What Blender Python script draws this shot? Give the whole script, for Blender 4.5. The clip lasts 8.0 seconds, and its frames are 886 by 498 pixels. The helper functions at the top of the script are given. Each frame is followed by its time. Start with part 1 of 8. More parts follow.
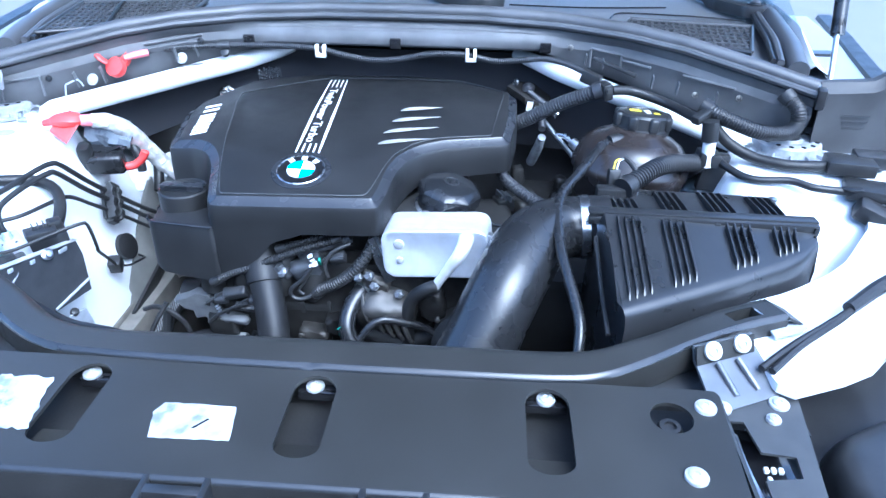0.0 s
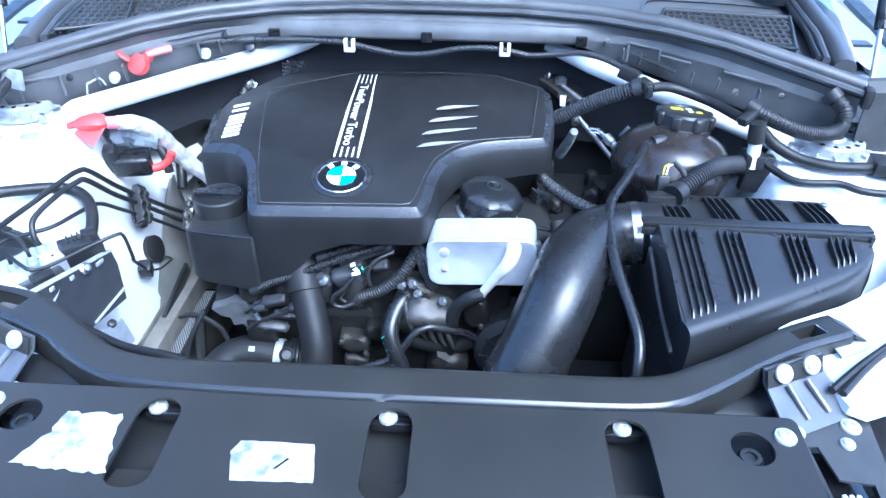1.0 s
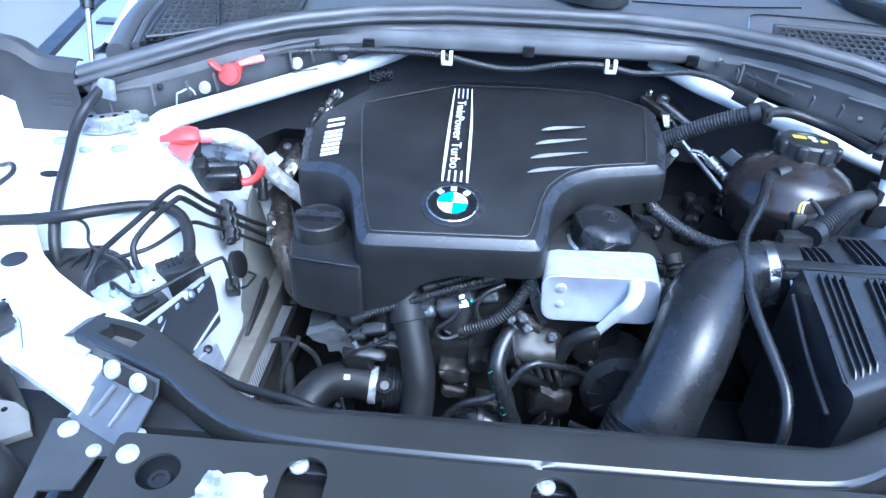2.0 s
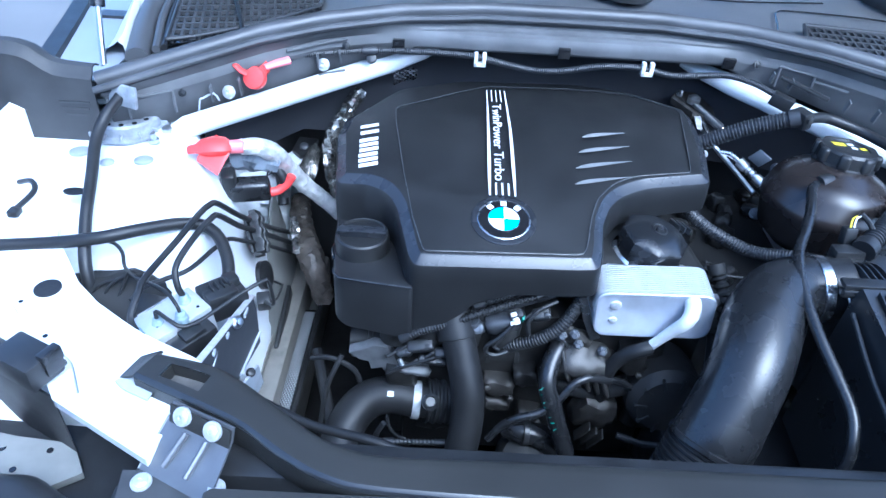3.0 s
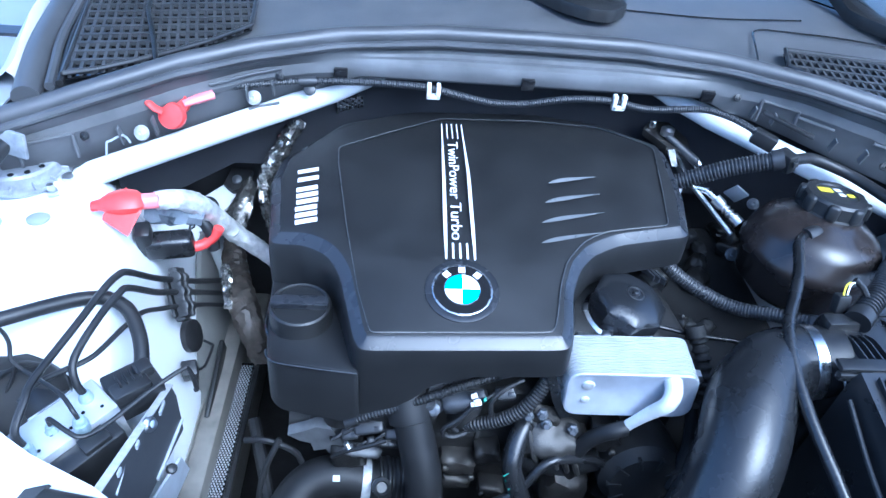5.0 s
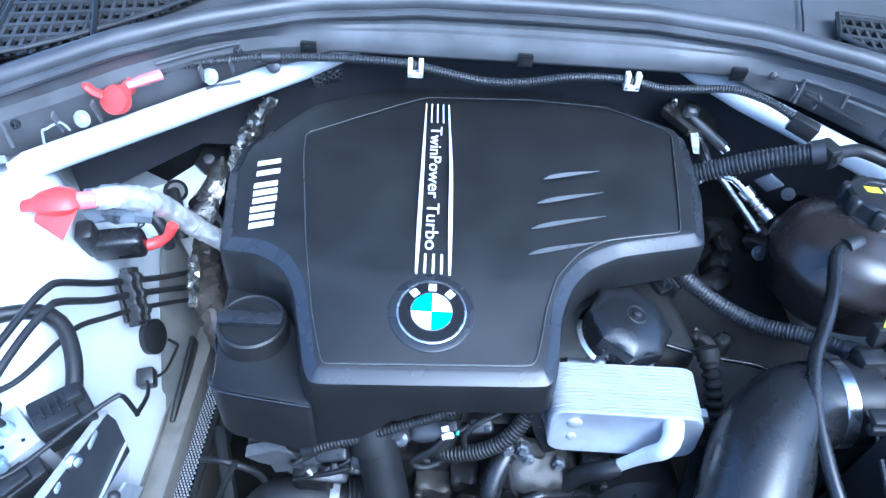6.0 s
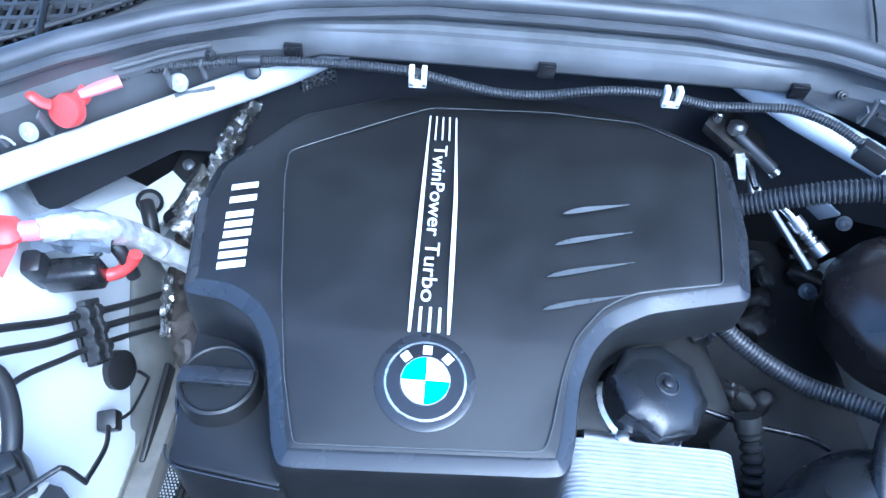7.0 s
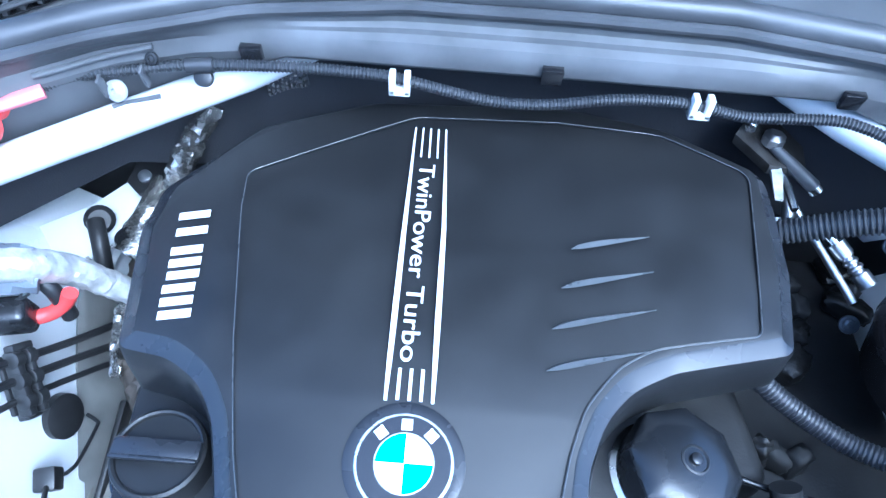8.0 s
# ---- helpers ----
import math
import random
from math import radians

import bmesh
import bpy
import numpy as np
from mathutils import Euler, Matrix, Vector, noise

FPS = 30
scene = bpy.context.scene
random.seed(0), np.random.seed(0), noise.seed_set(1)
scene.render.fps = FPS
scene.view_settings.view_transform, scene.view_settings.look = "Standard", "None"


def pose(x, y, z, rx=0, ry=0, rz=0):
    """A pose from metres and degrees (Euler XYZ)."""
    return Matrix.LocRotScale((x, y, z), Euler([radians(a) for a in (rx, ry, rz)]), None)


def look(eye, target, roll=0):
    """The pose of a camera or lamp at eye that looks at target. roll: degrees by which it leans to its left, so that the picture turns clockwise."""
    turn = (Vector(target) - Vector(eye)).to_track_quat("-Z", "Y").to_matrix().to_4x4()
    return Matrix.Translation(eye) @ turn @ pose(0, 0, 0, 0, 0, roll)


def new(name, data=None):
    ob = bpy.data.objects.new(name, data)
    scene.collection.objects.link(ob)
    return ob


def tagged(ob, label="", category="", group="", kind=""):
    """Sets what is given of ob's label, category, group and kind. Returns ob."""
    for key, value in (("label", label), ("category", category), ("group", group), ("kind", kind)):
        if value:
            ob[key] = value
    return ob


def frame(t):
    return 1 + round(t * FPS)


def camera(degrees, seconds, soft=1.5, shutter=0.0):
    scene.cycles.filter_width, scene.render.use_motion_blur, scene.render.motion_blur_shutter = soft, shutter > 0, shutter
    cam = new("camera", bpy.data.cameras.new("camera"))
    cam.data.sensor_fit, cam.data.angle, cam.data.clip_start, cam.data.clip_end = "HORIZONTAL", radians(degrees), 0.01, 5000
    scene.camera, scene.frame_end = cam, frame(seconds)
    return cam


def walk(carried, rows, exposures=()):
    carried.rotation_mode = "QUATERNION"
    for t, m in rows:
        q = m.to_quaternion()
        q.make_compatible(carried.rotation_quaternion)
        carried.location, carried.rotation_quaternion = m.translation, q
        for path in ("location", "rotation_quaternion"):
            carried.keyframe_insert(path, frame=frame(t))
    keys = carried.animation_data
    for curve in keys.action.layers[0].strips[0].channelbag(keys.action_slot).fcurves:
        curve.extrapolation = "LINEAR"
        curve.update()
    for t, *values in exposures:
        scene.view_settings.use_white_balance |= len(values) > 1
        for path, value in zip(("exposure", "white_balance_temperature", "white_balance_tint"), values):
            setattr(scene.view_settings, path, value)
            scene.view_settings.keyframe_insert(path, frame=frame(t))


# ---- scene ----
cam = camera(66.0, 8.0, soft=1.5)
ROWS = [
    (0, 0.1689, -0.6183, 1.3520, 59.12, -0.64, 4.13),
    (0.5, 0.1095, -0.6164, 1.3611, 58.73, -1.04, 2.68),
    (1, 0.0774, -0.5750, 1.3982, 56.11, -0.75, 2.88),
    (1.5, 0.0303, -0.5425, 1.4069, 55.32, -0.80, 4.95),
    (2, -0.0759, -0.5051, 1.4228, 54.84, -1.55, 4.58),
    (2.2, -0.1211, -0.4946, 1.4353, 54.76, -1.92, 4.28),
    (3.3, -0.2248, -0.4274, 1.4712, 51.42, -3.36, 0.41),
    (3.5, -0.2313, -0.4150, 1.4774, 51.46, -3.64, 0.00),
    (4, -0.2230, -0.3850, 1.4894, 51.42, -4.08, -0.85),
    (4.5, -0.2190, -0.3420, 1.4954, 51.15, -4.50, -1.51),
    (4.7, -0.2198, -0.3146, 1.4906, 50.93, -4.91, -1.95),
    (5.8, -0.1316, -0.1559, 1.4819, 45.29, -3.56, 0.10),
    (6, -0.1262, -0.1279, 1.4797, 44.38, -3.26, 1.17),
    (6.5, -0.1223, -0.0613, 1.4725, 42.63, -3.05, 2.62),
    (7, -0.1132, 0.0177, 1.4558, 41.10, -3.28, 3.16),
    (7.5, -0.1067, 0.0777, 1.4359, 40.09, -3.19, 3.31),
    (8, -0.1020, 0.1378, 1.4100, 39.04, -3.12, 3.31),
]
walk(cam, [(t, pose(x, y, z, rx, ry, rz)) for t, x, y, z, rx, ry, rz in ROWS], [(0.0, 2.53, 4560, 3), (1.0, 2.55, 4560, 3), (3.5, 2.05, 4420, 2), (6.0, 2.24, 4370, 2), (8.0, 2.38, 4290, 1)])

# ---- world and light ----
world = bpy.data.worlds.new("world")
scene.world = world
world.use_nodes = True
wn = world.node_tree.nodes
sky = wn.new("ShaderNodeTexSky")
sky.sky_type, sky.sun_disc = "NISHITA", False
sky.sun_elevation, sky.sun_rotation = radians(53), radians(145)
sky.air_density, sky.dust_density = 0.7, 4.0
world.node_tree.links.new(sky.outputs[0], wn["Background"].inputs[0])
wn["Background"].inputs[1].default_value = 0.15
sun_data = bpy.data.lights.new("sun", "SUN")
sun_data.energy, sun_data.angle, sun_data.color = 0.42, radians(40), (1.0, 0.98, 0.95)
sun = new("sun", sun_data)
sun.matrix_world = look((0.95, -1.35, 2.2), (0, 0, 0))


# ---- materials ----
def material(name, base, rough=0.5, metal=0.0, scale=60.0, vary=0.25, bump=0.05, fine=900.0, coat=0.0, spec=0.5, island=False, dust=0.0):
    """A surface with variation at two scales: blotches at `scale` and grain at `fine` (per metre)."""
    m = bpy.data.materials.new(name)
    m.use_nodes = True
    nt = m.node_tree
    b = nt.nodes["Principled BSDF"]
    tc = nt.nodes.new("ShaderNodeTexCoord")
    big = nt.nodes.new("ShaderNodeTexNoise")
    big.inputs["Scale"].default_value, big.inputs["Detail"].default_value = scale, 5
    small = nt.nodes.new("ShaderNodeTexNoise")
    small.inputs["Scale"].default_value, small.inputs["Detail"].default_value = fine, 2
    geo = nt.nodes.new("ShaderNodeNewGeometry")
    for n in (big, small):
        nt.links.new(geo.outputs["Position"], n.inputs["Vector"])
    ramp = nt.nodes.new("ShaderNodeMapRange")
    ramp.inputs[1].default_value, ramp.inputs[2].default_value = 0.3, 0.7
    ramp.inputs[3].default_value, ramp.inputs[4].default_value = 1 - vary, 1 + vary
    nt.links.new(big.outputs[0], ramp.inputs[0])
    mul = nt.nodes.new("ShaderNodeVectorMath")
    mul.operation = "SCALE"
    mul.inputs[0].default_value = base
    nt.links.new(ramp.outputs[0], mul.inputs["Scale"])
    colour = mul.outputs[0]
    if dust:
        mix = nt.nodes.new("ShaderNodeMix")
        mix.data_type = "RGBA"
        spot = nt.nodes.new("ShaderNodeTexNoise")
        spot.inputs["Scale"].default_value, spot.inputs["Detail"].default_value = scale * 0.3, 8
        nt.links.new(geo.outputs["Position"], spot.inputs["Vector"])
        cut = nt.nodes.new("ShaderNodeMapRange")
        cut.inputs[1].default_value, cut.inputs[2].default_value, cut.inputs[4].default_value = 0.45, 0.8, dust
        nt.links.new(spot.outputs[0], cut.inputs[0])
        nt.links.new(cut.outputs[0], mix.inputs[0])
        nt.links.new(colour, mix.inputs[6])
        mix.inputs[7].default_value = (0.22, 0.21, 0.19, 1)
        colour = mix.outputs[2]
    nt.links.new(colour, b.inputs["Base Color"])
    rr = nt.nodes.new("ShaderNodeMapRange")
    rr.inputs[1].default_value, rr.inputs[2].default_value = 0.3, 0.7
    rr.inputs[3].default_value, rr.inputs[4].default_value = max(0.03, rough * 0.85), min(1, rough * 1.15)
    nt.links.new(big.outputs[0], rr.inputs[0])
    nt.links.new(rr.outputs[0], b.inputs["Roughness"])
    b.inputs["Metallic"].default_value = metal
    b.inputs["Coat Weight"].default_value = coat
    b.inputs["Specular IOR Level"].default_value = spec
    if bump:
        bp = nt.nodes.new("ShaderNodeBump")
        bp.inputs["Strength"].default_value, bp.inputs["Distance"].default_value = bump, 0.002
        nt.links.new(small.outputs[0], bp.inputs["Height"])
        nt.links.new(bp.outputs[0], b.inputs["Normal"])
    return m


COVER = material("cover_plastic", (0.0150, 0.0153, 0.0160), 0.40, scale=25, bump=0.10, fine=2500, vary=0.15, dust=0.025, spec=0.40)
COVER_SATIN = material("satin_cover_edge", (0.023, 0.0245, 0.0285), 0.27, scale=25, bump=0.03, fine=2500, vary=0.1, spec=0.5)
BLACK = material("black_plastic", (0.0185, 0.0190, 0.0200), 0.38, scale=40, bump=0.10, fine=1800, dust=0.03)
BLACK_GLOSS = material("smooth_black_plastic", (0.0154, 0.0157, 0.0168), 0.27, scale=30, bump=0.02, vary=0.15, spec=0.5)
GREY_PLASTIC = material("grey_black_plastic", (0.0291, 0.0296, 0.0313), 0.34, scale=20, bump=0.05, fine=1500, dust=0.03, spec=0.55)
COWL = material("grey_cowl_plastic", (0.093, 0.0945, 0.098), 0.46, scale=20, bump=0.05, fine=1500, dust=0.06, spec=0.4)
PANEL_GREY = material("matt_grey_plastic", (0.040, 0.0408, 0.0425), 0.55, scale=20, bump=0.08, fine=1500, dust=0.06, spec=0.35)
MATT_DARK = material("matt_dark_surface", (0.0195, 0.0193, 0.0190), 0.6, scale=40, vary=0.3, bump=0.12, fine=300, dust=0.03, spec=0.3)
DUCT = material("satin_duct_plastic", (0.0150, 0.0154, 0.0166), 0.27, scale=30, bump=0.02, vary=0.15, spec=0.5)
PIPE_ALU = material("pale_cast_pipe", (0.80, 0.81, 0.82), 0.36, metal=0.35, scale=60, vary=0.1, bump=0.04, fine=900)
NUT_BLUE = material("pale_blue_plated_nut", (0.33, 0.41, 0.44), 0.4, metal=0.3, scale=120, vary=0.12, bump=0.03)
RUBBER = material("rubber", (0.0165, 0.0168, 0.0180), 0.40, scale=30, bump=0.15, fine=900, dust=0.05, spec=0.36)
SEAL = material("seal_rubber", (0.062, 0.0635, 0.068), 0.42, scale=15, bump=0.03, fine=500, dust=0.04, spec=0.5)
PANEL = material("panel_black", (0.0235, 0.0232, 0.0215), 0.42, scale=12, bump=0.10, fine=1200, vary=0.12, dust=0.05, spec=0.32)
HOSE = material("hose_rubber", (0.0128, 0.0130, 0.0138), 0.48, scale=40, bump=0.06, fine=700, dust=0.04, spec=0.3)
WHITE = material("white_body_paint", (0.72, 0.75, 0.78), 0.3, scale=6, vary=0.03, bump=0.0, coat=0.5)
WHITE_DUSTY = material("dusty_white_paint", (0.68, 0.71, 0.74), 0.45, scale=9, vary=0.06, bump=0.02, dust=0.25)
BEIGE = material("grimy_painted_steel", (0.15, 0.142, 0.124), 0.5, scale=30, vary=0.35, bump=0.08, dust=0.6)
ALU = material("cast_aluminium", (0.62, 0.63, 0.65), 0.38, metal=1.0, scale=60, vary=0.12, bump=0.12, fine=1500)
ALU_BRIGHT = material("bright_aluminium", (0.80, 0.81, 0.83), 0.26, metal=1.0, scale=40, vary=0.06, bump=0.04, fine=800)
STEEL = material("zinc_steel", (0.60, 0.61, 0.63), 0.33, metal=1.0, scale=120, vary=0.12, bump=0.03)
BRACKET = material("grey_coated_steel", (0.12, 0.127, 0.14), 0.38, metal=0.35, scale=30, vary=0.15, bump=0.05, dust=0.15)
WASHER = material("white_zinc_washer", (0.48, 0.49, 0.50), 0.38, metal=0.35, scale=150, vary=0.15, bump=0.05)
RED = material("red_plastic", (0.72, 0.06, 0.055), 0.4, scale=60, vary=0.12, bump=0.03)
PINK = material("faded_red_plastic", (0.80, 0.22, 0.25), 0.42, scale=60, vary=0.12, bump=0.03)
STICKER = material("silver_white_sticker", (0.44, 0.47, 0.50), 0.3, metal=0.2, scale=45, vary=0.5, bump=0.05)
PRINT = material("white_print", (0.85, 0.86, 0.87), 0.4, scale=200, vary=0.04, bump=0.0)
BADGE_BLUE = material("badge_blue", (0.03, 0.42, 0.72), 0.2, scale=100, vary=0.03, bump=0.0, coat=0.5)
BADGE_BLACK = material("badge_black", (0.0112, 0.0112, 0.0126), 0.2, scale=100, vary=0.05, bump=0.0, coat=0.5)
YELLOW = material("yellow_print", (0.85, 0.72, 0.03), 0.45, scale=100, vary=0.06, bump=0.0)
WHITE_PLASTIC = material("white_plastic", (0.82, 0.82, 0.80), 0.4, scale=80, vary=0.05, bump=0.02)
FOIL = material("foil_wrap", (0.70, 0.68, 0.64), 0.24, metal=0.95, scale=60, vary=0.4, bump=0.4, fine=160)
FOIL_DARK = material("dark_bronze_foil", (0.075, 0.064, 0.053), 0.50, metal=0.3, scale=60, vary=0.4, bump=0.4, fine=160)
CLEAR_GREY = material("translucent_grey_plastic", (0.17, 0.19, 0.22), 0.3, scale=40, vary=0.35, bump=0.1, fine=200)
TANK = material("tank_black_plastic", (0.024, 0.0195, 0.0178), 0.26, scale=20, vary=0.2, bump=0.03, fine=900)
ENGINE_DARK = material("oily_dark_metal", (0.0165, 0.0158, 0.0150), 0.45, metal=0.3, scale=50, vary=0.5, bump=0.25, fine=500)
CAST_BRIGHT = material("bright_cast_housing", (0.070, 0.067, 0.063), 0.50, metal=0.6, scale=50, vary=0.3, bump=0.2, fine=500)
ENGINE_ALU = material("grey_engine_casting", (0.046, 0.043, 0.039), 0.50, metal=0.5, scale=50, vary=0.4, bump=0.3, fine=500)
# cover plastic lightened to paint the highlight on raised edges
GLINT_SATIN = material("satin_with_glint", (0.075, 0.079, 0.084), 0.3, scale=80, vary=0.1, bump=0.0)
LOOM = material("grey_loom_plastic", (0.034, 0.0353, 0.039), 0.40, scale=60, vary=0.1, bump=0.03, spec=0.5)
FACE = material("brushed_aluminium_face", (0.54, 0.57, 0.63), 0.34, metal=0.45, scale=50, vary=0.08, bump=0.06, fine=900)
GREY_STEEL = material("dull_grey_steel", (0.058, 0.061, 0.068), 0.42, metal=0.2, scale=40, vary=0.2, bump=0.08)
FIN = material("dull_aluminium_fins", (0.58, 0.60, 0.63), 0.40, metal=0.5, scale=50, vary=0.08, bump=0.05, fine=900)
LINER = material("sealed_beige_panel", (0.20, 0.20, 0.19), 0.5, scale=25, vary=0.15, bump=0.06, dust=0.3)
CONNECTOR = material("grey_connector_plastic", (0.032, 0.033, 0.036), 0.4, scale=50, vary=0.15, bump=0.05)
CAP = material("satin_cap_plastic", (0.0135, 0.0142, 0.0158), 0.25, scale=25, vary=0.15, bump=0.02, spec=0.5)
# lit copy of the foil: less metallic, so its brightness is in the colour
FOIL_LIT = material("foil_painted_lit", (0.62, 0.62, 0.61), 0.4, metal=0.4, scale=70, vary=0.3, bump=0.4, fine=160)
DIRT = material("dusty_brown", (0.09, 0.085, 0.08), 0.7, scale=60, vary=0.4, bump=0.2)
EDGE = material("smooth_black_edge", (0.0200, 0.0205, 0.0215), 0.15, scale=20, vary=0.12, bump=0.0, spec=0.6)
# white body paint with shade mixed into the base colour
WELL = material("paint_with_shade_mixed_in", (0.27, 0.295, 0.335), 0.4, scale=12, vary=0.10, bump=0.02, dust=0.10)
MOUNT = material("weathered_mount_steel", (0.30, 0.315, 0.34), 0.45, metal=0.3, scale=60, vary=0.3, bump=0.1, dust=0.3)
PALE_STEEL = material("pale_coated_steel", (0.40, 0.43, 0.47), 0.42, metal=0.1, scale=40, vary=0.15, bump=0.05, dust=0.15)
LATCH = material("dull_latch_steel", (0.055, 0.0555, 0.055), 0.45, metal=0.2, scale=40, vary=0.15, bump=0.06)
BOX_PLASTIC = material("filter_box_plastic", (0.0205, 0.0212, 0.0226), 0.30, scale=30, vary=0.15, bump=0.05, fine=1500, dust=0.02)
CASTING_PALE = material("pale_grey_casting", (0.095, 0.098, 0.104), 0.5, metal=0.35, scale=60, vary=0.25, bump=0.15, fine=400)
GREEN = material("green_print", (0.03, 0.20, 0.14), 0.4, scale=80, vary=0.1, bump=0.0)
ASPHALT = material("pale_concrete", (0.15, 0.148, 0.143), 0.8, scale=3, vary=0.12, bump=0.2, fine=200)
STOP_WALL = material("light_stop_dull", (0.10, 0.097, 0.094), 0.9, scale=2, vary=0.15, bump=0.2, fine=60)
GLASS = bpy.data.materials.new("windscreen_glass")
GLASS.use_nodes = True
gb = GLASS.node_tree.nodes["Principled BSDF"]
gb.inputs["Base Color"].default_value, gb.inputs["Roughness"].default_value = (0.75, 0.85, 0.92, 1), 0.02
gb.inputs["Transmission Weight"].default_value, gb.inputs["IOR"].default_value = 1.0, 1.45


# ---- building helpers ----
def thing(name, at, label, category, group="", kind=""):
    ob = new(name)
    ob.location = at
    ob.empty_display_size = 0.02
    return tagged(ob, label, category, group, kind)


def origin_of(ob):
    p = Vector((0, 0, 0))
    while ob:
        p += ob.location
        ob = ob.parent
    return p


def finish(bm, smooth=35):
    bmesh.ops.recalc_face_normals(bm, faces=bm.faces[:])
    lim = radians(smooth)
    for f in bm.faces:
        f.smooth = True
    for e in bm.edges:
        if len(e.link_faces) != 2 or e.calc_face_angle(0) > lim:
            e.smooth = False


def part(name, bm, mat, parent=None, label="", category="", group="", kind="", smooth=35):
    """Links a bmesh given in world metres as one mesh object, under its thing or part."""
    finish(bm, smooth)
    off = origin_of(parent) if parent else Vector((0, 0, 0))
    if parent is None:
        lo = [min(v.co[i] for v in bm.verts) for i in range(3)]
        hi = [max(v.co[i] for v in bm.verts) for i in range(3)]
        off = Vector(((lo[0] + hi[0]) / 2, (lo[1] + hi[1]) / 2, lo[2]))
    bmesh.ops.translate(bm, vec=-off, verts=bm.verts[:])
    me = bpy.data.meshes.new(name)
    bm.to_mesh(me)
    bm.free()
    me.materials.append(mat)
    ob = new(name, me)
    if parent:
        ob.parent = parent
    else:
        ob.location = off
    return tagged(ob, label, category, group, kind)


def spline(pts, step=0.006):
    """Points along a smooth curve through pts, about `step` apart."""
    p = [Vector(q) for q in pts]
    if len(p) == 2:
        n = max(1, int((p[1] - p[0]).length / step))
        return [p[0].lerp(p[1], i / n) for i in range(n + 1)]
    p = [2 * p[0] - p[1], *p, 2 * p[-1] - p[-2]]
    out = []
    for a, b, c, d in zip(p, p[1:], p[2:], p[3:]):
        n = max(2, int((c - b).length / step))
        for i in range(n):
            t = i / n
            out.append(0.5 * ((2 * b) + (c - a) * t + (2 * a - 5 * b + 4 * c - d) * t * t + (3 * b - a - 3 * c + d) * t ** 3))
    out.append(p[-2])
    return out


def tube(bm, pts, radius, seg=14, step=0.008, ridge=0.0, amp=0.0, flat=1.0, cap=True):
    """A hose or pipe along pts. radius: a number, or (start, end), or a list spread along it. ridge: the pitch of its corrugation, amp its depth."""
    if ridge:
        step = ridge / 4
    c = spline(pts, step)
    if ridge:
        # even steps, so that the rings stay even
        length = [0.0]
        for a, b in zip(c, c[1:]):
            length.append(length[-1] + (b - a).length)
        n = int(length[-1] / step)
        want = [length[-1] * i / n for i in range(n + 1)]
        cc, k = [], 0
        for w in want:
            while k < len(length) - 2 and length[k + 1] < w:
                k += 1
            f = (w - length[k]) / max(1e-9, length[k + 1] - length[k])
            cc.append(c[k].lerp(c[k + 1], min(1, f)))
        c = cc
    rl = list(radius) if isinstance(radius, (list, tuple)) else [radius, radius]
    n = len(c)
    up = None
    rings = []
    for i, q in enumerate(c):
        tan = (c[min(i + 1, n - 1)] - c[max(i - 1, 0)]).normalized()
        if up is None:
            up = tan.orthogonal().normalized()
            if abs(tan.z) < 0.9:
                up = (Vector((0, 0, 1)) - tan * tan.z).normalized()
        up = (up - tan * up.dot(tan)).normalized()
        side = tan.cross(up)
        s = i / max(1, n - 1) * (len(rl) - 1)
        k = min(int(s), len(rl) - 2)
        r = rl[k] + (rl[k + 1] - rl[k]) * (s - k)
        if ridge and i % 4 in (2, 3):
            r -= amp
        rings.append([bm.verts.new(q + up * (r * flat * math.cos(a)) + side * (r * math.sin(a))) for a in (2 * math.pi * j / seg for j in range(seg))])
    for a, b in zip(rings, rings[1:]):
        for j in range(seg):
            bm.faces.new((a[j], a[(j + 1) % seg], b[(j + 1) % seg], b[j]))
    if cap:
        bm.faces.new(rings[0][::-1])
        bm.faces.new(rings[-1])
    return bm


def lathe(bm, profile, m=None, seg=28, caps=True):
    """Turns a profile of (radius, height) round z, then moves it by m."""
    m = m or Matrix()
    rings = []
    for r, h in profile:
        if r < 1e-6:
            rings.append([bm.verts.new(m @ Vector((0, 0, h)))])
        else:
            rings.append([bm.verts.new(m @ Vector((r * math.cos(2 * math.pi * j / seg), r * math.sin(2 * math.pi * j / seg), h))) for j in range(seg)])
    for a, b in zip(rings, rings[1:]):
        for j in range(seg):
            k = (j + 1) % seg
            if len(a) == 1 and len(b) > 1:
                bm.faces.new((a[0], b[j], b[k]))
            elif len(b) == 1 and len(a) > 1:
                bm.faces.new((a[j], a[k], b[0]))
            elif len(a) > 1:
                bm.faces.new((a[j], a[k], b[k], b[j]))
    for ring, flip in ((rings[0], True), (rings[-1], False)):
        if len(ring) > 1 and caps:
            bm.faces.new(ring[::-1] if flip else ring)
    return bm


def axis_pose(p, direction, spin=0.0):
    """A pose at p whose z axis points along direction."""
    return Matrix.Translation(p) @ Vector(direction).to_track_quat("Z", "Y").to_matrix().to_4x4() @ pose(0, 0, 0, 0, 0, spin)


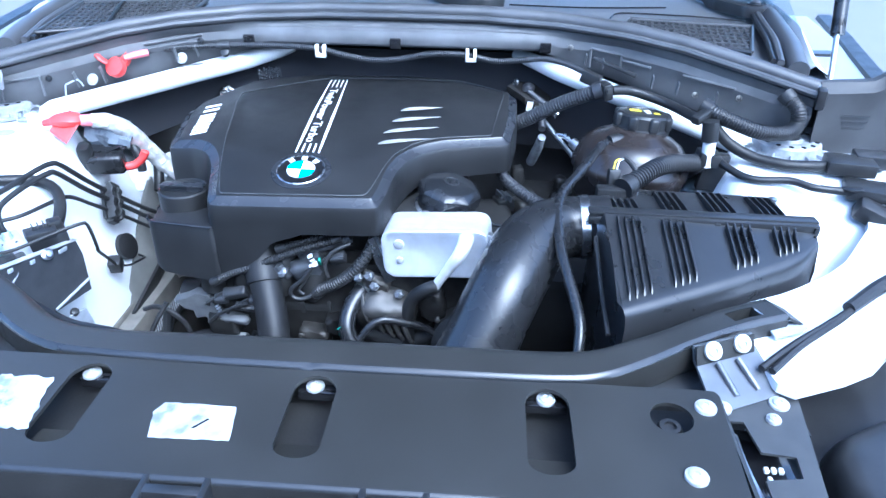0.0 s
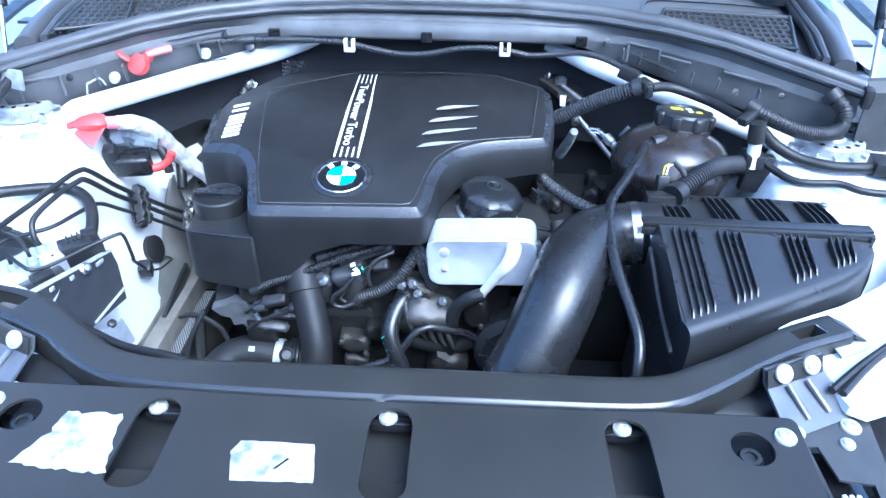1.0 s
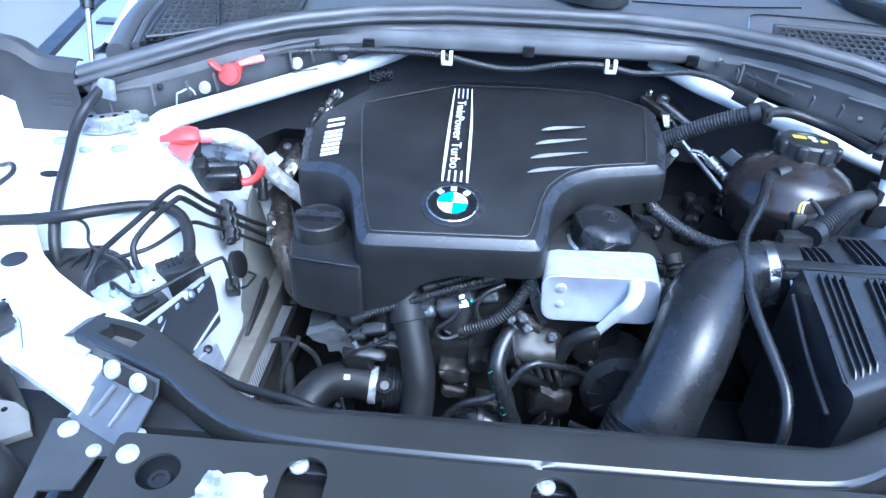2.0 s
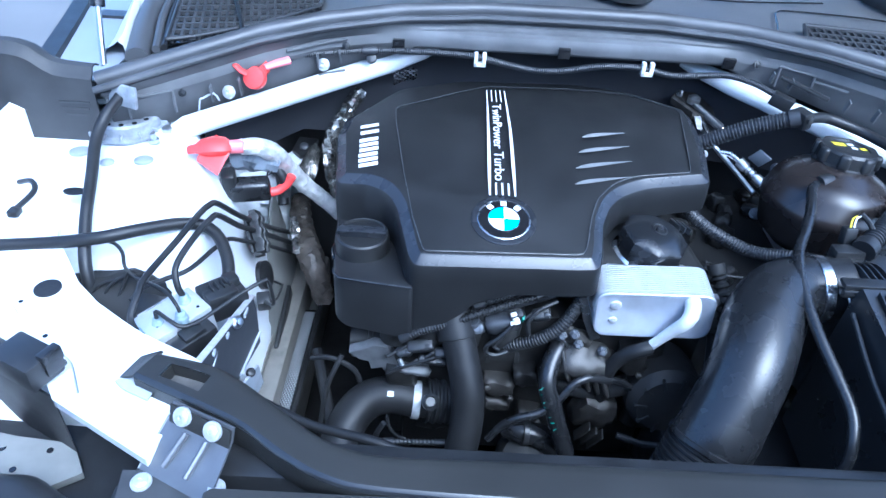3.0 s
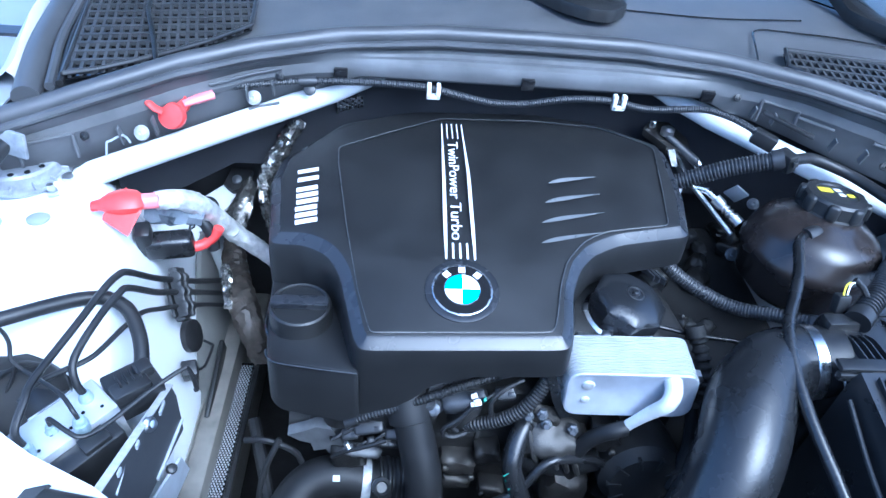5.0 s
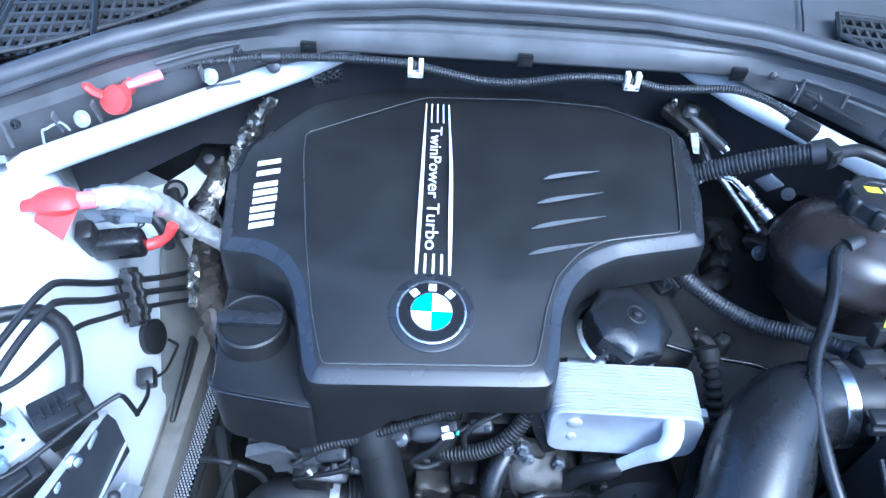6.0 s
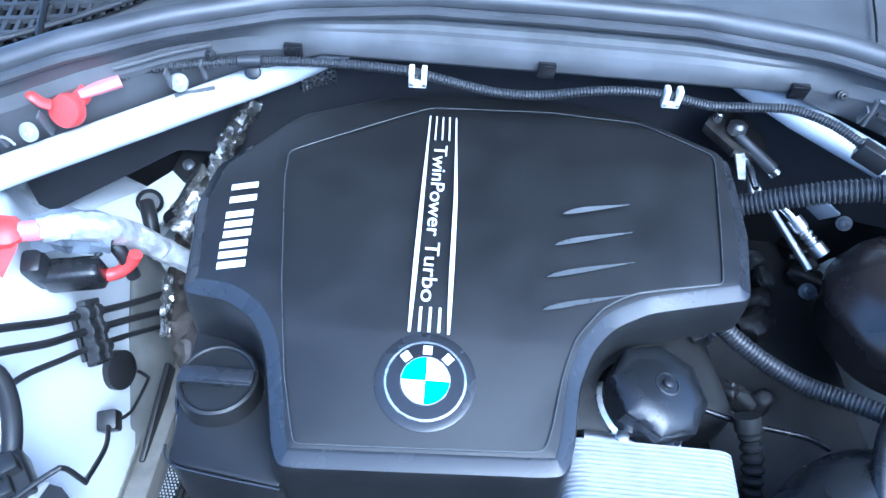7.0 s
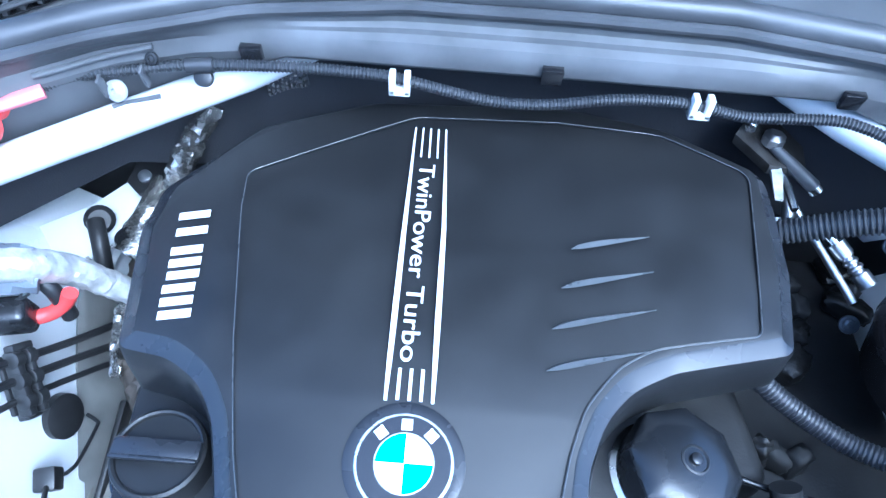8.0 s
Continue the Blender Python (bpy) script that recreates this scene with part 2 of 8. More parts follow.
def box(bm, centre, size, turn=(0, 0, 0), bevel=0.002, segs=2):
    m = pose(*centre, *turn)
    vs = [bm.verts.new(m @ Vector((x * size[0] / 2, y * size[1] / 2, z * size[2] / 2))) for x in (-1, 1) for y in (-1, 1) for z in (-1, 1)]
    fs = [bm.faces.new([vs[i] for i in f]) for f in ((0, 1, 3, 2), (4, 6, 7, 5), (0, 4, 5, 1), (2, 3, 7, 6), (0, 2, 6, 4), (1, 5, 7, 3))]
    if bevel:
        edges = list({e for f in fs for e in f.edges})
        bmesh.ops.bevel(bm, geom=edges, offset=bevel, segments=segs, affect="EDGES", profile=0.5)
    return bm


def plate(bm, outline, lift, bevel=0.0, segs=2):
    """A slab: the outline (3D points in order) and its copy moved by the vector lift."""
    a = [bm.verts.new(Vector(p)) for p in outline]
    b = [bm.verts.new(Vector(p) + Vector(lift)) for p in outline]
    n = len(a)
    faces = [bm.faces.new(a[::-1]), bm.faces.new(b)]
    faces += [bm.faces.new((a[i], a[(i + 1) % n], b[(i + 1) % n], b[i])) for i in range(n)]
    if bevel:
        bmesh.ops.recalc_face_normals(bm, faces=faces)
        bmesh.ops.bevel(bm, geom=list(faces[1].edges), offset=bevel, segments=segs, affect="EDGES", profile=0.5)
    return bm


def rounded(points, radius, n=6):
    """Rounds the corners of a 2D polygon. radius: one number, or one for each corner."""
    out, k = [], len(points)
    for i, p in enumerate(points):
        r = radius[i] if isinstance(radius, (list, tuple)) else radius
        p, a, b = Vector(p), Vector(points[i - 1]), Vector(points[(i + 1) % k])
        da, db = (a - p).normalized(), (b - p).normalized()
        ang = max(0.2, da.angle(db))
        cut = min(r / math.tan(ang / 2), 0.48 * (a - p).length, 0.48 * (b - p).length)
        p0, p1 = p + da * cut, p + db * cut
        if cut < 1e-5:
            out.append(p)
            continue
        for j in range(n + 1):
            t = j / n
            out.append((1 - t) ** 2 * p0 + 2 * t * (1 - t) * p + t * t * p1)
    return [(q.x, q.y) for q in out]


def inset(poly, d):
    """Moves a closed 2D outline inwards by d (it runs anticlockwise)."""
    out, n = [], len(poly)
    for i in range(n):
        a, p, b = Vector(poly[i - 1]), Vector(poly[i]), Vector(poly[(i + 1) % n])
        t1, t2 = (p - a), (b - p)
        t1 = t1.normalized() if t1.length > 1e-9 else t2.normalized()
        t2 = t2.normalized() if t2.length > 1e-9 else t1
        nn = (Vector((-t1.y, t1.x)) + Vector((-t2.y, t2.x)))
        nn = nn.normalized() if nn.length > 1e-6 else Vector((-t1.y, t1.x))
        out.append((p.x + nn.x * d, p.y + nn.y * d))
    return out


def resample(poly, step):
    out, n = [], len(poly)
    for i in range(n):
        a, b = Vector(poly[i]), Vector(poly[(i + 1) % n])
        k = max(1, int((b - a).length / step))
        out += [tuple(a.lerp(b, j / k)) for j in range(k)]
    return out


def loops(bm, rings, close_first=False, close_last=False):
    """Skins a stack of equal closed rings of 3D points."""
    vs = [[bm.verts.new(p) for p in r] for r in rings]
    n = len(vs[0])
    for a, b in zip(vs, vs[1:]):
        for j in range(n):
            bm.faces.new((a[j], a[(j + 1) % n], b[(j + 1) % n], b[j]))
    if close_first:
        bm.faces.new(vs[0][::-1])
    if close_last:
        bm.faces.new(vs[-1])
    return bm


def lerp_table(x, table):
    """Straight-line interpolation in rows of (x, value)."""
    if x <= table[0][0]:
        return table[0][1]
    for (a, u), (b, v) in zip(table, table[1:]):
        if x <= b:
            return u + (v - u) * (x - a) / (b - a)
    return table[-1][1]


def step01(a, b, x):
    t = min(1, max(0, (x - a) / (b - a)))
    return t * t * (3 - 2 * t)


def bolt(at, direction=(0, 0, 1), washer=0.0105, head=0.0065, mat=None, label="zinc-plated round-headed bolt on the panel", group="panel bolts", parent=None):
    """A low round bolt head on its flange, with a socket in the middle; under a parent it is a part, else a thing."""
    m = axis_pose(at, direction, 17)
    if parent is None:
        b = thing("bolt", at, label, "bolt", group)
    else:
        b = parent
    bm = lathe(bmesh.new(), [(washer, -0.001), (washer, 0.0014), (washer * 0.95, 0.0022), (head * 1.15, 0.0026)], m, 28)
    w = part("flange", bm, mat or WASHER, b)
    k = head * 1.15
    bm = lathe(bmesh.new(), [(k, 0.0020), (k * 0.97, 0.0036), (k * 0.80, 0.0046), (k * 0.36, 0.0050), (k * 0.28, 0.0030), (0, 0.0030)], m, 20)
    part("head", bm, mat or WASHER, b if parent is None else w, smooth=40)
    return b


# ---- setting: ground, body shell ----
bm = bmesh.new()
bmesh.ops.create_grid(bm, x_segments=24, y_segments=24, size=60)
part("ground", bm, ASPHALT, None, "pale sunlit concrete ground round the car", "ground", kind="structure")

# added, never in view: blocks low sky light from the front
bm = box(bmesh.new(), (0, -3.6, 1.4), (9.0, 0.2, 2.8), bevel=0.02)
part("wall_light_stop", bm, STOP_WALL, None, "unseen dull wall added ahead of the car to block low light", "wall", kind="structure")

COWL_Y = [(0.0, 0.672), (0.28, 0.671), (0.34, 0.662), (0.41, 0.639), (0.52, 0.579), (0.59, 0.543), (0.714, 0.494), (0.80, 0.47)]
SEAL_YZ = [(0.0, 0.715, 1.088), (0.15, 0.712, 1.088), (0.29, 0.69, 1.085), (0.41, 0.642, 1.080), (0.50, 0.60, 1.07), (0.60, 0.55, 1.05), (0.725, 0.493, 1.022)]


def cowl_y(x):
    return lerp_table(abs(x), COWL_Y)


def seal_y(x):
    return lerp_table(abs(x), [(a, b) for a, b, _ in SEAL_YZ])


def seal_z(x):
    return lerp_table(abs(x), [(a, c) for a, _, c in SEAL_YZ])


def strip(rows):
    """A sheet skinned over rows of 3D points."""
    bm = bmesh.new()
    vs = [[bm.verts.new(p) for p in r] for r in rows]
    for a, b in zip(vs, vs[1:]):
        for j in range(len(a) - 1):
            bm.faces.new((a[j], a[j + 1], b[j + 1], b[j]))
    return bm


def thicken(bm, d):
    bmesh.ops.recalc_face_normals(bm, faces=bm.faces[:])
    bmesh.ops.solidify(bm, geom=bm.faces[:], thickness=d)
    return bm


def inner_wing(s, name, label):
    """The painted inner wing: strut tower, wheel-arch well and the wall down to the chassis rail. s: -1 or 1."""
    rows = []
    for i in range(78):
        y = -0.06 + i * 0.0105
        top = lerp_table(y, [(-0.06, 0.62), (0.04, 0.66), (0.10, 0.765), (0.12, 0.772), (0.22, 0.79), (0.27, 0.815), (0.32, 0.862), (0.37, 0.900), (0.42, 0.913), (0.60, 0.915), (0.66, 0.89), (0.76, 0.85)])
        xe = lerp_table(y, [(-0.06, 0.50), (0.10, 0.505), (0.22, 0.525), (0.32, 0.548), (0.40, 0.556), (0.47, 0.558), (0.54, 0.60), (0.60, 0.66), (0.75, 0.70)])
        prof = [(0.90, 0, top), (0.74, 0, top), (xe + 0.045, 0, top), (xe + 0.016, 0, top - 0.004), (xe, 0, top - 0.022), (xe - 0.012, 0, top - 0.06), (0.503, 0, 0.67), (0.487, 0, 0.61), (0.482, 0, 0.54)]
        rows.append([(s * x, y, z) for x, z in dense(prof)])
    return part(name, strip(rows), WHITE, None, label, "inner wing", kind="structure", smooth=60)


def dense(prof):
    """Nine points of a profile, four smooth steps between each two."""
    p = [Vector(q) for q in prof]
    p = [2 * p[0] - p[1], *p, 2 * p[-1] - p[-2]]
    out = []
    for a, b, c, d in zip(p, p[1:], p[2:], p[3:]):
        for i in range(4):
            t = i / 4
            k = 0.25
            m0, m1 = (c - a) * k, (d - b) * k
            q = (2 * t ** 3 - 3 * t * t + 1) * b + (t ** 3 - 2 * t * t + t) * m0 + (3 * t * t - 2 * t ** 3) * c + (t ** 3 - t * t) * m1
            out.append((q.x, q.z))
    out.append((p[-2].x, p[-2].z))
    return out


inner_wing(-1, "wall_west", "white painted inner wing with strut tower dome")
inner_wing(1, "wall_east", "white painted inner wing behind the air filter box")


def wing_rail(s, name, front):
    """The white sheet-metal rail over the headlamp, with its curved inner cut-out and a plugged hole."""
    pts = [(0.476, 0.004), (0.462, 0.060), (0.459, 0.078), (0.481, 0.092), (0.515, 0.108), (0.553, 0.126), (0.582, 0.144), (0.627, 0.174),
           (0.664, 0.206), (0.690, 0.240), (0.728, 0.29), (0.752, 0.35), (0.80, 0.42), (0.90, 0.46), (0.93, 0.30), (0.80, 0.235), *front]
    bm = bmesh.new()
    z = lambda x, y: 0.863 + 0.10 * max(0, y - 0.16) * 1.0
    plate(bm, [(s * x, y, z(x, y)) for x, y in pts], (0, 0, -0.012))
    return part(name, bm, WHITE, None, "white painted wing rail over the headlamp", "body rail", kind="structure")


wing_rail(-1, "trim_rail_west", [(0.717, 0.154), (0.667, 0.095), (0.612, 0.022), (0.487, -0.046)])
wing_rail(1, "trim_rail_east", [(0.735, 0.150), (0.685, 0.075), (0.647, 0.030), (0.625, 0.008), (0.606, -0.011), (0.566, -0.033), (0.506, -0.057), (0.489, -0.047)])
for s in (-1, 1):
    bm = lathe(bmesh.new(), [(0.0, 0.0), (0.0165, 0.0), (0.0165, 0.002), (0.0, 0.0025)], pose(s * 0.696, 0.191, 0.8665))
    part("grommet", bm, RUBBER, None, "round black rubber plug in the white rail", "plug", "rail plugs")

# outer wings, chassis rails, undertray and firewall close the bay
for s, nm in ((-1, "trim_wing_west"), (1, "trim_wing_east")):
    rows = [[(s * x, y, z + 0.06 * step01(-0.3, 0.9, y)) for x, z in ((0.965, 0.30), (0.965, 0.60), (0.95, 0.78), (0.91, 0.89), (0.865, 0.925), (0.845, 0.915), (0.84, 0.84))] for y in [-0.35 + 0.1 * k for k in range(17)]]
    part(nm, thicken(strip(rows), 0.004), WHITE, None, "white painted outer front wing", "wing", kind="structure")
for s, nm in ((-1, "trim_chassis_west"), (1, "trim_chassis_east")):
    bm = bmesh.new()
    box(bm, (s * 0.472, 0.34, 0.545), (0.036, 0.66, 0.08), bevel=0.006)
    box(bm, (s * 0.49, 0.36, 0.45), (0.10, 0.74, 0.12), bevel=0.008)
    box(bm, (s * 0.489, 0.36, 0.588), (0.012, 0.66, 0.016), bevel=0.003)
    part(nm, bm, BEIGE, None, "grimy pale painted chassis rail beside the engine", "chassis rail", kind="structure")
bm = bmesh.new()
box(bm, (0, 0.30, 0.36), (1.9, 1.5, 0.02), bevel=0)
part("floor", bm, ENGINE_DARK, None, "dark undertray under the engine", "undertray", kind="structure")
bm = bmesh.new()
box(bm, (0, 0.80, 0.68), (1.7, 0.03, 0.64), bevel=0)
part("wall_firewall", bm, GREY_PLASTIC, None, "dark sound-deadened firewall behind the engine", "firewall", kind="structure")

# painted well outboard of the bonnet strut, shade mixed into its paint, with the dark wing edge strip beyond it
for s, nm in ((-1, "trim_hinge_well_west"), (1, "trim_hinge_well_east")):
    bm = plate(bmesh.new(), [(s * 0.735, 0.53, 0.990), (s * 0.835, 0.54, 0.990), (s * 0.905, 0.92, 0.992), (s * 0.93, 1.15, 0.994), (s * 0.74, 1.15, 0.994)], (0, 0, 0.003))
    part(nm, bm, WELL, None, "painted well beside the windscreen corner, shade put into its colour", "wing panel", kind="structure")
    rows = [[(s * x, y, 0.992), (s * (x + 0.004), y, 1.001), (s * (x + 0.032), y, 1.003), (s * (x + 0.036), y, 0.985)] for x, y in ((0.822, 0.50), (0.833, 0.60), (0.868, 0.76), (0.905, 0.92), (0.95, 1.15))]
    part(nm.replace("hinge_well", "wing_edge"), strip(rows), RUBBER, None, "dark edge strip along the top of the wing", "edge strip", kind="structure")

# ---- cowl: front panel, seal, top panel, grilles ----
xs = [-0.80 + 0.02 * k for k in range(81)]
rows = []
for x in [v for v in xs if -0.73 < v < 0.71]:
    a = step01(0.27, 0.37, abs(x))
    sy, sz = seal_y(x), seal_z(x)
    y = cowl_y(x)
    low = lerp_table(abs(x), [(0.26, 1.018), (0.33, 0.990), (0.40, 0.972), (0.50, 0.950), (0.60, 0.930), (0.73, 0.905)])
    back = 0.020 * a
    rows.append([(x, sy + 0.02, sz - 0.02), (x, sy - 0.006, sz - 0.022), (x, sy - 0.012, sz - 0.030), *((x, sy - 0.012 + (y + 0.003 - sy + 0.012) * f, sz - 0.030 - 0.014 * f - g * 0.005 * min(1, max(0, (sy - y) / 0.043))) for f, g in ((0.10, 0), (0.16, 1), (0.22, 1), (0.28, 0), (0.52, 0), (0.58, 1), (0.64, 1), (0.70, 0))), (x, y + 0.003, sz - 0.044),
                 (x, y, sz - 0.050), (x, y - 0.002, sz - 0.058), (x, y - 0.001 + back, low + 0.004), (x, y + 0.002 + back, low), (x, y + 0.022 + back, low - 0.003)])
part("trim_cowl_front", strip(rows), COWL, None, "grey-black plastic cowl front panel with stepped ledges", "cowl panel", kind="structure", smooth=25)
seal = thing("weatherstrip", (0, 0.70, 1.05), "long black rubber bonnet seal along the cowl", "seal")
pts = [(x, seal_y(x), seal_z(x) - 0.012) for x in [-0.725 + 0.025 * k for k in range(58)]]
part("bulb", tube(bmesh.new(), pts, 0.0135, 12, 0.02), SEAL, seal)
part("end_block", box(bmesh.new(), (0.701, 0.486, 1.004), (0.014, 0.026, 0.032), (0, 0, -18), bevel=0.003), RUBBER, seal)
part("lip", tube(bmesh.new(), [(x, y - 0.017, z - 0.008) for x, y, z in pts], 0.006, 8, 0.02), SEAL, seal)
# upper cowl behind the seal
rows = []
for x in xs:
    sy, sz = seal_y(x), seal_z(x)
    rows.append([(x, sy + 0.012, sz - 0.022), (x, sy + 0.035, 1.043 - 0.03 * step01(0.5, 0.75, abs(x)) - 0.05 * step01(0.70, 0.74, abs(x))), (x, max(sy + 0.06, 0.80), 1.036 - 0.04 * step01(0.70, 0.74, abs(x))), (x, 0.90, 1.036), (x, 1.0, 1.045), (x, 1.06, 1.049), (x, 1.18, 1.051)])
part("trim_cowl_top", strip(rows), COWL, None, "grey-black plastic scuttle panel below the windscreen", "scuttle panel", kind="structure", smooth=40)


def cowl_grille(s, label):
    """A grid of narrow bars over a dark well, set in a raised frame on the scuttle; its rows follow the back edge."""
    g = thing("cowl_grille", (s * 0.56, 0.73, 1.04), label, "grille", "scuttle grilles")
    quad = [(0.442, 0.803), (0.420, 0.738), (0.455, 0.692), (0.488, 0.645), (0.530, 0.613), (0.570, 0.588), (0.606, 0.568), (0.668, 0.766)] if s > 0 else [(0.445, 0.884), (0.432, 0.755), (0.480, 0.690), (0.518, 0.650), (0.560, 0.612), (0.600, 0.580), (0.636, 0.561), (0.693, 0.828)]
    part("backing", plate(bmesh.new(), [(s * x, y, 1.0435) for x, y in quad], (0, 0, 0.001)), BADGE_BLACK, g)
    bm = bmesh.new()
    for i in range(len(quad)):
        (x0, y0), (x1, y1) = quad[i], quad[(i + 1) % len(quad)]
        tube(bm, [(s * x0, y0, 1.053), (s * x1, y1, 1.053)], 0.0034, 8)
    part("frame", bm, GREY_PLASTIC, g)
    u = (Vector(quad[-1]) - Vector(quad[0])).normalized()
    v = Vector((u.y, -u.x))
    mid = Vector(quad[0])

    def span(p, d):
        """Where the line through p along d enters and leaves the frame."""
        tt = []
        for i in range(len(quad)):
            a, b = Vector(quad[i]), Vector(quad[(i + 1) % len(quad)])
            e = b - a
            den = d.x * e.y - d.y * e.x
            if abs(den) > 1e-9:
                w = a - p
                k = (w.x * d.y - w.y * d.x) / den
                if 0 <= k < 1:
                    tt.append((w.x * e.y - w.y * e.x) / den)
        return (min(tt), max(tt)) if len(tt) > 1 else None

    def bar(name, p, d, width, z, high):
        w = span(p, d)
        if not w or w[1] - w[0] < 0.006:
            return
        a, b = p + d * w[0], p + d * w[1]
        nn = Vector((-d.y, d.x)) * (width / 2)
        pts = [a + nn, a - nn, b - nn, b + nn]
        part(name, plate(bmesh.new(), [(s * q.x, q.y, z) for q in pts], (0, 0, -high)), PANEL_GREY, g)

    for k in range(-2, 14):
        bar("slat", mid + v * (0.010 + 0.0280 * k), u, 0.0066, 1.0535, 0.006)
    for k in range(-3, 26):
        bar("lattice_bar", mid + u * (0.004 + 0.0130 * k), v, 0.0044, 1.0525, 0.007)
    return g


cowl_grille(-1, "black plastic scuttle grille with fine staggered slots")
cowl_grille(1, "black plastic scuttle air grille with fine staggered slots")
for pts in ([(0.378, 0.752, 1.0445), (0.395, 0.80, 1.0435), (0.414, 0.86, 1.0425), (0.428, 0.898, 1.0415), (0.453, 0.915, 1.0410), (0.522, 0.909, 1.0410), (0.606, 0.896, 1.0410), (0.69, 0.871, 1.040)], [(0.205, 0.956, 1.0440), (0.368, 0.948, 1.0435), (0.547, 0.965, 1.0445)]):
    part("scuttle_groove", tube(bmesh.new(), pts, 0.0016, 6), BADGE_BLACK, None, "thin dark joint line in the scuttle panel", "joint line", "scuttle joints")

# windscreen and its side pillars
bm = strip([[(x, 1.17 - 0.36 * (x / 0.75) ** 6, 1.053), (x, 1.75 - 0.06 * (x / 0.75) ** 2, 1.46)] for x in [-0.76 + 0.08 * k for k in range(20)]])
part("window_1", thicken(bm, 0.005), GLASS, None, "raked windscreen glass above the scuttle", "windscreen", kind="structure")
bm = box(bmesh.new(), (0, 1.5, 1.0), (1.5, 0.9, 0.03), bevel=0)
part("trim_dash", bm, BLACK, None, "dark dashboard behind the windscreen", "dashboard", kind="structure")


def wiper(pivot, outline, lift, label):
    """A broad flat wiper arm with a rounded heel over its pivot nut."""
    w = thing("wiper_arm", (pivot[0], pivot[1], 1.05), label, "wiper", "wipers")
    poly = resample(rounded(outline, 0.03, 5), 0.012)
    rise = lambda y: lift + 0.35 * max(0.0, y - 0.98)
    rings = [[(x, y, rise(y) + dz) for x, y in inset(poly, d)] for d, dz in ((0.0, -0.022), (-0.0005, -0.006), (0.001, -0.001), (0.004, 0.0))]
    part("arm", loops(bmesh.new(), rings, True, True), BLACK, w, smooth=40)
    m = pose(pivot[0], pivot[1], lift - 0.002)
    part("pivot_ring", lathe(bmesh.new(), [(0.0165, 0.0), (0.0165, 0.004), (0.0135, 0.0045), (0.0135, 0.001)], m, 28, caps=False), BLACK, w)
    part("pivot_nut", lathe(bmesh.new(), [(0.0105, 0.0), (0.0105, 0.008), (0.007, 0.011), (0, 0.012)], m, 18), GREY_STEEL, w, "dull steel pivot nut")
    return w


wiper((0.168, 0.935), [(-0.30, 1.125), (-0.10, 1.045), (0.032, 0.968), (0.075, 0.912), (0.119, 0.880), (0.160, 0.876), (0.194, 0.915), (0.194, 0.970), (0.10, 1.045), (-0.28, 1.165)], 1.070, "black wiper arm on the scuttle panel")
wiper((0.712, 0.900), [(0.46, 1.21), (0.562, 1.118), (0.622, 1.040), (0.645, 0.950), (0.685, 0.880), (0.735, 0.862), (0.742, 0.905), (0.695, 0.955), (0.655, 1.050), (0.59, 1.135), (0.47, 1.235)], 1.068, "black wiper arm at the foot of the windscreen")


def gas_strut(s):
    g = thing("gas_strut", (s * 0.752, 0.58, 0.985), "black bonnet gas strut with steel rod", "gas strut", "bonnet struts")
    a, b, c = Vector((s * 0.758, 0.584, 0.978)), Vector((s * 0.766, 0.640, 1.095)), Vector((s * 0.800, 0.900, 1.635))
    part("rod", tube(bmesh.new(), [a, b], 0.0045, 12), STEEL, g)
    part("cylinder", tube(bmesh.new(), [b, b.lerp(c, 0.04), c], 0.0115, 16), BLACK_GLOSS, g)
    part("ball_socket", lathe(bmesh.new(), [(0, -0.012), (0.011, -0.008), (0.012, 0.006), (0.008, 0.014), (0, 0.016)], pose(*a)), BLACK, g)


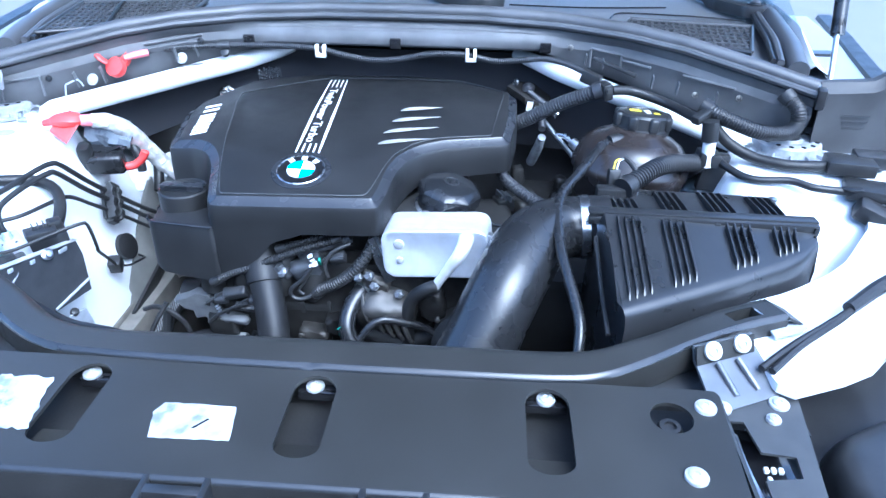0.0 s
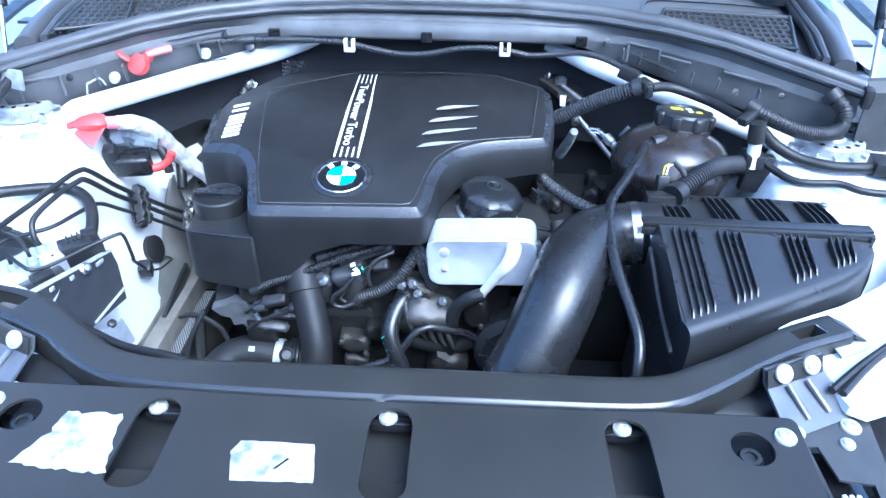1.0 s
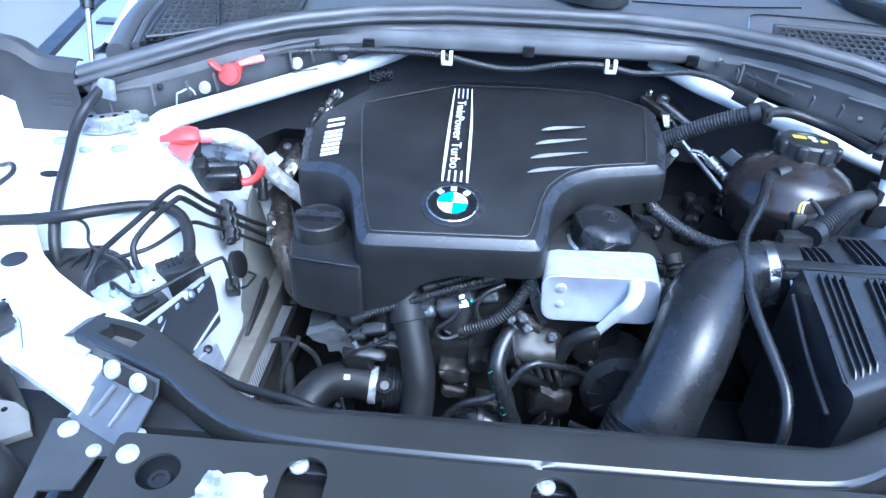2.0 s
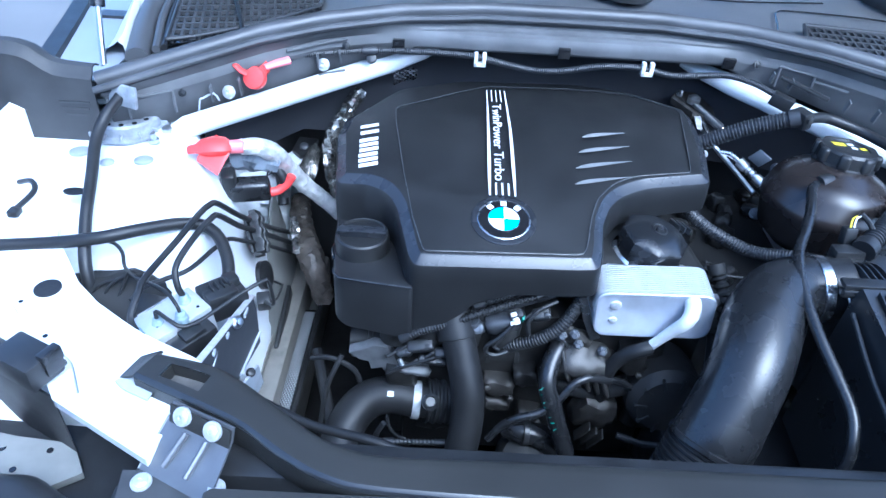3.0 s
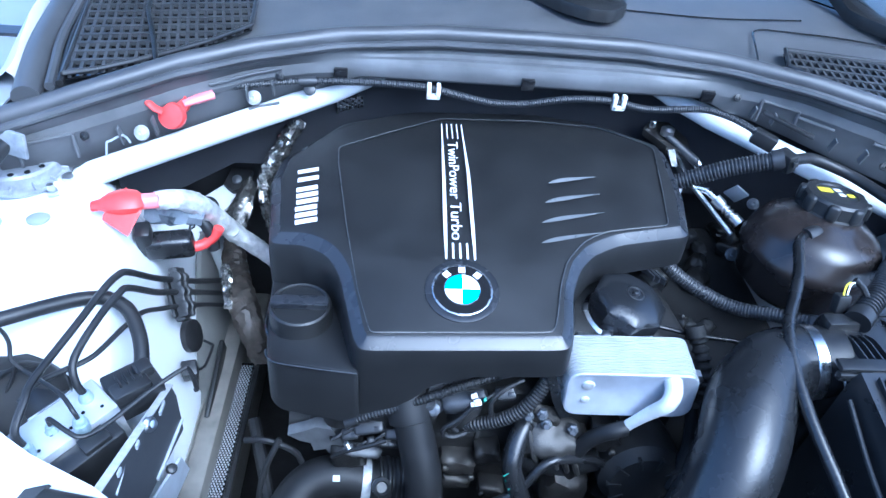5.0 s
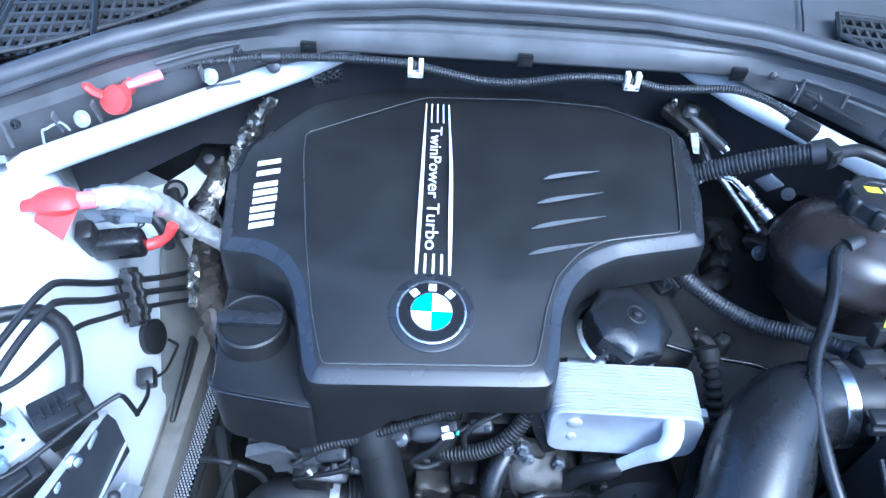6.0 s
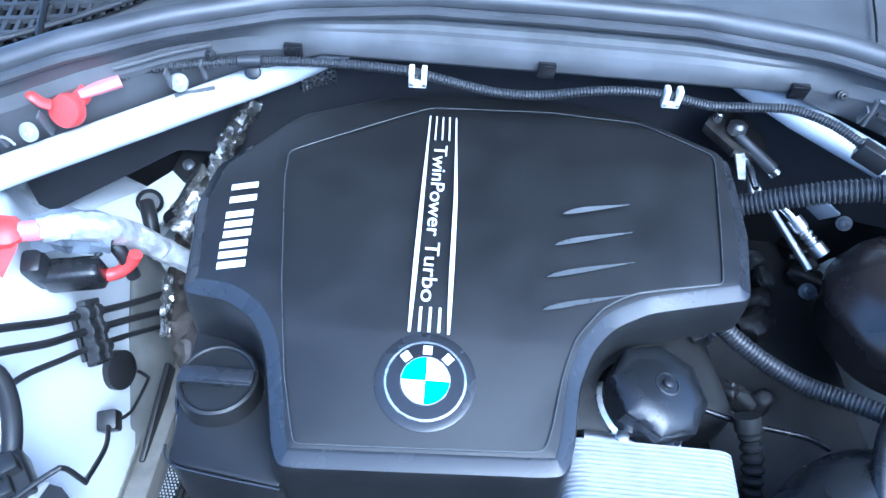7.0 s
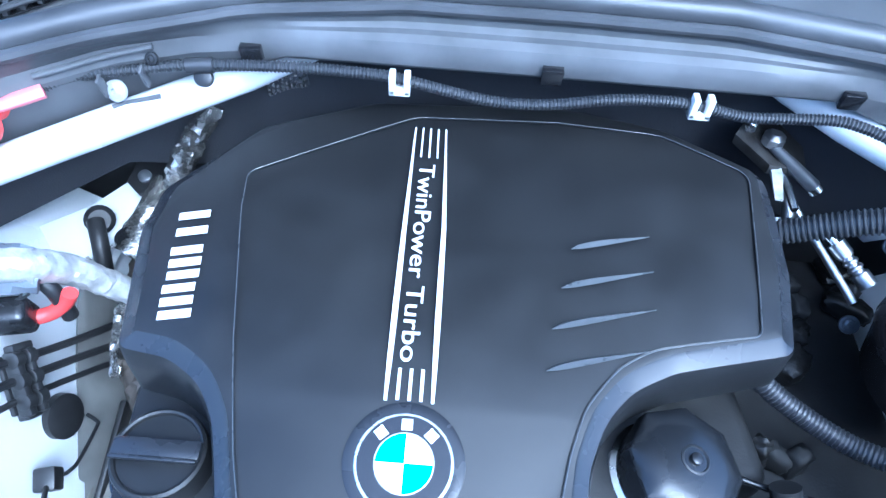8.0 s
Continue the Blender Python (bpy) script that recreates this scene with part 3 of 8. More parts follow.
gas_strut(-1)
gas_strut(1)
for s, nm in ((-1, "trim_hinge_west"), (1, "trim_hinge_east")):
    # hinge: a pressed arm with lumpy sealer along its foot
    rows = []
    for i in range(16):
        y = 0.62 + 0.025 * i
        x = 0.742 + 0.075 * (y - 0.62) + 0.004 * noise.noise((y * 40, s, 0))
        rows.append([(s * (x + 0.034 + 0.006 * noise.noise((y * 55, s, 3))), y, 0.994), (s * (x + 0.026), y, 1.004 + 0.004 * noise.noise((y * 60, s, 5))), (s * (x + 0.010), y, 1.012 + 0.03 * step01(0.62, 0.75, y)), (s * x, y, 1.020 + 0.04 * step01(0.62, 0.78, y)), (s * (x - 0.008), y, 1.014 + 0.03 * step01(0.62, 0.78, y)), (s * (x - 0.010), y, 0.985)])
    part(nm, strip(rows), WHITE_DUSTY, None, "white painted bonnet hinge with lumpy sealer", "hinge", kind="structure", smooth=60)
    sd = thing("weatherstrip", (s * 0.70, 0.7, 1.03), "black rubber side seal beside the scuttle grille", "seal", "side seals")
    part("bulb", tube(bmesh.new(), [(s * 0.670, 0.522, 1.036), (s * 0.686, 0.59, 1.042), (s * 0.703, 0.668, 1.046), (s * 0.727, 0.82, 1.050), (s * 0.752, 0.98, 1.056)], 0.0175, 12, 0.02), SEAL, sd)
    part("lip", tube(bmesh.new(), [(s * 0.647, 0.54, 1.044), (s * 0.662, 0.60, 1.047), (s * 0.680, 0.675, 1.050), (s * 0.703, 0.82, 1.053), (s * 0.728, 0.98, 1.058)], 0.0065, 8, 0.02), SEAL, sd)
    part("channel", tube(bmesh.new(), [(s * 0.638, 0.55, 1.044), (s * 0.651, 0.61, 1.046), (s * 0.668, 0.68, 1.048), (s * 0.697, 0.84, 1.050), (s * 0.722, 0.98, 1.056)], 0.005, 8, 0.02), RUBBER, sd)
    # plastic panel outside the seal, with a rolled top edge
    top = lambda x: lerp_table(x, [(0.69, 1.026), (0.74, 1.029), (0.785, 1.032), (0.800, 1.040), (0.822, 1.058), (0.84, 1.062), (0.90, 1.064)])
    rows = [[(s * x, 0.525, top(x) - 0.006), (s * x, 0.513, top(x)), (s * x, 0.503, top(x) - 0.002), (s * x, 0.498, top(x) - 0.010), (s * x, 0.494, top(x) - 0.013), (s * x, 0.490, top(x) - 0.017), (s * x, 0.488, 0.96), (s * x, 0.480, 0.90), (s * x, 0.478, 0.86)] for x in [(0.732 if s < 0 else 0.704) + (0.0142 if s < 0 else 0.0161) * k for k in range(16)]]
    scp = thing("side_cowl_panel", (s * 0.78, 0.49, 0.90), "grey-black plastic panel at the end of the cowl", "cowl panel", "side cowl panels")
    part("panel", thicken(strip(rows), 0.003), PANEL_GREY, scp, smooth=30)
    for k in range(3):
        part("moulded_bar", box(bmesh.new(), (s * 0.765, 0.4875, 0.975 - 0.010 * k), (0.046 - 0.006 * k, 0.0016, 0.0035), bevel=0), GREY_PLASTIC, scp)

# open bonnet over the bay
bm = strip([[(x, 1.07 - 1.15 * t * math.cos(radians(61)), 1.108 + 1.15 * t * math.sin(radians(61)) + 0.02 * math.cos(2 * x)) for t in (0, 0.25, 0.5, 0.75, 1)] for x in [-0.78 + 0.12 * k for k in range(14)]])
part("ceiling", thicken(bm, 0.02), BLACK, None, "open bonnet with dark insulation on its underside", "bonnet", kind="structure")

# black inner liner that hangs below the rail
bm = plate(bmesh.new(), [(-0.82, 0.140, 0.846), (-0.625, 0.040, 0.846), (-0.625, 0.040, 0.738), (-0.82, 0.140, 0.742)], (0.002, -0.004, 0))
part("trim_liner_inner", bm, RUBBER, None, "black inner liner hanging below the wing rail", "liner", kind="structure")
# dark gap and painted panel below the rail, beside the headlamp
for s, nm in ((-1, "trim_liner_west"), (1, "trim_liner_east")):
    bm = plate(bmesh.new(), [(s * 0.845, -0.25, 0.735), (s * 0.845, 0.32, 0.745), (s * 0.60, 0.16, 0.735), (s * 0.52, 0.0, 0.730), (s * 0.52, -0.25, 0.725)], (0, 0, -0.01))
    if s > 0:
        bm.free()
        bm = plate(bmesh.new(), [(0.845, -0.25, 0.795), (0.845, 0.20, 0.800), (0.62, 0.15, 0.795), (0.53, 0.03, 0.785), (0.53, -0.25, 0.775)], (0, 0, -0.01))
        part(nm, bm, RUBBER, None, "black plastic liner below the wing rail", "liner", kind="structure")
        continue
    lamp_foot = thing("lamp_bracket", (s * 0.68, 0.04, 0.735), "pale painted lamp bracket with round holes", "bracket", "lamp brackets")
    part("plate", plate(bmesh.new(), [(s * 0.78, 0.066, 0.752), (s * 0.704, 0.053, 0.750), (s * 0.632, 0.048, 0.748), (s * 0.606, 0.010, 0.746), (s * 0.70, -0.05, 0.745)], (0, 0, -0.012), 0.002), LINER, lamp_foot)
    for hx, hy, hr in ((0.712, 0.036, 0.005), (0.655, 0.036, 0.004), (0.685, 0.008, 0.004)):
        part("hole", lathe(bmesh.new(), [(hr, 0), (hr, 0.0008), (0, 0.0008)], pose(s * hx, hy, 0.7485), 10), BADGE_BLACK, lamp_foot)
    part(nm, bm, BLACK, None, "black plastic liner below the wing rail", "liner", kind="structure")


# ---- front crossmember, panel and brackets ----
def slot_outline(cx, y0, y1, w):
    r = w / 2
    out = []
    for k in range(9):
        a = math.pi * k / 8
        out.append((cx + r * math.cos(a), y1 - r + r * math.sin(a)))
    for k in range(9):
        a = math.pi + math.pi * k / 8
        out.append((cx + r * math.cos(a), y0 + r * 0.7 + r * 0.7 * math.sin(a)))
    return out


def cut_sheet(outer, holes, z, thick):
    """A flat sheet with holes that go through it."""
    bm = bmesh.new()
    edges = []
    for poly in (outer, *holes):
        vs = [bm.verts.new((x, y, z)) for x, y in poly]
        edges += [bm.edges.new((vs[i], vs[(i + 1) % len(vs)])) for i in range(len(vs))]
    bmesh.ops.triangle_fill(bm, use_beauty=True, edges=edges)
    top = bm.faces[:]
    ret = bmesh.ops.extrude_face_region(bm, geom=top)
    bmesh.ops.translate(bm, vec=(0, 0, -thick), verts=[v for v in ret["geom"] if isinstance(v, bmesh.types.BMVert)])
    return bm


PANEL_Z = 0.881
circle = lambda cx, cy, r, n=24: [(cx + r * math.cos(2 * math.pi * k / n), cy + r * math.sin(2 * math.pi * k / n)) for k in range(n)]
front_panel = thing("front_panel", (0, -0.16, 0.86), "black lock carrier panel with three long slots", "front panel")
outline = rounded([(-0.405, -0.232), (0.405, -0.232), (0.412, -0.085), (-0.412, -0.085)], 0.008, 3)
holes = [slot_outline(cx, -0.205, -0.096, 0.043) for cx in (-0.222, 0.010, 0.240)]
holes += [circle(s * 0.358, -0.126, 0.0205) for s in (-1, 1)]
part("sheet", cut_sheet(outline, holes, PANEL_Z, 0.004), PANEL, front_panel, smooth=30)
bm = bmesh.new()
rows = [[(x, -0.232, PANEL_Z), (x, -0.2350, PANEL_Z - 0.0012), (x, -0.2365, PANEL_Z - 0.0042), (x, -0.238, PANEL_Z - 0.035)] for x in (-0.405, -0.2, 0.0, 0.2, 0.405)]
part("front_lip", strip([r[:3] for r in rows]), EDGE, front_panel, smooth=60)
part("front_skirt", strip([r[2:] for r in rows]), MATT_DARK, front_panel)
for s in (-1, 1):
    rows = [[(s * 0.4085, y, PANEL_Z), (s * 0.414, y, PANEL_Z - 0.003), (s * 0.417, y, PANEL_Z - 0.03)] for y in (-0.232, -0.16, -0.088)]
    part("side_lip", strip(rows), PANEL, front_panel)
bm = box(bmesh.new(), (0, -0.15, 0.832), (0.80, 0.16, 0.012), bevel=0.002)
part("tray", bm, MATT_DARK, front_panel, "black plastic tray under the slots")
for cx in (-0.222, 0.010, 0.240):
    bm = box(bmesh.new(), (cx, -0.097, 0.8590), (0.046, 0.014, 0.012), bevel=0.002)
    part("boss", bm, BADGE_BLACK, front_panel)
    bm = strip([[(cx - 0.026, -0.158, 0.842), (cx + 0.026, -0.158, 0.842)], [(cx - 0.026, -0.168, 0.858), (cx + 0.026, -0.168, 0.858)], [(cx - 0.026, -0.210, 0.868), (cx + 0.026, -0.210, 0.868)]])
    part("ramp", thicken(bm, 0.003), PANEL, front_panel, "smooth ramp in the end of a slot")
for s in (-1, 1):
    bm = lathe(bmesh.new(), [(0.0125, 0), (0.0125, 0.012), (0.010, 0.016), (0.006, 0.016), (0.006, 0.013), (0, 0.013)], pose(s * 0.358, -0.128, 0.856))
    part("rubber_stop", bm, RUBBER, front_panel)
for cx in (-0.2335, 0.0045, 0.241):
    bolt((cx, -0.0965, 0.8665), washer=0.0095, head=0.006, label="zinc screw at the top of a panel slot", group="slot screws")
for s in (-1, 1):
    bolt((s * 0.3935, -0.111, PANEL_Z + 0.001), group="panel bolts")
    bolt((s * 0.364, -0.198, PANEL_Z + 0.001), group="panel bolts")
    bolt((s * 0.4890, -0.0615, 0.847), label="zinc-plated round-headed bolt on the latch plate", group="latch plate bolts")
    bolt((0.475 if s > 0 else -0.449, -0.086, 0.848), washer=0.0075, head=0.005, label="small zinc stud nut on the latch plate", group="latch plate studs")
    bolt((0.425 if s > 0 else -0.414, -0.075 if s > 0 else -0.066, 0.850), label="zinc-plated round-headed bolt on the latch plate", group="latch plate bolts")

# paper stickers on the panel
def sticker(pts, label, ragged=0.0, seed=1):
    rng = random.Random(seed)
    poly = []
    for (x, y) in resample(pts, 0.006):
        poly.append((x + rng.uniform(-ragged, ragged), y + rng.uniform(-ragged, ragged), PANEL_Z + 0.0006))
    return part("sticker", plate(bmesh.new(), poly, (0, 0, 0.0004)), STICKER, None, label, "sticker")


st = sticker([(-0.127, -0.192), (-0.052, -0.190), (-0.059, -0.1475), (-0.130, -0.147), (-0.136, -0.16)], "silvery worn paper sticker on the front panel", 0.0006, 3)
bm = plate(bmesh.new(), [(-0.092, -0.178, PANEL_Z + 0.0012), (-0.089, -0.178, PANEL_Z + 0.0012), (-0.079, -0.166, PANEL_Z + 0.0012), (-0.081, -0.165, PANEL_Z + 0.0012)], (0, 0, 0.0003))
part("mark", bm, BADGE_BLACK, st)
sticker([(-0.335, -0.186), (-0.243, -0.192), (-0.256, -0.121), (-0.313, -0.123), (-0.315, -0.150)], "torn white sticker near the panel hole", 0.0022, 5)

# arched crossbar: a rounded box section that sweeps back to its end brackets
cross = thing("crossbar", (0, -0.06, 0.85), "arched black crossbar over the radiator", "crossbar")
F = [(-0.528, 0.040), (-0.467, 0.014), (-0.400, -0.016), (-0.350, -0.050), (-0.303, -0.074), (-0.25, -0.084), (-0.10, -0.089), (0.10, -0.089), (0.25, -0.087), (0.303, -0.077), (0.350, -0.052), (0.405, -0.016), (0.467, 0.018), (0.528, 0.044)]
B = [(-0.511, 0.081), (-0.440, 0.064), (-0.372, 0.020), (-0.325, -0.014), (-0.290, -0.030), (-0.235, -0.038), (-0.10, -0.036), (0.10, -0.036), (0.235, -0.036), (0.290, -0.030), (0.325, -0.014), (0.374, 0.012), (0.445, 0.056), (0.505, 0.084)]
fs = spline([(x, y, 0) for x, y in F], 0.012)
bs_ = spline([(x, y, 0) for x, y in B], 0.012)
n = 90
pick = lambda c, t: c[min(len(c) - 1, int(round(t * (len(c) - 1))))]
rings = []
for i in range(n + 1):
    f, b = pick(fs, i / n), pick(bs_, i / n)
    d = (b - f).normalized()
    dz = lambda q, h: Vector((q.x, q.y, h))
    z = 0.887
    rings.append([dz(f + d * 0.004, z - 0.045), dz(f, z - 0.030), dz(f + d * 0.0006, z - 0.0060), dz(f + d * 0.0024, z - 0.0020), dz(f + d * 0.0062, z), dz(b - d * 0.010, z - 0.001), dz(b - d * 0.004, z - 0.004), dz(b, z - 0.010), dz(b, z - 0.04)])
# the top of the bar is open over a pocket at each end
bm = bmesh.new()
cols = []
for r in rings:
    a, b = r[4], r[5]
    cols.append([bm.verts.new(p) for p in (a, a.lerp(b, 0.22), a.lerp(b, 0.80), b, *r[6:])])
mid_x = [abs((r[4].x + r[5].x) / 2) for r in rings]
open_at = [0.452 < (u + v) / 2 < 0.492 for u, v in zip(mid_x, mid_x[1:])]
for i in range(n):
    for k in range(6):
        if not (k == 1 and open_at[i]):
            bm.faces.new((cols[i][k], cols[i][k + 1], cols[i + 1][k + 1], cols[i + 1][k]))
part("beam", bm, PANEL, cross, smooth=50)
part("front_edge", strip([r[2:5] for r in rings]), EDGE, cross, "glossier rolled front edge", smooth=60)
part("front_face", strip([r[:3] for r in rings]), PANEL, cross, smooth=60)
for s in (-1, 1):
    idx = [i for i in range(n + 1) if any(open_at[max(0, i - 1):i + 1]) and rings[i][4].x * s > 0]
    top = [rings[i][4].lerp(rings[i][5], 0.20) for i in idx] + [rings[i][4].lerp(rings[i][5], 0.82) for i in reversed(idx)]
    drop = lambda q, h: Vector((q.x, q.y, q.z - h))
    part("pocket", loops(bmesh.new(), [[drop(q, 0.0015) for q in top], [drop(q, 0.024) for q in top]], False, False), PANEL, cross)
    part("pocket_floor", plate(bmesh.new(), [drop(q, 0.0195) for q in top], (0, 0, -0.002)), DIRT, cross, "dusty brown floor of the pocket")
    part("end_flange", plate(bmesh.new(), [(s * 0.552, 0.045, 0.8695), (s * 0.541, 0.036, 0.8690), (s * 0.508, 0.021, 0.8690), (s * 0.506, 0.038, 0.8690), (s * 0.540, 0.058, 0.8695)], (0, 0, 0.002)), PALE_STEEL, cross, "pale steel flange under the bar end")
    part("end_cap", plate(bmesh.new(), [(s * 0.529, 0.043, 0.8845), (s * 0.511, 0.081, 0.8845), (s * 0.538, 0.084, 0.8700), (s * 0.549, 0.050, 0.8720)], (s * -0.002, 0, -0.003)), PANEL, cross)


def latch_bracket(s):
    """Pressed steel bracket from the crossbar end down to the latch plate, with two stiffening ribs."""
    g = thing("latch_bracket", (s * 0.44, -0.04, 0.845), "grey pressed steel bracket with two ribs", "bracket", "crossbar brackets")
    top = [(s * 0.403, -0.020, 0.886), (s * 0.474, 0.010, 0.886)]
    mid = [(s * 0.405, -0.026, 0.872), (s * 0.477, 0.003, 0.872)]
    low = [(s * 0.417, -0.085, 0.849), (s * 0.497, -0.046, 0.847)]
    bm = thicken(strip([top, mid, low]), 0.003)
    part("web", bm, BRACKET, g)
    part("bolt_flange", plate(bmesh.new(), [(s * 0.404, -0.0235, 0.8870), (s * 0.474, 0.0065, 0.8870), (s * 0.476, -0.0015, 0.8680), (s * 0.406, -0.0315, 0.8680)], (s * 0.0006, -0.0018, 0.0010)), PANEL, g, "black painted flange under the bolts")
    for t in (0.35, 0.68):
        a = Vector(mid[0]).lerp(Vector(mid[1]), t) + Vector((0, -0.012, -0.001))
        b = Vector(low[0]).lerp(Vector(low[1]), t) + Vector((0, 0.012, 0.005))
        part("rib", tube(bmesh.new(), [a, b], 0.0035, 8), BRACKET, g)
    bm = thicken(strip([[mid[1], low[1]], [(mid[1][0] + s * 0.004, mid[1][1] + 0.004, mid[1][2] - 0.014), (low[1][0] + s * 0.004, low[1][1] + 0.004, low[1][2] - 0.014)]]), 0.002)
    part("flange", bm, BRACKET, g)
    return g


for s in (-1, 1):
    latch_bracket(s)
    d = Vector((s * 0.25, -0.75, 0.6)).normalized()
    bolt((s * 0.4238, -0.0225, 0.8825), d, washer=0.0105, label="zinc-plated round-headed bolt on the crossbar bracket", group="bracket bolts")
    bolt((s * 0.4593, -0.0065, 0.8825), d, washer=0.0105, label="zinc-plated round-headed bolt on the crossbar bracket", group="bracket bolts")
    g = thing("latch_plate", (s * 0.47, -0.12, 0.84), "grey steel latch plate with an angled slot", "latch plate", "latch plates")
    outer = [(s * 0.408, -0.26), (s * 0.480, -0.26), (s * 0.513, -0.048), (s * 0.425, -0.045), (s * 0.408, -0.07)]
    hole = [(s * 0.425, -0.24), (s * 0.440, -0.24), (s * 0.442, -0.165), (s * 0.478, -0.160), (s * 0.481, -0.134), (s * 0.449, -0.130), (s * 0.444, -0.090), (s * 0.427, -0.090)]
    if s < 0:
        outer, hole = outer[::-1], hole[::-1]
    part("sheet", cut_sheet(outer, [hole], 0.8465, 0.003), LATCH, g)
    bm = box(bmesh.new(), (s * 0.452, -0.16, 0.815), (0.07, 0.17, 0.012), bevel=0.002)
    part("latch_body", bm, BADGE_BLACK, g)
    part("latch_spring", tube(bmesh.new(), [(s * 0.434, -0.10, 0.835), (s * 0.432, -0.15, 0.838), (s * 0.438, -0.20, 0.836)], 0.004, 8), STEEL, g)
    for k in range(4):
        part("contact", box(bmesh.new(), (s * (0.452 + 0.007 * (k % 3)), -0.143 - 0.012 * (k // 3), 0.836), (0.004, 0.006, 0.004), bevel=0.0005), WHITE_PLASTIC, g)
    # headlamp housings under the rails
    g = thing("headlamp", (s * 0.62, -0.18, 0.60), "black plastic back of a headlamp housing", "headlamp", "headlamps")
    bm = bmesh.new()
    poly = resample(rounded([(0.520, -0.40), (0.76, -0.34), (0.78, -0.03), (0.62, -0.03), (0.540, -0.075)], [0.02, 0.03, 0.03, 0.05, 0.05], 8), 0.012)
    rings = []
    for d, zz in ((-0.012, 0.60), (-0.008, 0.72), (-0.003, 0.775), (0.0, 0.790), (0.003, 0.800), (0.008, 0.808), (0.015, 0.813), (0.024, 0.815), (0.040, 0.816)):
        rings.append([(s * x, y, zz + 0.03 * (y + 0.2)) for x, y in inset(poly, d)])
    part("housing", loops(bmesh.new(), rings, False, True), BLACK, g, smooth=60)
    part("bulb_cover", lathe(bmesh.new(), [(0.045, 0.0), (0.045, 0.010), (0.041, 0.014), (0.020, 0.016), (0, 0.016)], pose(s * 0.655, -0.13, 0.815), 32), BLACK_GLOSS, g)
    for k in range(6):
        a = math.pi / 3 * k
        part("grip", box(bmesh.new(), (s * 0.655 + 0.036 * math.cos(a), -0.13 + 0.036 * math.sin(a), 0.830), (0.012, 0.005, 0.006), (0, 0, math.degrees(a)), bevel=0.001), BLACK, g)
    for yy in (-0.30, -0.22, -0.06):
        part("edge_clip", box(bmesh.new(), (s * 0.5215, yy - 0.0, 0.806 + 0.03 * (yy + 0.2)), (0.012, 0.026, 0.012), bevel=0.002), BLACK, g)

# grille carrier below the panel
for cx in (-0.0825, 0.1055):
    g = thing("grille_bracket", (cx, -0.27, 0.80), "black plastic box bracket in front of the panel", "bracket", "grille brackets")
    for dx, dy, sx, sy in ((-0.027, 0, 0.0065, 0.09), (0.027, 0, 0.0065, 0.09), (0, 0.030, 0.050, 0.010)):
        part("wall", box(bmesh.new(), (cx + dx, -0.276 + dy, 0.8535), (sx, sy, 0.055), bevel=0.0015), BLACK, g)
    part("base", box(bmesh.new(), (cx, -0.275, 0.842), (0.05, 0.065, 0.006), bevel=0.001), MATT_DARK, g)
    part("pin", lathe(bmesh.new(), [(0.008, 0), (0.008, 0.01), (0.005, 0.013), (0, 0.013)], pose(cx, -0.262, 0.845)), GREY_PLASTIC, g)
g = thing("bonnet_catch", (0.01, -0.285, 0.82), "ribbed black bonnet catch in front of the panel", "catch")
for k in range(6):
    part("rib", box(bmesh.new(), (0.024, -0.247 - 0.006 * k, 0.870 - 0.002 * k), (0.05 + 0.005 * k, 0.003, 0.016), bevel=0.001), BLACK, g)
part("body", box(bmesh.new(), (0.024, -0.282, 0.848), (0.078, 0.06, 0.03), bevel=0.006), BLACK, g)
bolt((0.022, -0.266, 0.871), washer=0.008, head=0.005, label="zinc screw on the bonnet catch", group="catch screw")
part("carrier", box(bmesh.new(), (0, -0.30, 0.80), (1.10, 0.12, 0.02), bevel=0.005), BLACK, None, "black plastic grille carrier below the front panel", "carrier")

# cables from the wing to the headlamp
for s in (1, -1):
    g = thing("headlamp_cable", (s * 0.55, 0.02, 0.87), "pair of black sleeved headlamp cables over the rail", "cable", "headlamp cables")
    if s > 0:
        for k in range(2):
            part("sleeve", tube(bmesh.new(), [(0.476 + 0.010 * k, -0.030 - 0.004 * k, 0.868), (0.52 + 0.008 * k, 0.004, 0.876), (0.582 + 0.004 * k, 0.047, 0.884), (0.62, 0.075, 0.892)], 0.0045, 8), RUBBER, g)
        part("loom", tube(bmesh.new(), [(0.60, 0.062, 0.889), (0.66, 0.105, 0.90), (0.75, 0.15, 0.91)], [0.008, 0.010, 0.010], 10), RUBBER, g)
    else:
        part("connector", box(bmesh.new(), (-0.648, 0.055, 0.884), (0.060, 0.042, 0.034), (0, 0, -25), bevel=0.004), BLACK, g)
        part("clip", box(bmesh.new(), (-0.618, 0.052, 0.892), (0.012, 0.024, 0.030), (0, 0, -25), bevel=0.002), BLACK_GLOSS, g)
        part("wire", tube(bmesh.new(), [(-0.612, 0.060, 0.89), (-0.600, 0.054, 0.885), (-0.586, 0.028, 0.868)], 0.0015, 6), STEEL, g)
        part("loom", tube(bmesh.new(), [(-0.66, 0.06, 0.88), (-0.72, 0.10, 0.86), (-0.76, 0.12, 0.80)], 0.009, 8), RUBBER, g)


# ---- engine cover ----
def cover_z(x, y):
    z = lerp_table(y, [(0.24, 0.891), (0.277, 0.898), (0.333, 0.909), (0.38, 0.9205), (0.42, 0.9265), (0.53, 0.942), (0.62, 0.949), (0.66, 0.951), (0.70, 0.951), (0.75, 0.948)])
    return z - 0.013 * step01(-0.275, -0.365, x) - 0.004 * step01(0.10, 0.22, x)


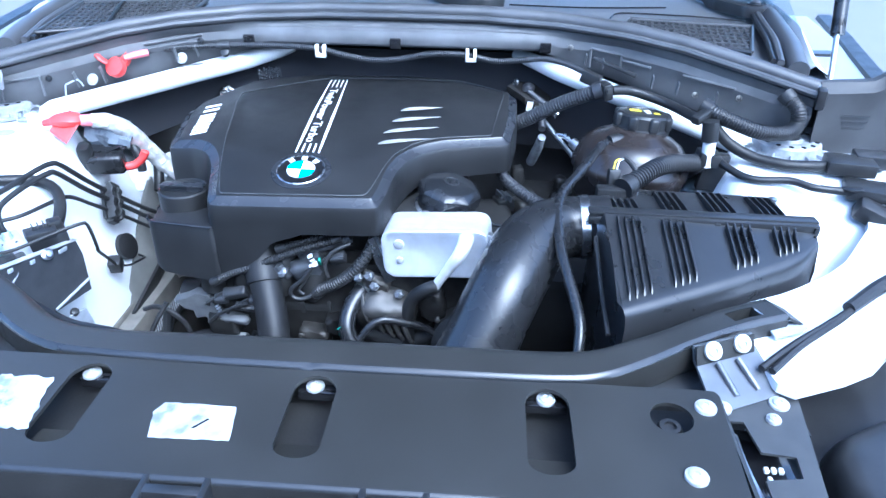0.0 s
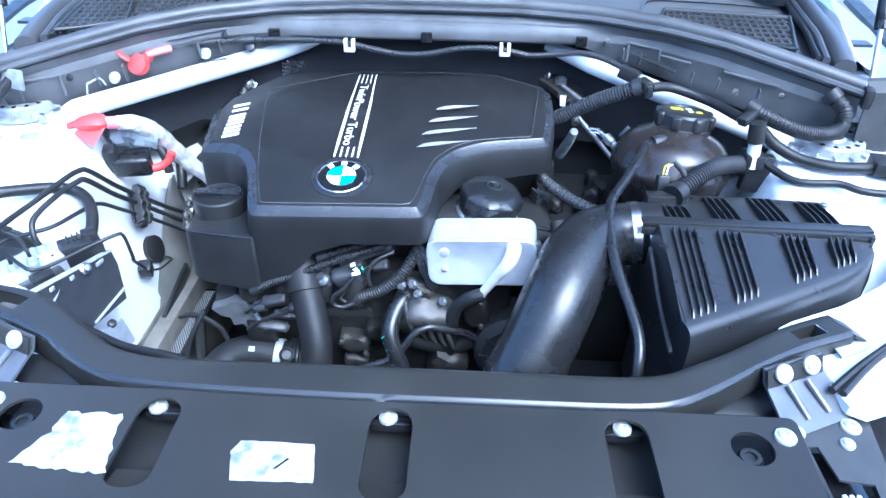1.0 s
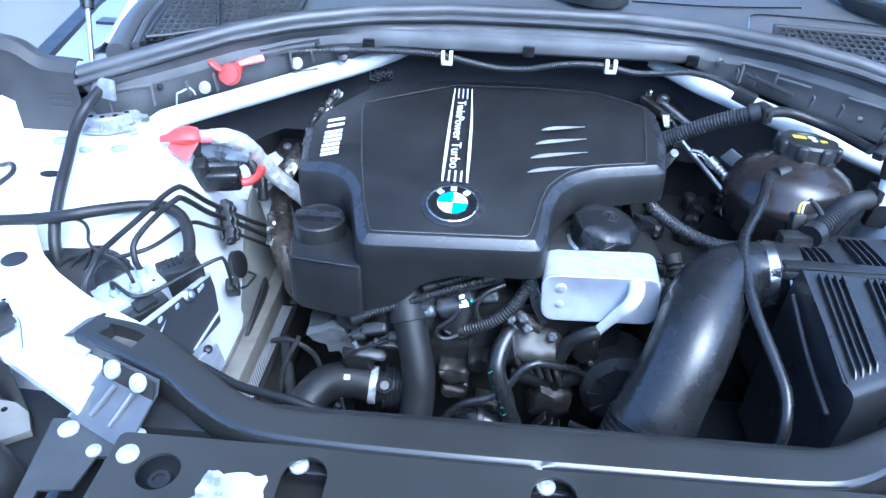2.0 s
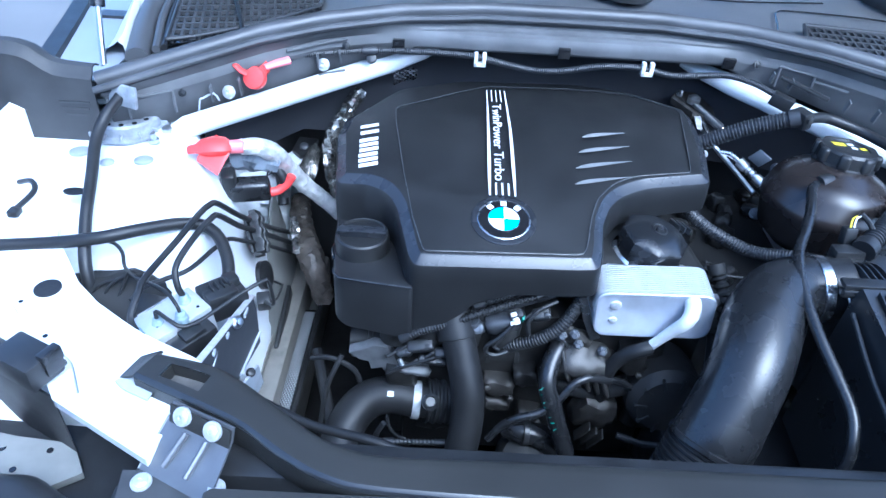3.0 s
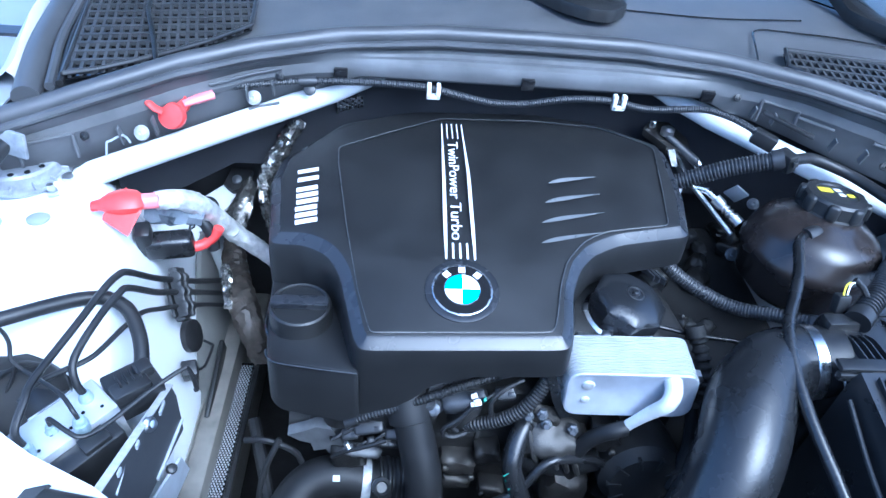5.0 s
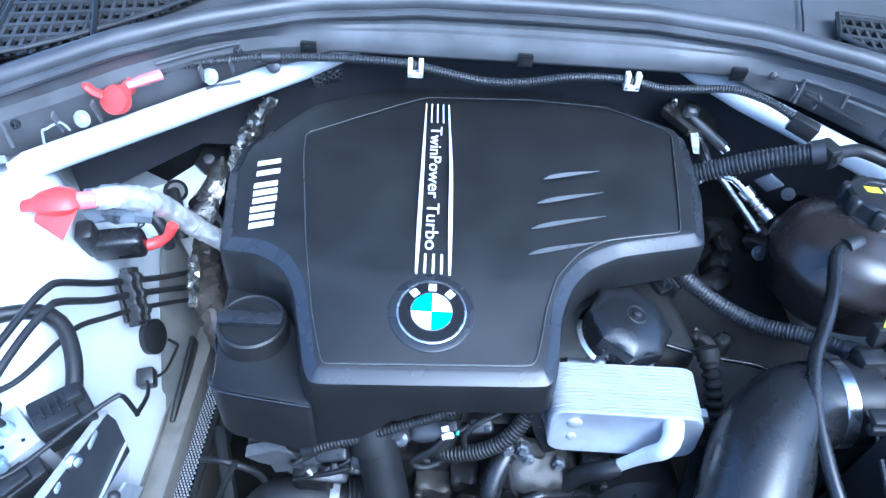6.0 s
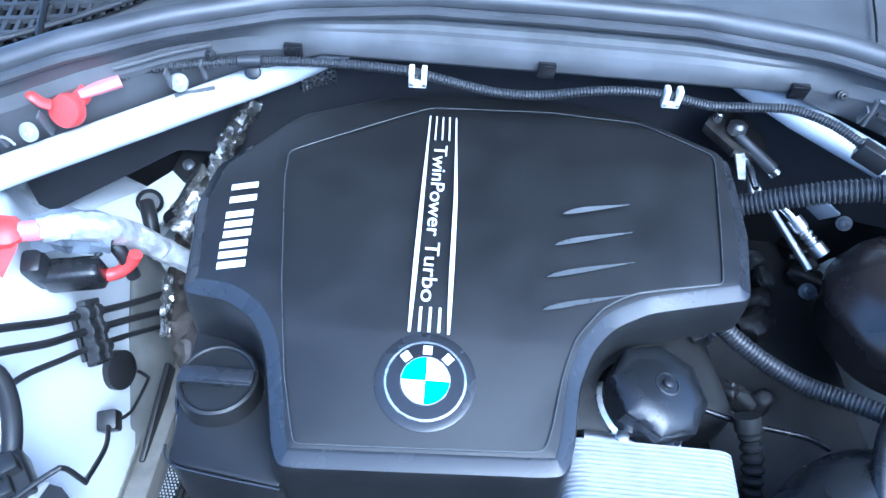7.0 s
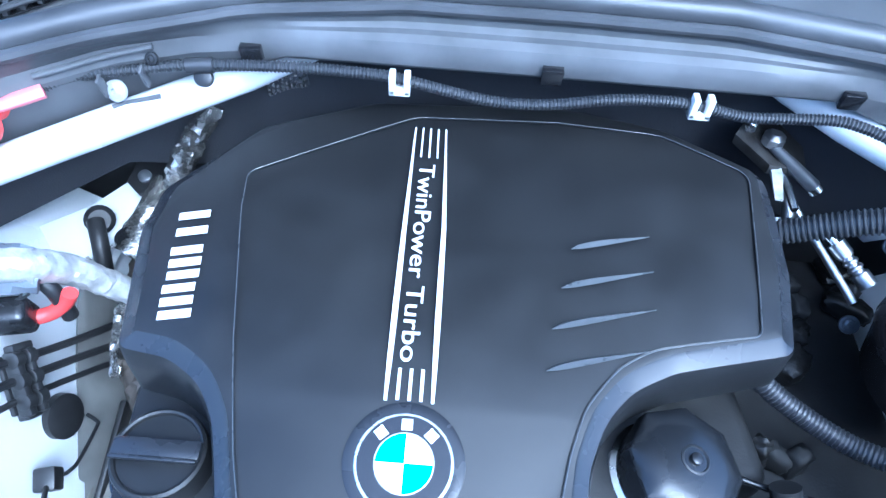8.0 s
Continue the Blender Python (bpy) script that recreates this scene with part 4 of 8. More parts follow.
cover = thing("engine_cover", (-0.08, 0.45, 0.80), "matt black plastic engine cover with printed badge", "engine cover")
OUT = [(-0.238, 0.254), (0.015, 0.263), (0.022, 0.300), (0.028, 0.345), (0.041, 0.379), (0.064, 0.406), (0.101, 0.4245), (0.208, 0.452), (0.219, 0.53), (0.222, 0.655), (0.125, 0.708), (0.02, 0.732), (-0.182, 0.716), (-0.292, 0.664), (-0.368, 0.583), (-0.376, 0.53),
       (-0.362, 0.417), (-0.318, 0.408), (-0.284, 0.387), (-0.267, 0.357), (-0.256, 0.315), (-0.246, 0.275)]
outl = resample(rounded(OUT, [0.010, 0.012, 0.04, 0.04, 0.05, 0.05, 0.05, 0.016, 0.03, 0.03, 0.05, 0.08, 0.08, 0.05, 0.03, 0.03, 0.012, 0.04, 0.05, 0.05, 0.05, 0.03], 6), 0.007)


def eased(poly, turns=10):
    """Softens the two curved shoulders of the cover's outline."""
    curved = lambda p: p[1] < (0.44 if p[0] > 0 else 0.415) and (p[0] < -0.218 or p[0] > -0.022)
    for _ in range(turns):
        poly = [((a[0] + 2 * b[0] + c[0]) / 4, (a[1] + 2 * b[1] + c[1]) / 4) if curved(b) else b for a, b, c in zip(poly[-1:] + poly[:-1], poly, poly[1:] + poly[:1])]
    return poly


outl = eased(outl)


def skirt_z(x, y):
    front = lerp_table(x, [(-0.36, 0.83), (-0.25, 0.80), (-0.23, 0.752), (-0.17, 0.80), (-0.15, 0.825), (-0.10, 0.842), (0.02, 0.842), (0.06, 0.865), (0.22, 0.872)])
    return front + (0.885 - front) * step01(0.45, 0.60, y)


rings = []
for d, dz, skirt in ((-0.003, 0, True), (-0.003, -0.035, False), (-0.0015, -0.013, False), (0.0006, -0.0088, False), (0.0116, -0.0034, False), (0.0138, -0.0012, False), (0.0185, 0.0, False)):
    ring = []
    for (x, y), (ox, oy) in zip(inset(outl, d), outl):
        # at the rear the rim rolls down more softly
        roll = 1 + 0.8 * step01(0.58, 0.70, y)
        z = skirt_z(ox, oy) if skirt else cover_z(x, y) + dz * roll
        ring.append((x, y, min(z, cover_z(x, y))))
    rings.append(ring)
part("shell", loops(bmesh.new(), rings[:4]), COVER, cover, smooth=50)
part("rim", loops(bmesh.new(), rings[3:6]), COVER_SATIN, cover, "satin grey-black chamfered rim", smooth=50)
bm = bmesh.new()
loops(bm, rings[5:], close_last=False)
inner = [v for v in bm.verts if abs(v.co.z - cover_z(v.co.x, v.co.y)) < 1e-6]
bmesh.ops.triangle_fill(bm, use_beauty=True, edges=[e for e in bm.edges if len(e.link_faces) == 1 and e.verts[0] in inner and e.verts[1] in inner])
part("top", bm, COVER, cover, smooth=50)
LINE = [(-0.225, 0.271), (-0.006, 0.279), (0.001, 0.305), (0.010, 0.347), (0.022, 0.384), (0.051, 0.420), (0.080, 0.438), (0.177, 0.460), (0.183, 0.51), (0.199, 0.640), (0.115, 0.683), (0.01, 0.690), (-0.135, 0.681), (-0.287, 0.589), (-0.284, 0.55), (-0.262, 0.42), (-0.243, 0.33)]
line = resample(rounded(LINE, [0.004, 0.008, 0.04, 0.04, 0.04, 0.04, 0.05, 0.012, 0.03, 0.02, 0.06, 0.06, 0.04, 0.012, 0.03, 0.05, 0.05], 5), 0.006)
line = eased(line)
bm = bmesh.new()
loops(bm, [[(x, y, cover_z(x, y) - 0.001) for x, y in line], [(x, y, cover_z(x, y) + 0.0012) for x, y in line], [(x, y, cover_z(x, y) + 0.0018) for x, y in inset(line, 0.0012)]])
bm.verts.ensure_lookup_table()
n = len(line)
bmesh.ops.triangle_fill(bm, use_beauty=True, edges=[e for e in bm.edges if len(e.link_faces) == 1 and e.verts[0].index >= 0 and e.verts[0].co.z > cover_z(e.verts[0].co.x, e.verts[0].co.y) + 0.0015 and e.verts[1].co.z > cover_z(e.verts[1].co.x, e.verts[1].co.y) + 0.0015])
part("raised_panel", bm, COVER, cover, smooth=50)
# the edge highlight is painted as a lighter thread
part("panel_line", tube(bmesh.new(), [(x, y, cover_z(x, y) + 0.0012) for x, y in line + line[:1]], 0.0005, 5, 0.02), GLINT_SATIN, cover, "thin line round the raised panel, its glint put into the colour")
top_z = lambda x, y: cover_z(x, y) + 0.0018

# lower shelf with the oil filler
SH = [(-0.345, 0.268), (-0.238, 0.252), (-0.245, 0.32), (-0.262, 0.385), (-0.300, 0.42), (-0.362, 0.43), (-0.358, 0.35)]
sh = resample(rounded(SH, [0.02, 0.004, 0.02, 0.03, 0.02, 0.01, 0.03], 4), 0.01)
sz_ = lambda x, y: 0.849 - 0.012 * step01(0.262, 0.30, y) + 0.05 * max(0, y - 0.37)
low = lambda x: lerp_table(x, [(-0.36, 0.775), (-0.33, 0.758), (-0.25, 0.752)])
rings = [[(x, y, low(x)) for x, y in inset(sh, -0.003)], [(x, y, sz_(x, y) - 0.004) for x, y in inset(sh, -0.002)], [(x, y, sz_(x, y) - 0.001) for x, y in sh], [(x, y, sz_(x, y)) for x, y in inset(sh, 0.003)]]
part("filler_shelf", loops(bmesh.new(), rings, False, True), COVER, cover)
part("shelf_lip", tube(bmesh.new(), [(-0.350, 0.283, 0.8495), (-0.342, 0.266, 0.849), (-0.30, 0.2575, 0.849), (-0.238, 0.2495, 0.849)], 0.0012, 6), COVER_SATIN, cover)

# four gill slashes, in a lighter colour that stands in for their highlight
for (x0, y0), (x1, y1) in (((0.016, 0.529), (0.088, 0.549)), ((0.006, 0.489), (0.088, 0.512)), ((-0.003, 0.450), (0.087, 0.475)), ((-0.008, 0.413), (0.077, 0.4365))):
    n = 10
    d = Vector((x1 - x0, y1 - y0)).normalized()
    nr = Vector((-d.y, d.x))
    upper, lower, crest = [], [], []
    for k in range(n + 1):
        t = k / n
        p = Vector((x0, y0)).lerp(Vector((x1, y1)), t)
        w = 0.0015 * math.sin(math.pi * t ** 0.62) * (1 - 0.35 * t) + 0.0002
        a, b = p + nr * w, p - nr * w
        lower.append((b.x, b.y, top_z(b.x, b.y) - 0.0002))
        crest.append((a.x, a.y, top_z(a.x, a.y) + w * 2.8))
        upper.append((a.x + nr.x * w * 2, a.y + nr.y * w * 2, top_z(a.x, a.y) - 0.0002))
    part("gill", strip([lower, crest, upper]), GLINT_SATIN, cover, "satin raised gill with its glint put into the colour", smooth=20)

# printed strip: two long rules, short rules, and lettering
left_x = lambda y: -0.1345
right_x = lambda y: lerp_table(y, [(0.38, -0.0975), (0.54, -0.0990), (0.66, -0.1040)])
# half width of the long rules: slim at the top, full at two thirds, slim again
swell = lambda y: lerp_table(y, [(0.379, 0.0012), (0.41, 0.0020), (0.45, 0.0024), (0.50, 0.0023), (0.56, 0.0018), (0.62, 0.0011), (0.664, 0.0008)])


def rule(fr, y0, y1, w=None):
    p = lambda y: left_x(y) + (right_x(y) - left_x(y)) * fr
    n = 16 if y0 - y1 > 0.1 else 2
    ys = [y0 + (y1 - y0) * k / n for k in range(n + 1)]
    h = lambda y: w or swell(y)
    bm = strip([[(p(y) - h(y), y, top_z(p(y), y) + 0.0005) for y in ys], [(p(y) + h(y), y, top_z(p(y), y) + 0.0005) for y in ys]])
    part("rule", thicken(bm, 0.0004), PRINT, cover)


rule(0.0, 0.664, 0.379)
rule(1.0, 0.664, 0.379)
for fr in (0.25, 0.5, 0.75):
    rule(fr, 0.664, 0.624, 0.0008)
    rule(fr, 0.406, 0.380, 0.0013)
# the line of writing, draped over the curved panel


def lettering(text, x0, y_start, y_end, tall, mat, parent):
    cu = bpy.data.curves.new("text", "FONT")
    cu.body, cu.size, cu.extrude, cu.align_x = text, 1.0, 0.01, "LEFT"
    tmp = bpy.data.objects.new("text", cu)
    scene.collection.objects.link(tmp)
    dg = bpy.context.evaluated_depsgraph_get()
    me = bpy.data.meshes.new_from_object(tmp.evaluated_get(dg))
    bpy.data.objects.remove(tmp)
    bm = bmesh.new()
    bm.from_mesh(me)
    bpy.data.meshes.remove(me)
    a, b = min(v.co.x for v in bm.verts), max(v.co.x for v in bm.verts)
    for v in bm.verts:
        x = x0 + v.co.y * tall
        y = y_start + (y_end - y_start) * (v.co.x - a) / (b - a)
        v.co = Vector((x, y, top_z(x, y) + 0.0006 + v.co.z * 0.03))
    return part("lettering", bm, mat, parent)


lettering("TwinPower Turbo", -0.1264, 0.6145, 0.4115, 0.0212, PRINT, cover)
# three plain white blocks for the maker's name
for k in range(3):
    y1 = 0.543 - 0.0375 * k
    x = -0.3405 + 0.0027 * k
    zz = lambda a, b: cover_z(a, b) + 0.0008
    for f in ((0.0, 0.72), (0.0, 0.5, 1.0), (0.0, 0.5, 1.0))[k]:
        ya = y1 - 0.0245 * f
        q = [(x + 0.003 * f, ya), (x + 0.0008 + 0.003 * f, ya - 0.0078), (x + 0.0298 + 0.003 * f, ya - 0.0058), (x + 0.029 + 0.003 * f, ya + 0.002)]
        bm = plate(bmesh.new(), [(a, b, zz(a, b)) for a, b in q][::-1], (0, 0, 0.0006))
        part("name_block", bm, PRINT, cover)

# round badge with quartered centre
bx, by = -0.1155, 0.334
bz = top_z(bx, by)
tilt = Matrix.Translation((bx, by, bz)) @ pose(0, 0, 0, math.degrees(math.atan2(cover_z(bx, 0.37) - cover_z(bx, 0.30), 0.07)), 0, 0)
badge_ring = part("badge", lathe(bmesh.new(), [(0.0465, -0.002), (0.0462, 0.0010), (0.0435, 0.0018), (0.0380, 0.0018)], tilt, 48), COVER_SATIN, cover, "round printed badge with blue and white quarters")
part("outer_ring", lathe(bmesh.new(), [(0.0375, 0.0015), (0.0375, 0.0027), (0.0368, 0.0032), (0.0355, 0.0032), (0.0350, 0.0022)], tilt, 48, caps=False), ALU_BRIGHT, badge_ring)
part("black_ring", lathe(bmesh.new(), [(0.0352, 0.001), (0.0352, 0.0026), (0.0225, 0.0026), (0.0215, 0.0018)], tilt, 48), BADGE_BLACK, badge_ring)
part("inner_ring", lathe(bmesh.new(), [(0.0228, 0.001), (0.0228, 0.0030), (0.0218, 0.0030), (0.0218, 0.001)], tilt, 48, caps=False), ALU_BRIGHT, badge_ring)
for k in range(4):
    bm = bmesh.new()
    a0 = math.pi / 2 * k
    poly = [Vector((0, 0, 0.0029))] + [Vector((0.0219 * math.cos(a0 + math.pi / 2 * j / 10), 0.0219 * math.sin(a0 + math.pi / 2 * j / 10), 0.0029)) for j in range(11)]
    plate(bm, [tilt @ p for p in poly], tilt.to_3x3() @ Vector((0, 0, -0.0012)))
    part("quarter", bm, (BADGE_BLUE, PRINT)[k % 2 == 0], badge_ring)
for k in (-1, 0, 1):
    a = radians(90 - 42 * k)
    m = tilt @ Matrix.Translation((0.0287 * math.cos(a), 0.0287 * math.sin(a), 0.0028)) @ pose(0, 0, 0, 0, 0, -42 * k)
    bm = bmesh.new()
    plate(bm, [m @ Vector(p) for p in ((-0.0042, -0.0042, 0), (0.0042, -0.0042, 0), (0.0042, 0.0042, 0), (-0.0042, 0.0042, 0))], tilt.to_3x3() @ Vector((0, 0, 0.0006)))
    part("ring_block", bm, PRINT, badge_ring)

# oil filler cap
oc = (-0.316, 0.346)
cap = thing("oil_filler_cap", (*oc, 0.830), "black ribbed oil filler cap on the cover shelf", "oil cap")
m = pose(*oc, 0.830)
part("collar", lathe(bmesh.new(), [(0.0465, -0.004), (0.0465, 0.0045), (0.0445, 0.0055), (0.0405, 0.004), (0.040, 0.0)], m, 40), BADGE_BLACK, cap)
part("skirt", lathe(bmesh.new(), [(0.0395, 0.0), (0.0395, 0.031), (0.0385, 0.035), (0.036, 0.037), (0.034, 0.036), (0.033, 0.033), (0, 0.033)], m, 40), COVER, cap)
part("grip", box(bmesh.new(), (oc[0], oc[1] + 0.001, 0.830 + 0.0365), (0.072, 0.017, 0.014), bevel=0.003), COVER_SATIN, cap, "raised grip bar")
part("grip_edge", box(bmesh.new(), (oc[0], oc[1] - 0.0085, 0.830 + 0.0430), (0.070, 0.0035, 0.004), bevel=0.001), COVER_SATIN, cap)


# ---- oil filter and oil cooler ----
flt = thing("oil_filter_housing", (0.11, 0.36, 0.78), "cast aluminium oil filter housing with black faceted cap", "oil filter")
fa = Vector((0.20, -0.06, 1.0)).normalized()
fc = Vector((0.1085, 0.368, 0.843))
m = axis_pose(fc, fa, 10)
bm = lathe(bmesh.new(), [(0.0459, -0.004), (0.0473, 0.002), (0.0473, 0.014), (0.0457, 0.0165), (0.0448, 0.0165)], m, 48)
# the dome starts eight-sided at the rim and rounds off towards the top
octagon = lambda a: math.cos(math.pi / 8) / math.cos((a % (math.pi / 4)) - math.pi / 8)
rings = []
for r, h, k in ((0.0496, 0.0150, 1.0), (0.0496, 0.0315, 1.0), (0.0486, 0.0338, 1.0), (0.0446, 0.0375, 0.6), (0.0371, 0.0418, 0.25), (0.0269, 0.0446, 0), (0.0156, 0.0460, 0), (0.0042, 0.0464, 0)):
    rings.append([m @ Vector((r * (1 + (octagon(a) * 1.03 - 1) * k) * math.cos(a), r * (1 + (octagon(a) * 1.03 - 1) * k) * math.sin(a), h)) for a in (2 * math.pi * j / 64 for j in range(64))])
loops(bm, rings, True, True)
part("cap", bm, CAP, flt, "glossy black faceted plastic cap", smooth=18)
part("cap_ring", lathe(bmesh.new(), [(0.0125, 0.0452), (0.0125, 0.0468), (0.0110, 0.0473), (0.0100, 0.0460)], m, 24, caps=False), BLACK, flt)
part("cap_boss", lathe(bmesh.new(), [(0.0055, 0.046), (0.005, 0.0496), (0.003, 0.0506), (0, 0.0506)], m, 12), BLACK_GLOSS, flt)
part("neck", lathe(bmesh.new(), [(0.045, -0.07), (0.046, -0.016), (0.051, -0.014), (0.051, -0.004), (0.046, 0.0)], m, 36), ALU_BRIGHT, flt, "bright machined aluminium neck ring")
bm = bmesh.new()
box(bm, (0.085, 0.345, 0.775), (0.13, 0.07, 0.09), (0, 0, 10), bevel=0.012)
tube(bm, [(0.042, 0.325, 0.838), (0.085, 0.322, 0.838)], 0.011, 14)
part("casting", bm, ALU, flt)
for p in ((0.078, 0.325, 0.848),):
    part("screw", lathe(bmesh.new(), [(0.007, 0), (0.007, 0.005), (0.004, 0.006), (0, 0.006)], pose(*p, 0, 0, 0), 6), STEEL, flt)

cooler = thing("oil_cooler", (0.10, 0.28, 0.78), "stacked-plate aluminium oil cooler with pipe stub", "oil cooler")
ex = Vector((1, -0.06, 0.08)).normalized()
face_n = Vector((-0.06, -1.0, 0.02)).normalized()
ey = face_n.cross(ex).normalized()
cc = Vector((0.100, 0.251, 0.820))
W, H = 0.162, 0.080
cm = Matrix((ex, ey, face_n)).transposed().to_4x4()
cm.translation = cc
shape = rounded([(-W / 2, -H / 2), (W / 2, -H / 2), (W / 2, H / 2), (-W / 2, H / 2)], 0.022, 6)
for k in range(14):
    z0 = -0.004 - 0.0044 * k
    rings = [[cm @ Vector((x, y, z0 + dz)) for x, y in inset(shape, d)] for d, dz in ((0.009, -0.0044), (0.0022, -0.0039), (0.0, -0.0031), (0.0, -0.0013), (0.0022, -0.0005), (0.009, 0.0))]
    part("fin_plate", loops(bmesh.new(), rings, True, True), FIN, cooler)
rings = [[cm @ Vector((x, y, dz)) for x, y in inset(shape, d)] for d, dz in ((0.0, -0.004), (0.0, -0.0012), (0.0015, 0.0), (0.0065, 0.0), (0.0085, -0.0012))]
part("face_plate", loops(bmesh.new(), rings, False, True), FACE, cooler)
for x, y, r in ((-0.054, 0.017, 0.0085), (-0.055, -0.010, 0.006)):
    part("dimple", lathe(bmesh.new(), [(r, -0.003), (r, -0.0012), (r * 0.8, 0.0012), (r * 0.4, 0.0024), (0, 0.0026)], cm @ Matrix.Translation((x, y, 0)), 18), WASHER, cooler)
p0, p1 = Vector((0.143, 0.238, 0.847)), Vector((0.100, 0.240, 0.768))
part("pipe", tube(bmesh.new(), [p0 + Vector((0.003, 0.016, 0.004)), p0 + Vector((0.001, 0.0, 0.0)), p0 + Vector((-0.006, -0.010, -0.012)), p0.lerp(p1, 0.45) + Vector((0, -0.006, 0)), p1], [0.0115, 0.0105, 0.0086, 0.0072, 0.0070], 18), PIPE_ALU, cooler)
part("pipe_bead", lathe(bmesh.new(), [(0.0085, -0.004), (0.0112, -0.002), (0.0112, 0.002), (0.0085, 0.004)], axis_pose(p1, p1 - p0), 20), ALU_BRIGHT, cooler)
bm = bmesh.new()
plate(bm, [(0.024, 0.258, 0.760), (0.008, 0.262, 0.793), (-0.004, 0.270, 0.830), (0.006, 0.272, 0.834), (0.024, 0.262, 0.792), (0.036, 0.258, 0.766)], (0.004, 0.012, 0.0), 0.002)
part("mount", bm, ALU_BRIGHT, cooler)
for x, y in ((0.179, 0.262), (0.060, 0.262)):
    part("nut", lathe(bmesh.new(), [(0.010, -0.006), (0.010, 0.004), (0.006, 0.006), (0, 0.006)], axis_pose((x, y, 0.80 if x < 0.1 else 0.845), face_n), 6), ALU, cooler)

# ---- intake duct ----
duct = thing("intake_duct", (0.20, 0.16, 0.62), "large smooth black plastic intake pipe", "intake pipe")
DP = [(0.322, 0.275, 0.866), (0.282, 0.270, 0.864), (0.242, 0.236, 0.856), (0.204, 0.162, 0.823), (0.170, 0.112, 0.758), (0.160, 0.101, 0.738)]
part("pipe", tube(bmesh.new(), DP, [0.044, 0.048, 0.0525, 0.051, 0.051, 0.0535], 32, 0.01), DUCT, duct)
part("bellows", tube(bmesh.new(), [(0.162, 0.104, 0.742), (0.130, 0.072, 0.672), (0.105, 0.052, 0.630), (0.065, 0.040, 0.590), (0.01, 0.04, 0.56)], 0.0535, 28, ridge=0.008, amp=0.004), RUBBER, duct)
part("end_lip", lathe(bmesh.new(), [(0.0530, -0.004), (0.0556, -0.003), (0.0556, 0.003), (0.0530, 0.004)], axis_pose((0.160, 0.101, 0.738), (-0.38, -0.45, -0.81)), 36), DUCT, duct)
part("clamp", lathe(bmesh.new(), [(0.0465, -0.007), (0.0475, -0.006), (0.0475, 0.006), (0.0465, 0.007)], axis_pose((0.318, 0.275, 0.866), (1, 0, 0.1)), 36), ALU_BRIGHT, duct, "shiny steel band clamp")
part("shroud", box(bmesh.new(), (0.30, 0.12, 0.52), (0.30, 0.34, 0.17), (6, 0, 0), bevel=0.02), BLACK, duct, "dark lower shroud beside the pipe")
part("snorkel", tube(bmesh.new(), [(0.20, 0.075, 0.62), (0.29, 0.055, 0.655), (0.40, 0.03, 0.665)], [0.052, 0.046, 0.036], 24), BLACK, duct)
part("collar", lathe(bmesh.new(), [(0.0455, -0.02), (0.0455, 0.03)], axis_pose((0.325, 0.275, 0.867), (1, 0, 0.1)), 36), RUBBER, duct)
part("wire_clip", tube(bmesh.new(), [(0.327, 0.228, 0.905), (0.333, 0.205, 0.880), (0.345, 0.195, 0.872), (0.352, 0.198, 0.880)], 0.0015, 6), STEEL, duct)

# ---- air filter box ----
ab = thing("air_filter_box", (0.48, 0.18, 0.70), "black ribbed plastic air filter box", "air filter box")
# the front half: a lid that slopes to a soft front edge, running back to a point at the outer end
FRONT = [(0.336, 0.046, 0.886), (0.406, 0.080, 0.889), (0.487, 0.119, 0.893), (0.556, 0.155, 0.897), (0.593, 0.178, 0.900), (0.612, 0.198, 0.904)]
BACK = [(0.333, 0.214, 0.921), (0.398, 0.215, 0.918), (0.474, 0.216, 0.914), (0.545, 0.217, 0.911), (0.592, 0.217, 0.909), (0.616, 0.218, 0.908)]
front = spline(FRONT, 0.012)
n = len(front)
rows = []
for i, q in enumerate(front):
    b0 = Vector(BACK[0]).lerp(Vector(BACK[-1]), i / (n - 1))
    k = min(1.0, 0.25 + 4.0 * (1 - i / (n - 1)))
    rows.append([b0, b0.lerp(q, 0.5), q + Vector((-0.004, 0.008, 0.0012)), q, q + Vector((0.0020, -0.0045 * k, -0.0022)), q + Vector((0.0035, -0.0080 * k, -0.0065)), q + Vector((0.0044, -0.0100 * k, -0.0125)),
                 q + Vector((0.005, -0.0115 * k, -0.024)), q + Vector((0.004, -0.010, -0.10)), q + Vector((0.0, -0.002, -0.26))])
bm = strip(rows)
part("front_half", bm, BOX_PLASTIC, ab, smooth=60)
# its inner end, with a stepped corner
first = rows[0][3:]
side = []
for f in (0.0, 0.5, 1.0):
    col = []
    for k, q in enumerate(first):
        b0 = Vector((0.333 - 0.0016 * k, 0.214, 0.921 - (first[0].z - q.z)))
        col.append(b0.lerp(q, f))
    side.append(col)
part("inner_end", strip(side), BOX_PLASTIC, ab, smooth=60)
part("inner_end_rib", tube(bmesh.new(), [(0.3225, 0.195, 0.895), (0.3235, 0.12, 0.865), (0.3255, 0.045, 0.845)], 0.003, 8), BOX_PLASTIC, ab)
part("outer_end", plate(bmesh.new(), [(0.616, 0.219, 0.908), (0.614, 0.195, 0.895), (0.616, 0.190, 0.86), (0.612, 0.195, 0.64), (0.612, 0.219, 0.64)], (0.002, 0, 0)), BOX_PLASTIC, ab)
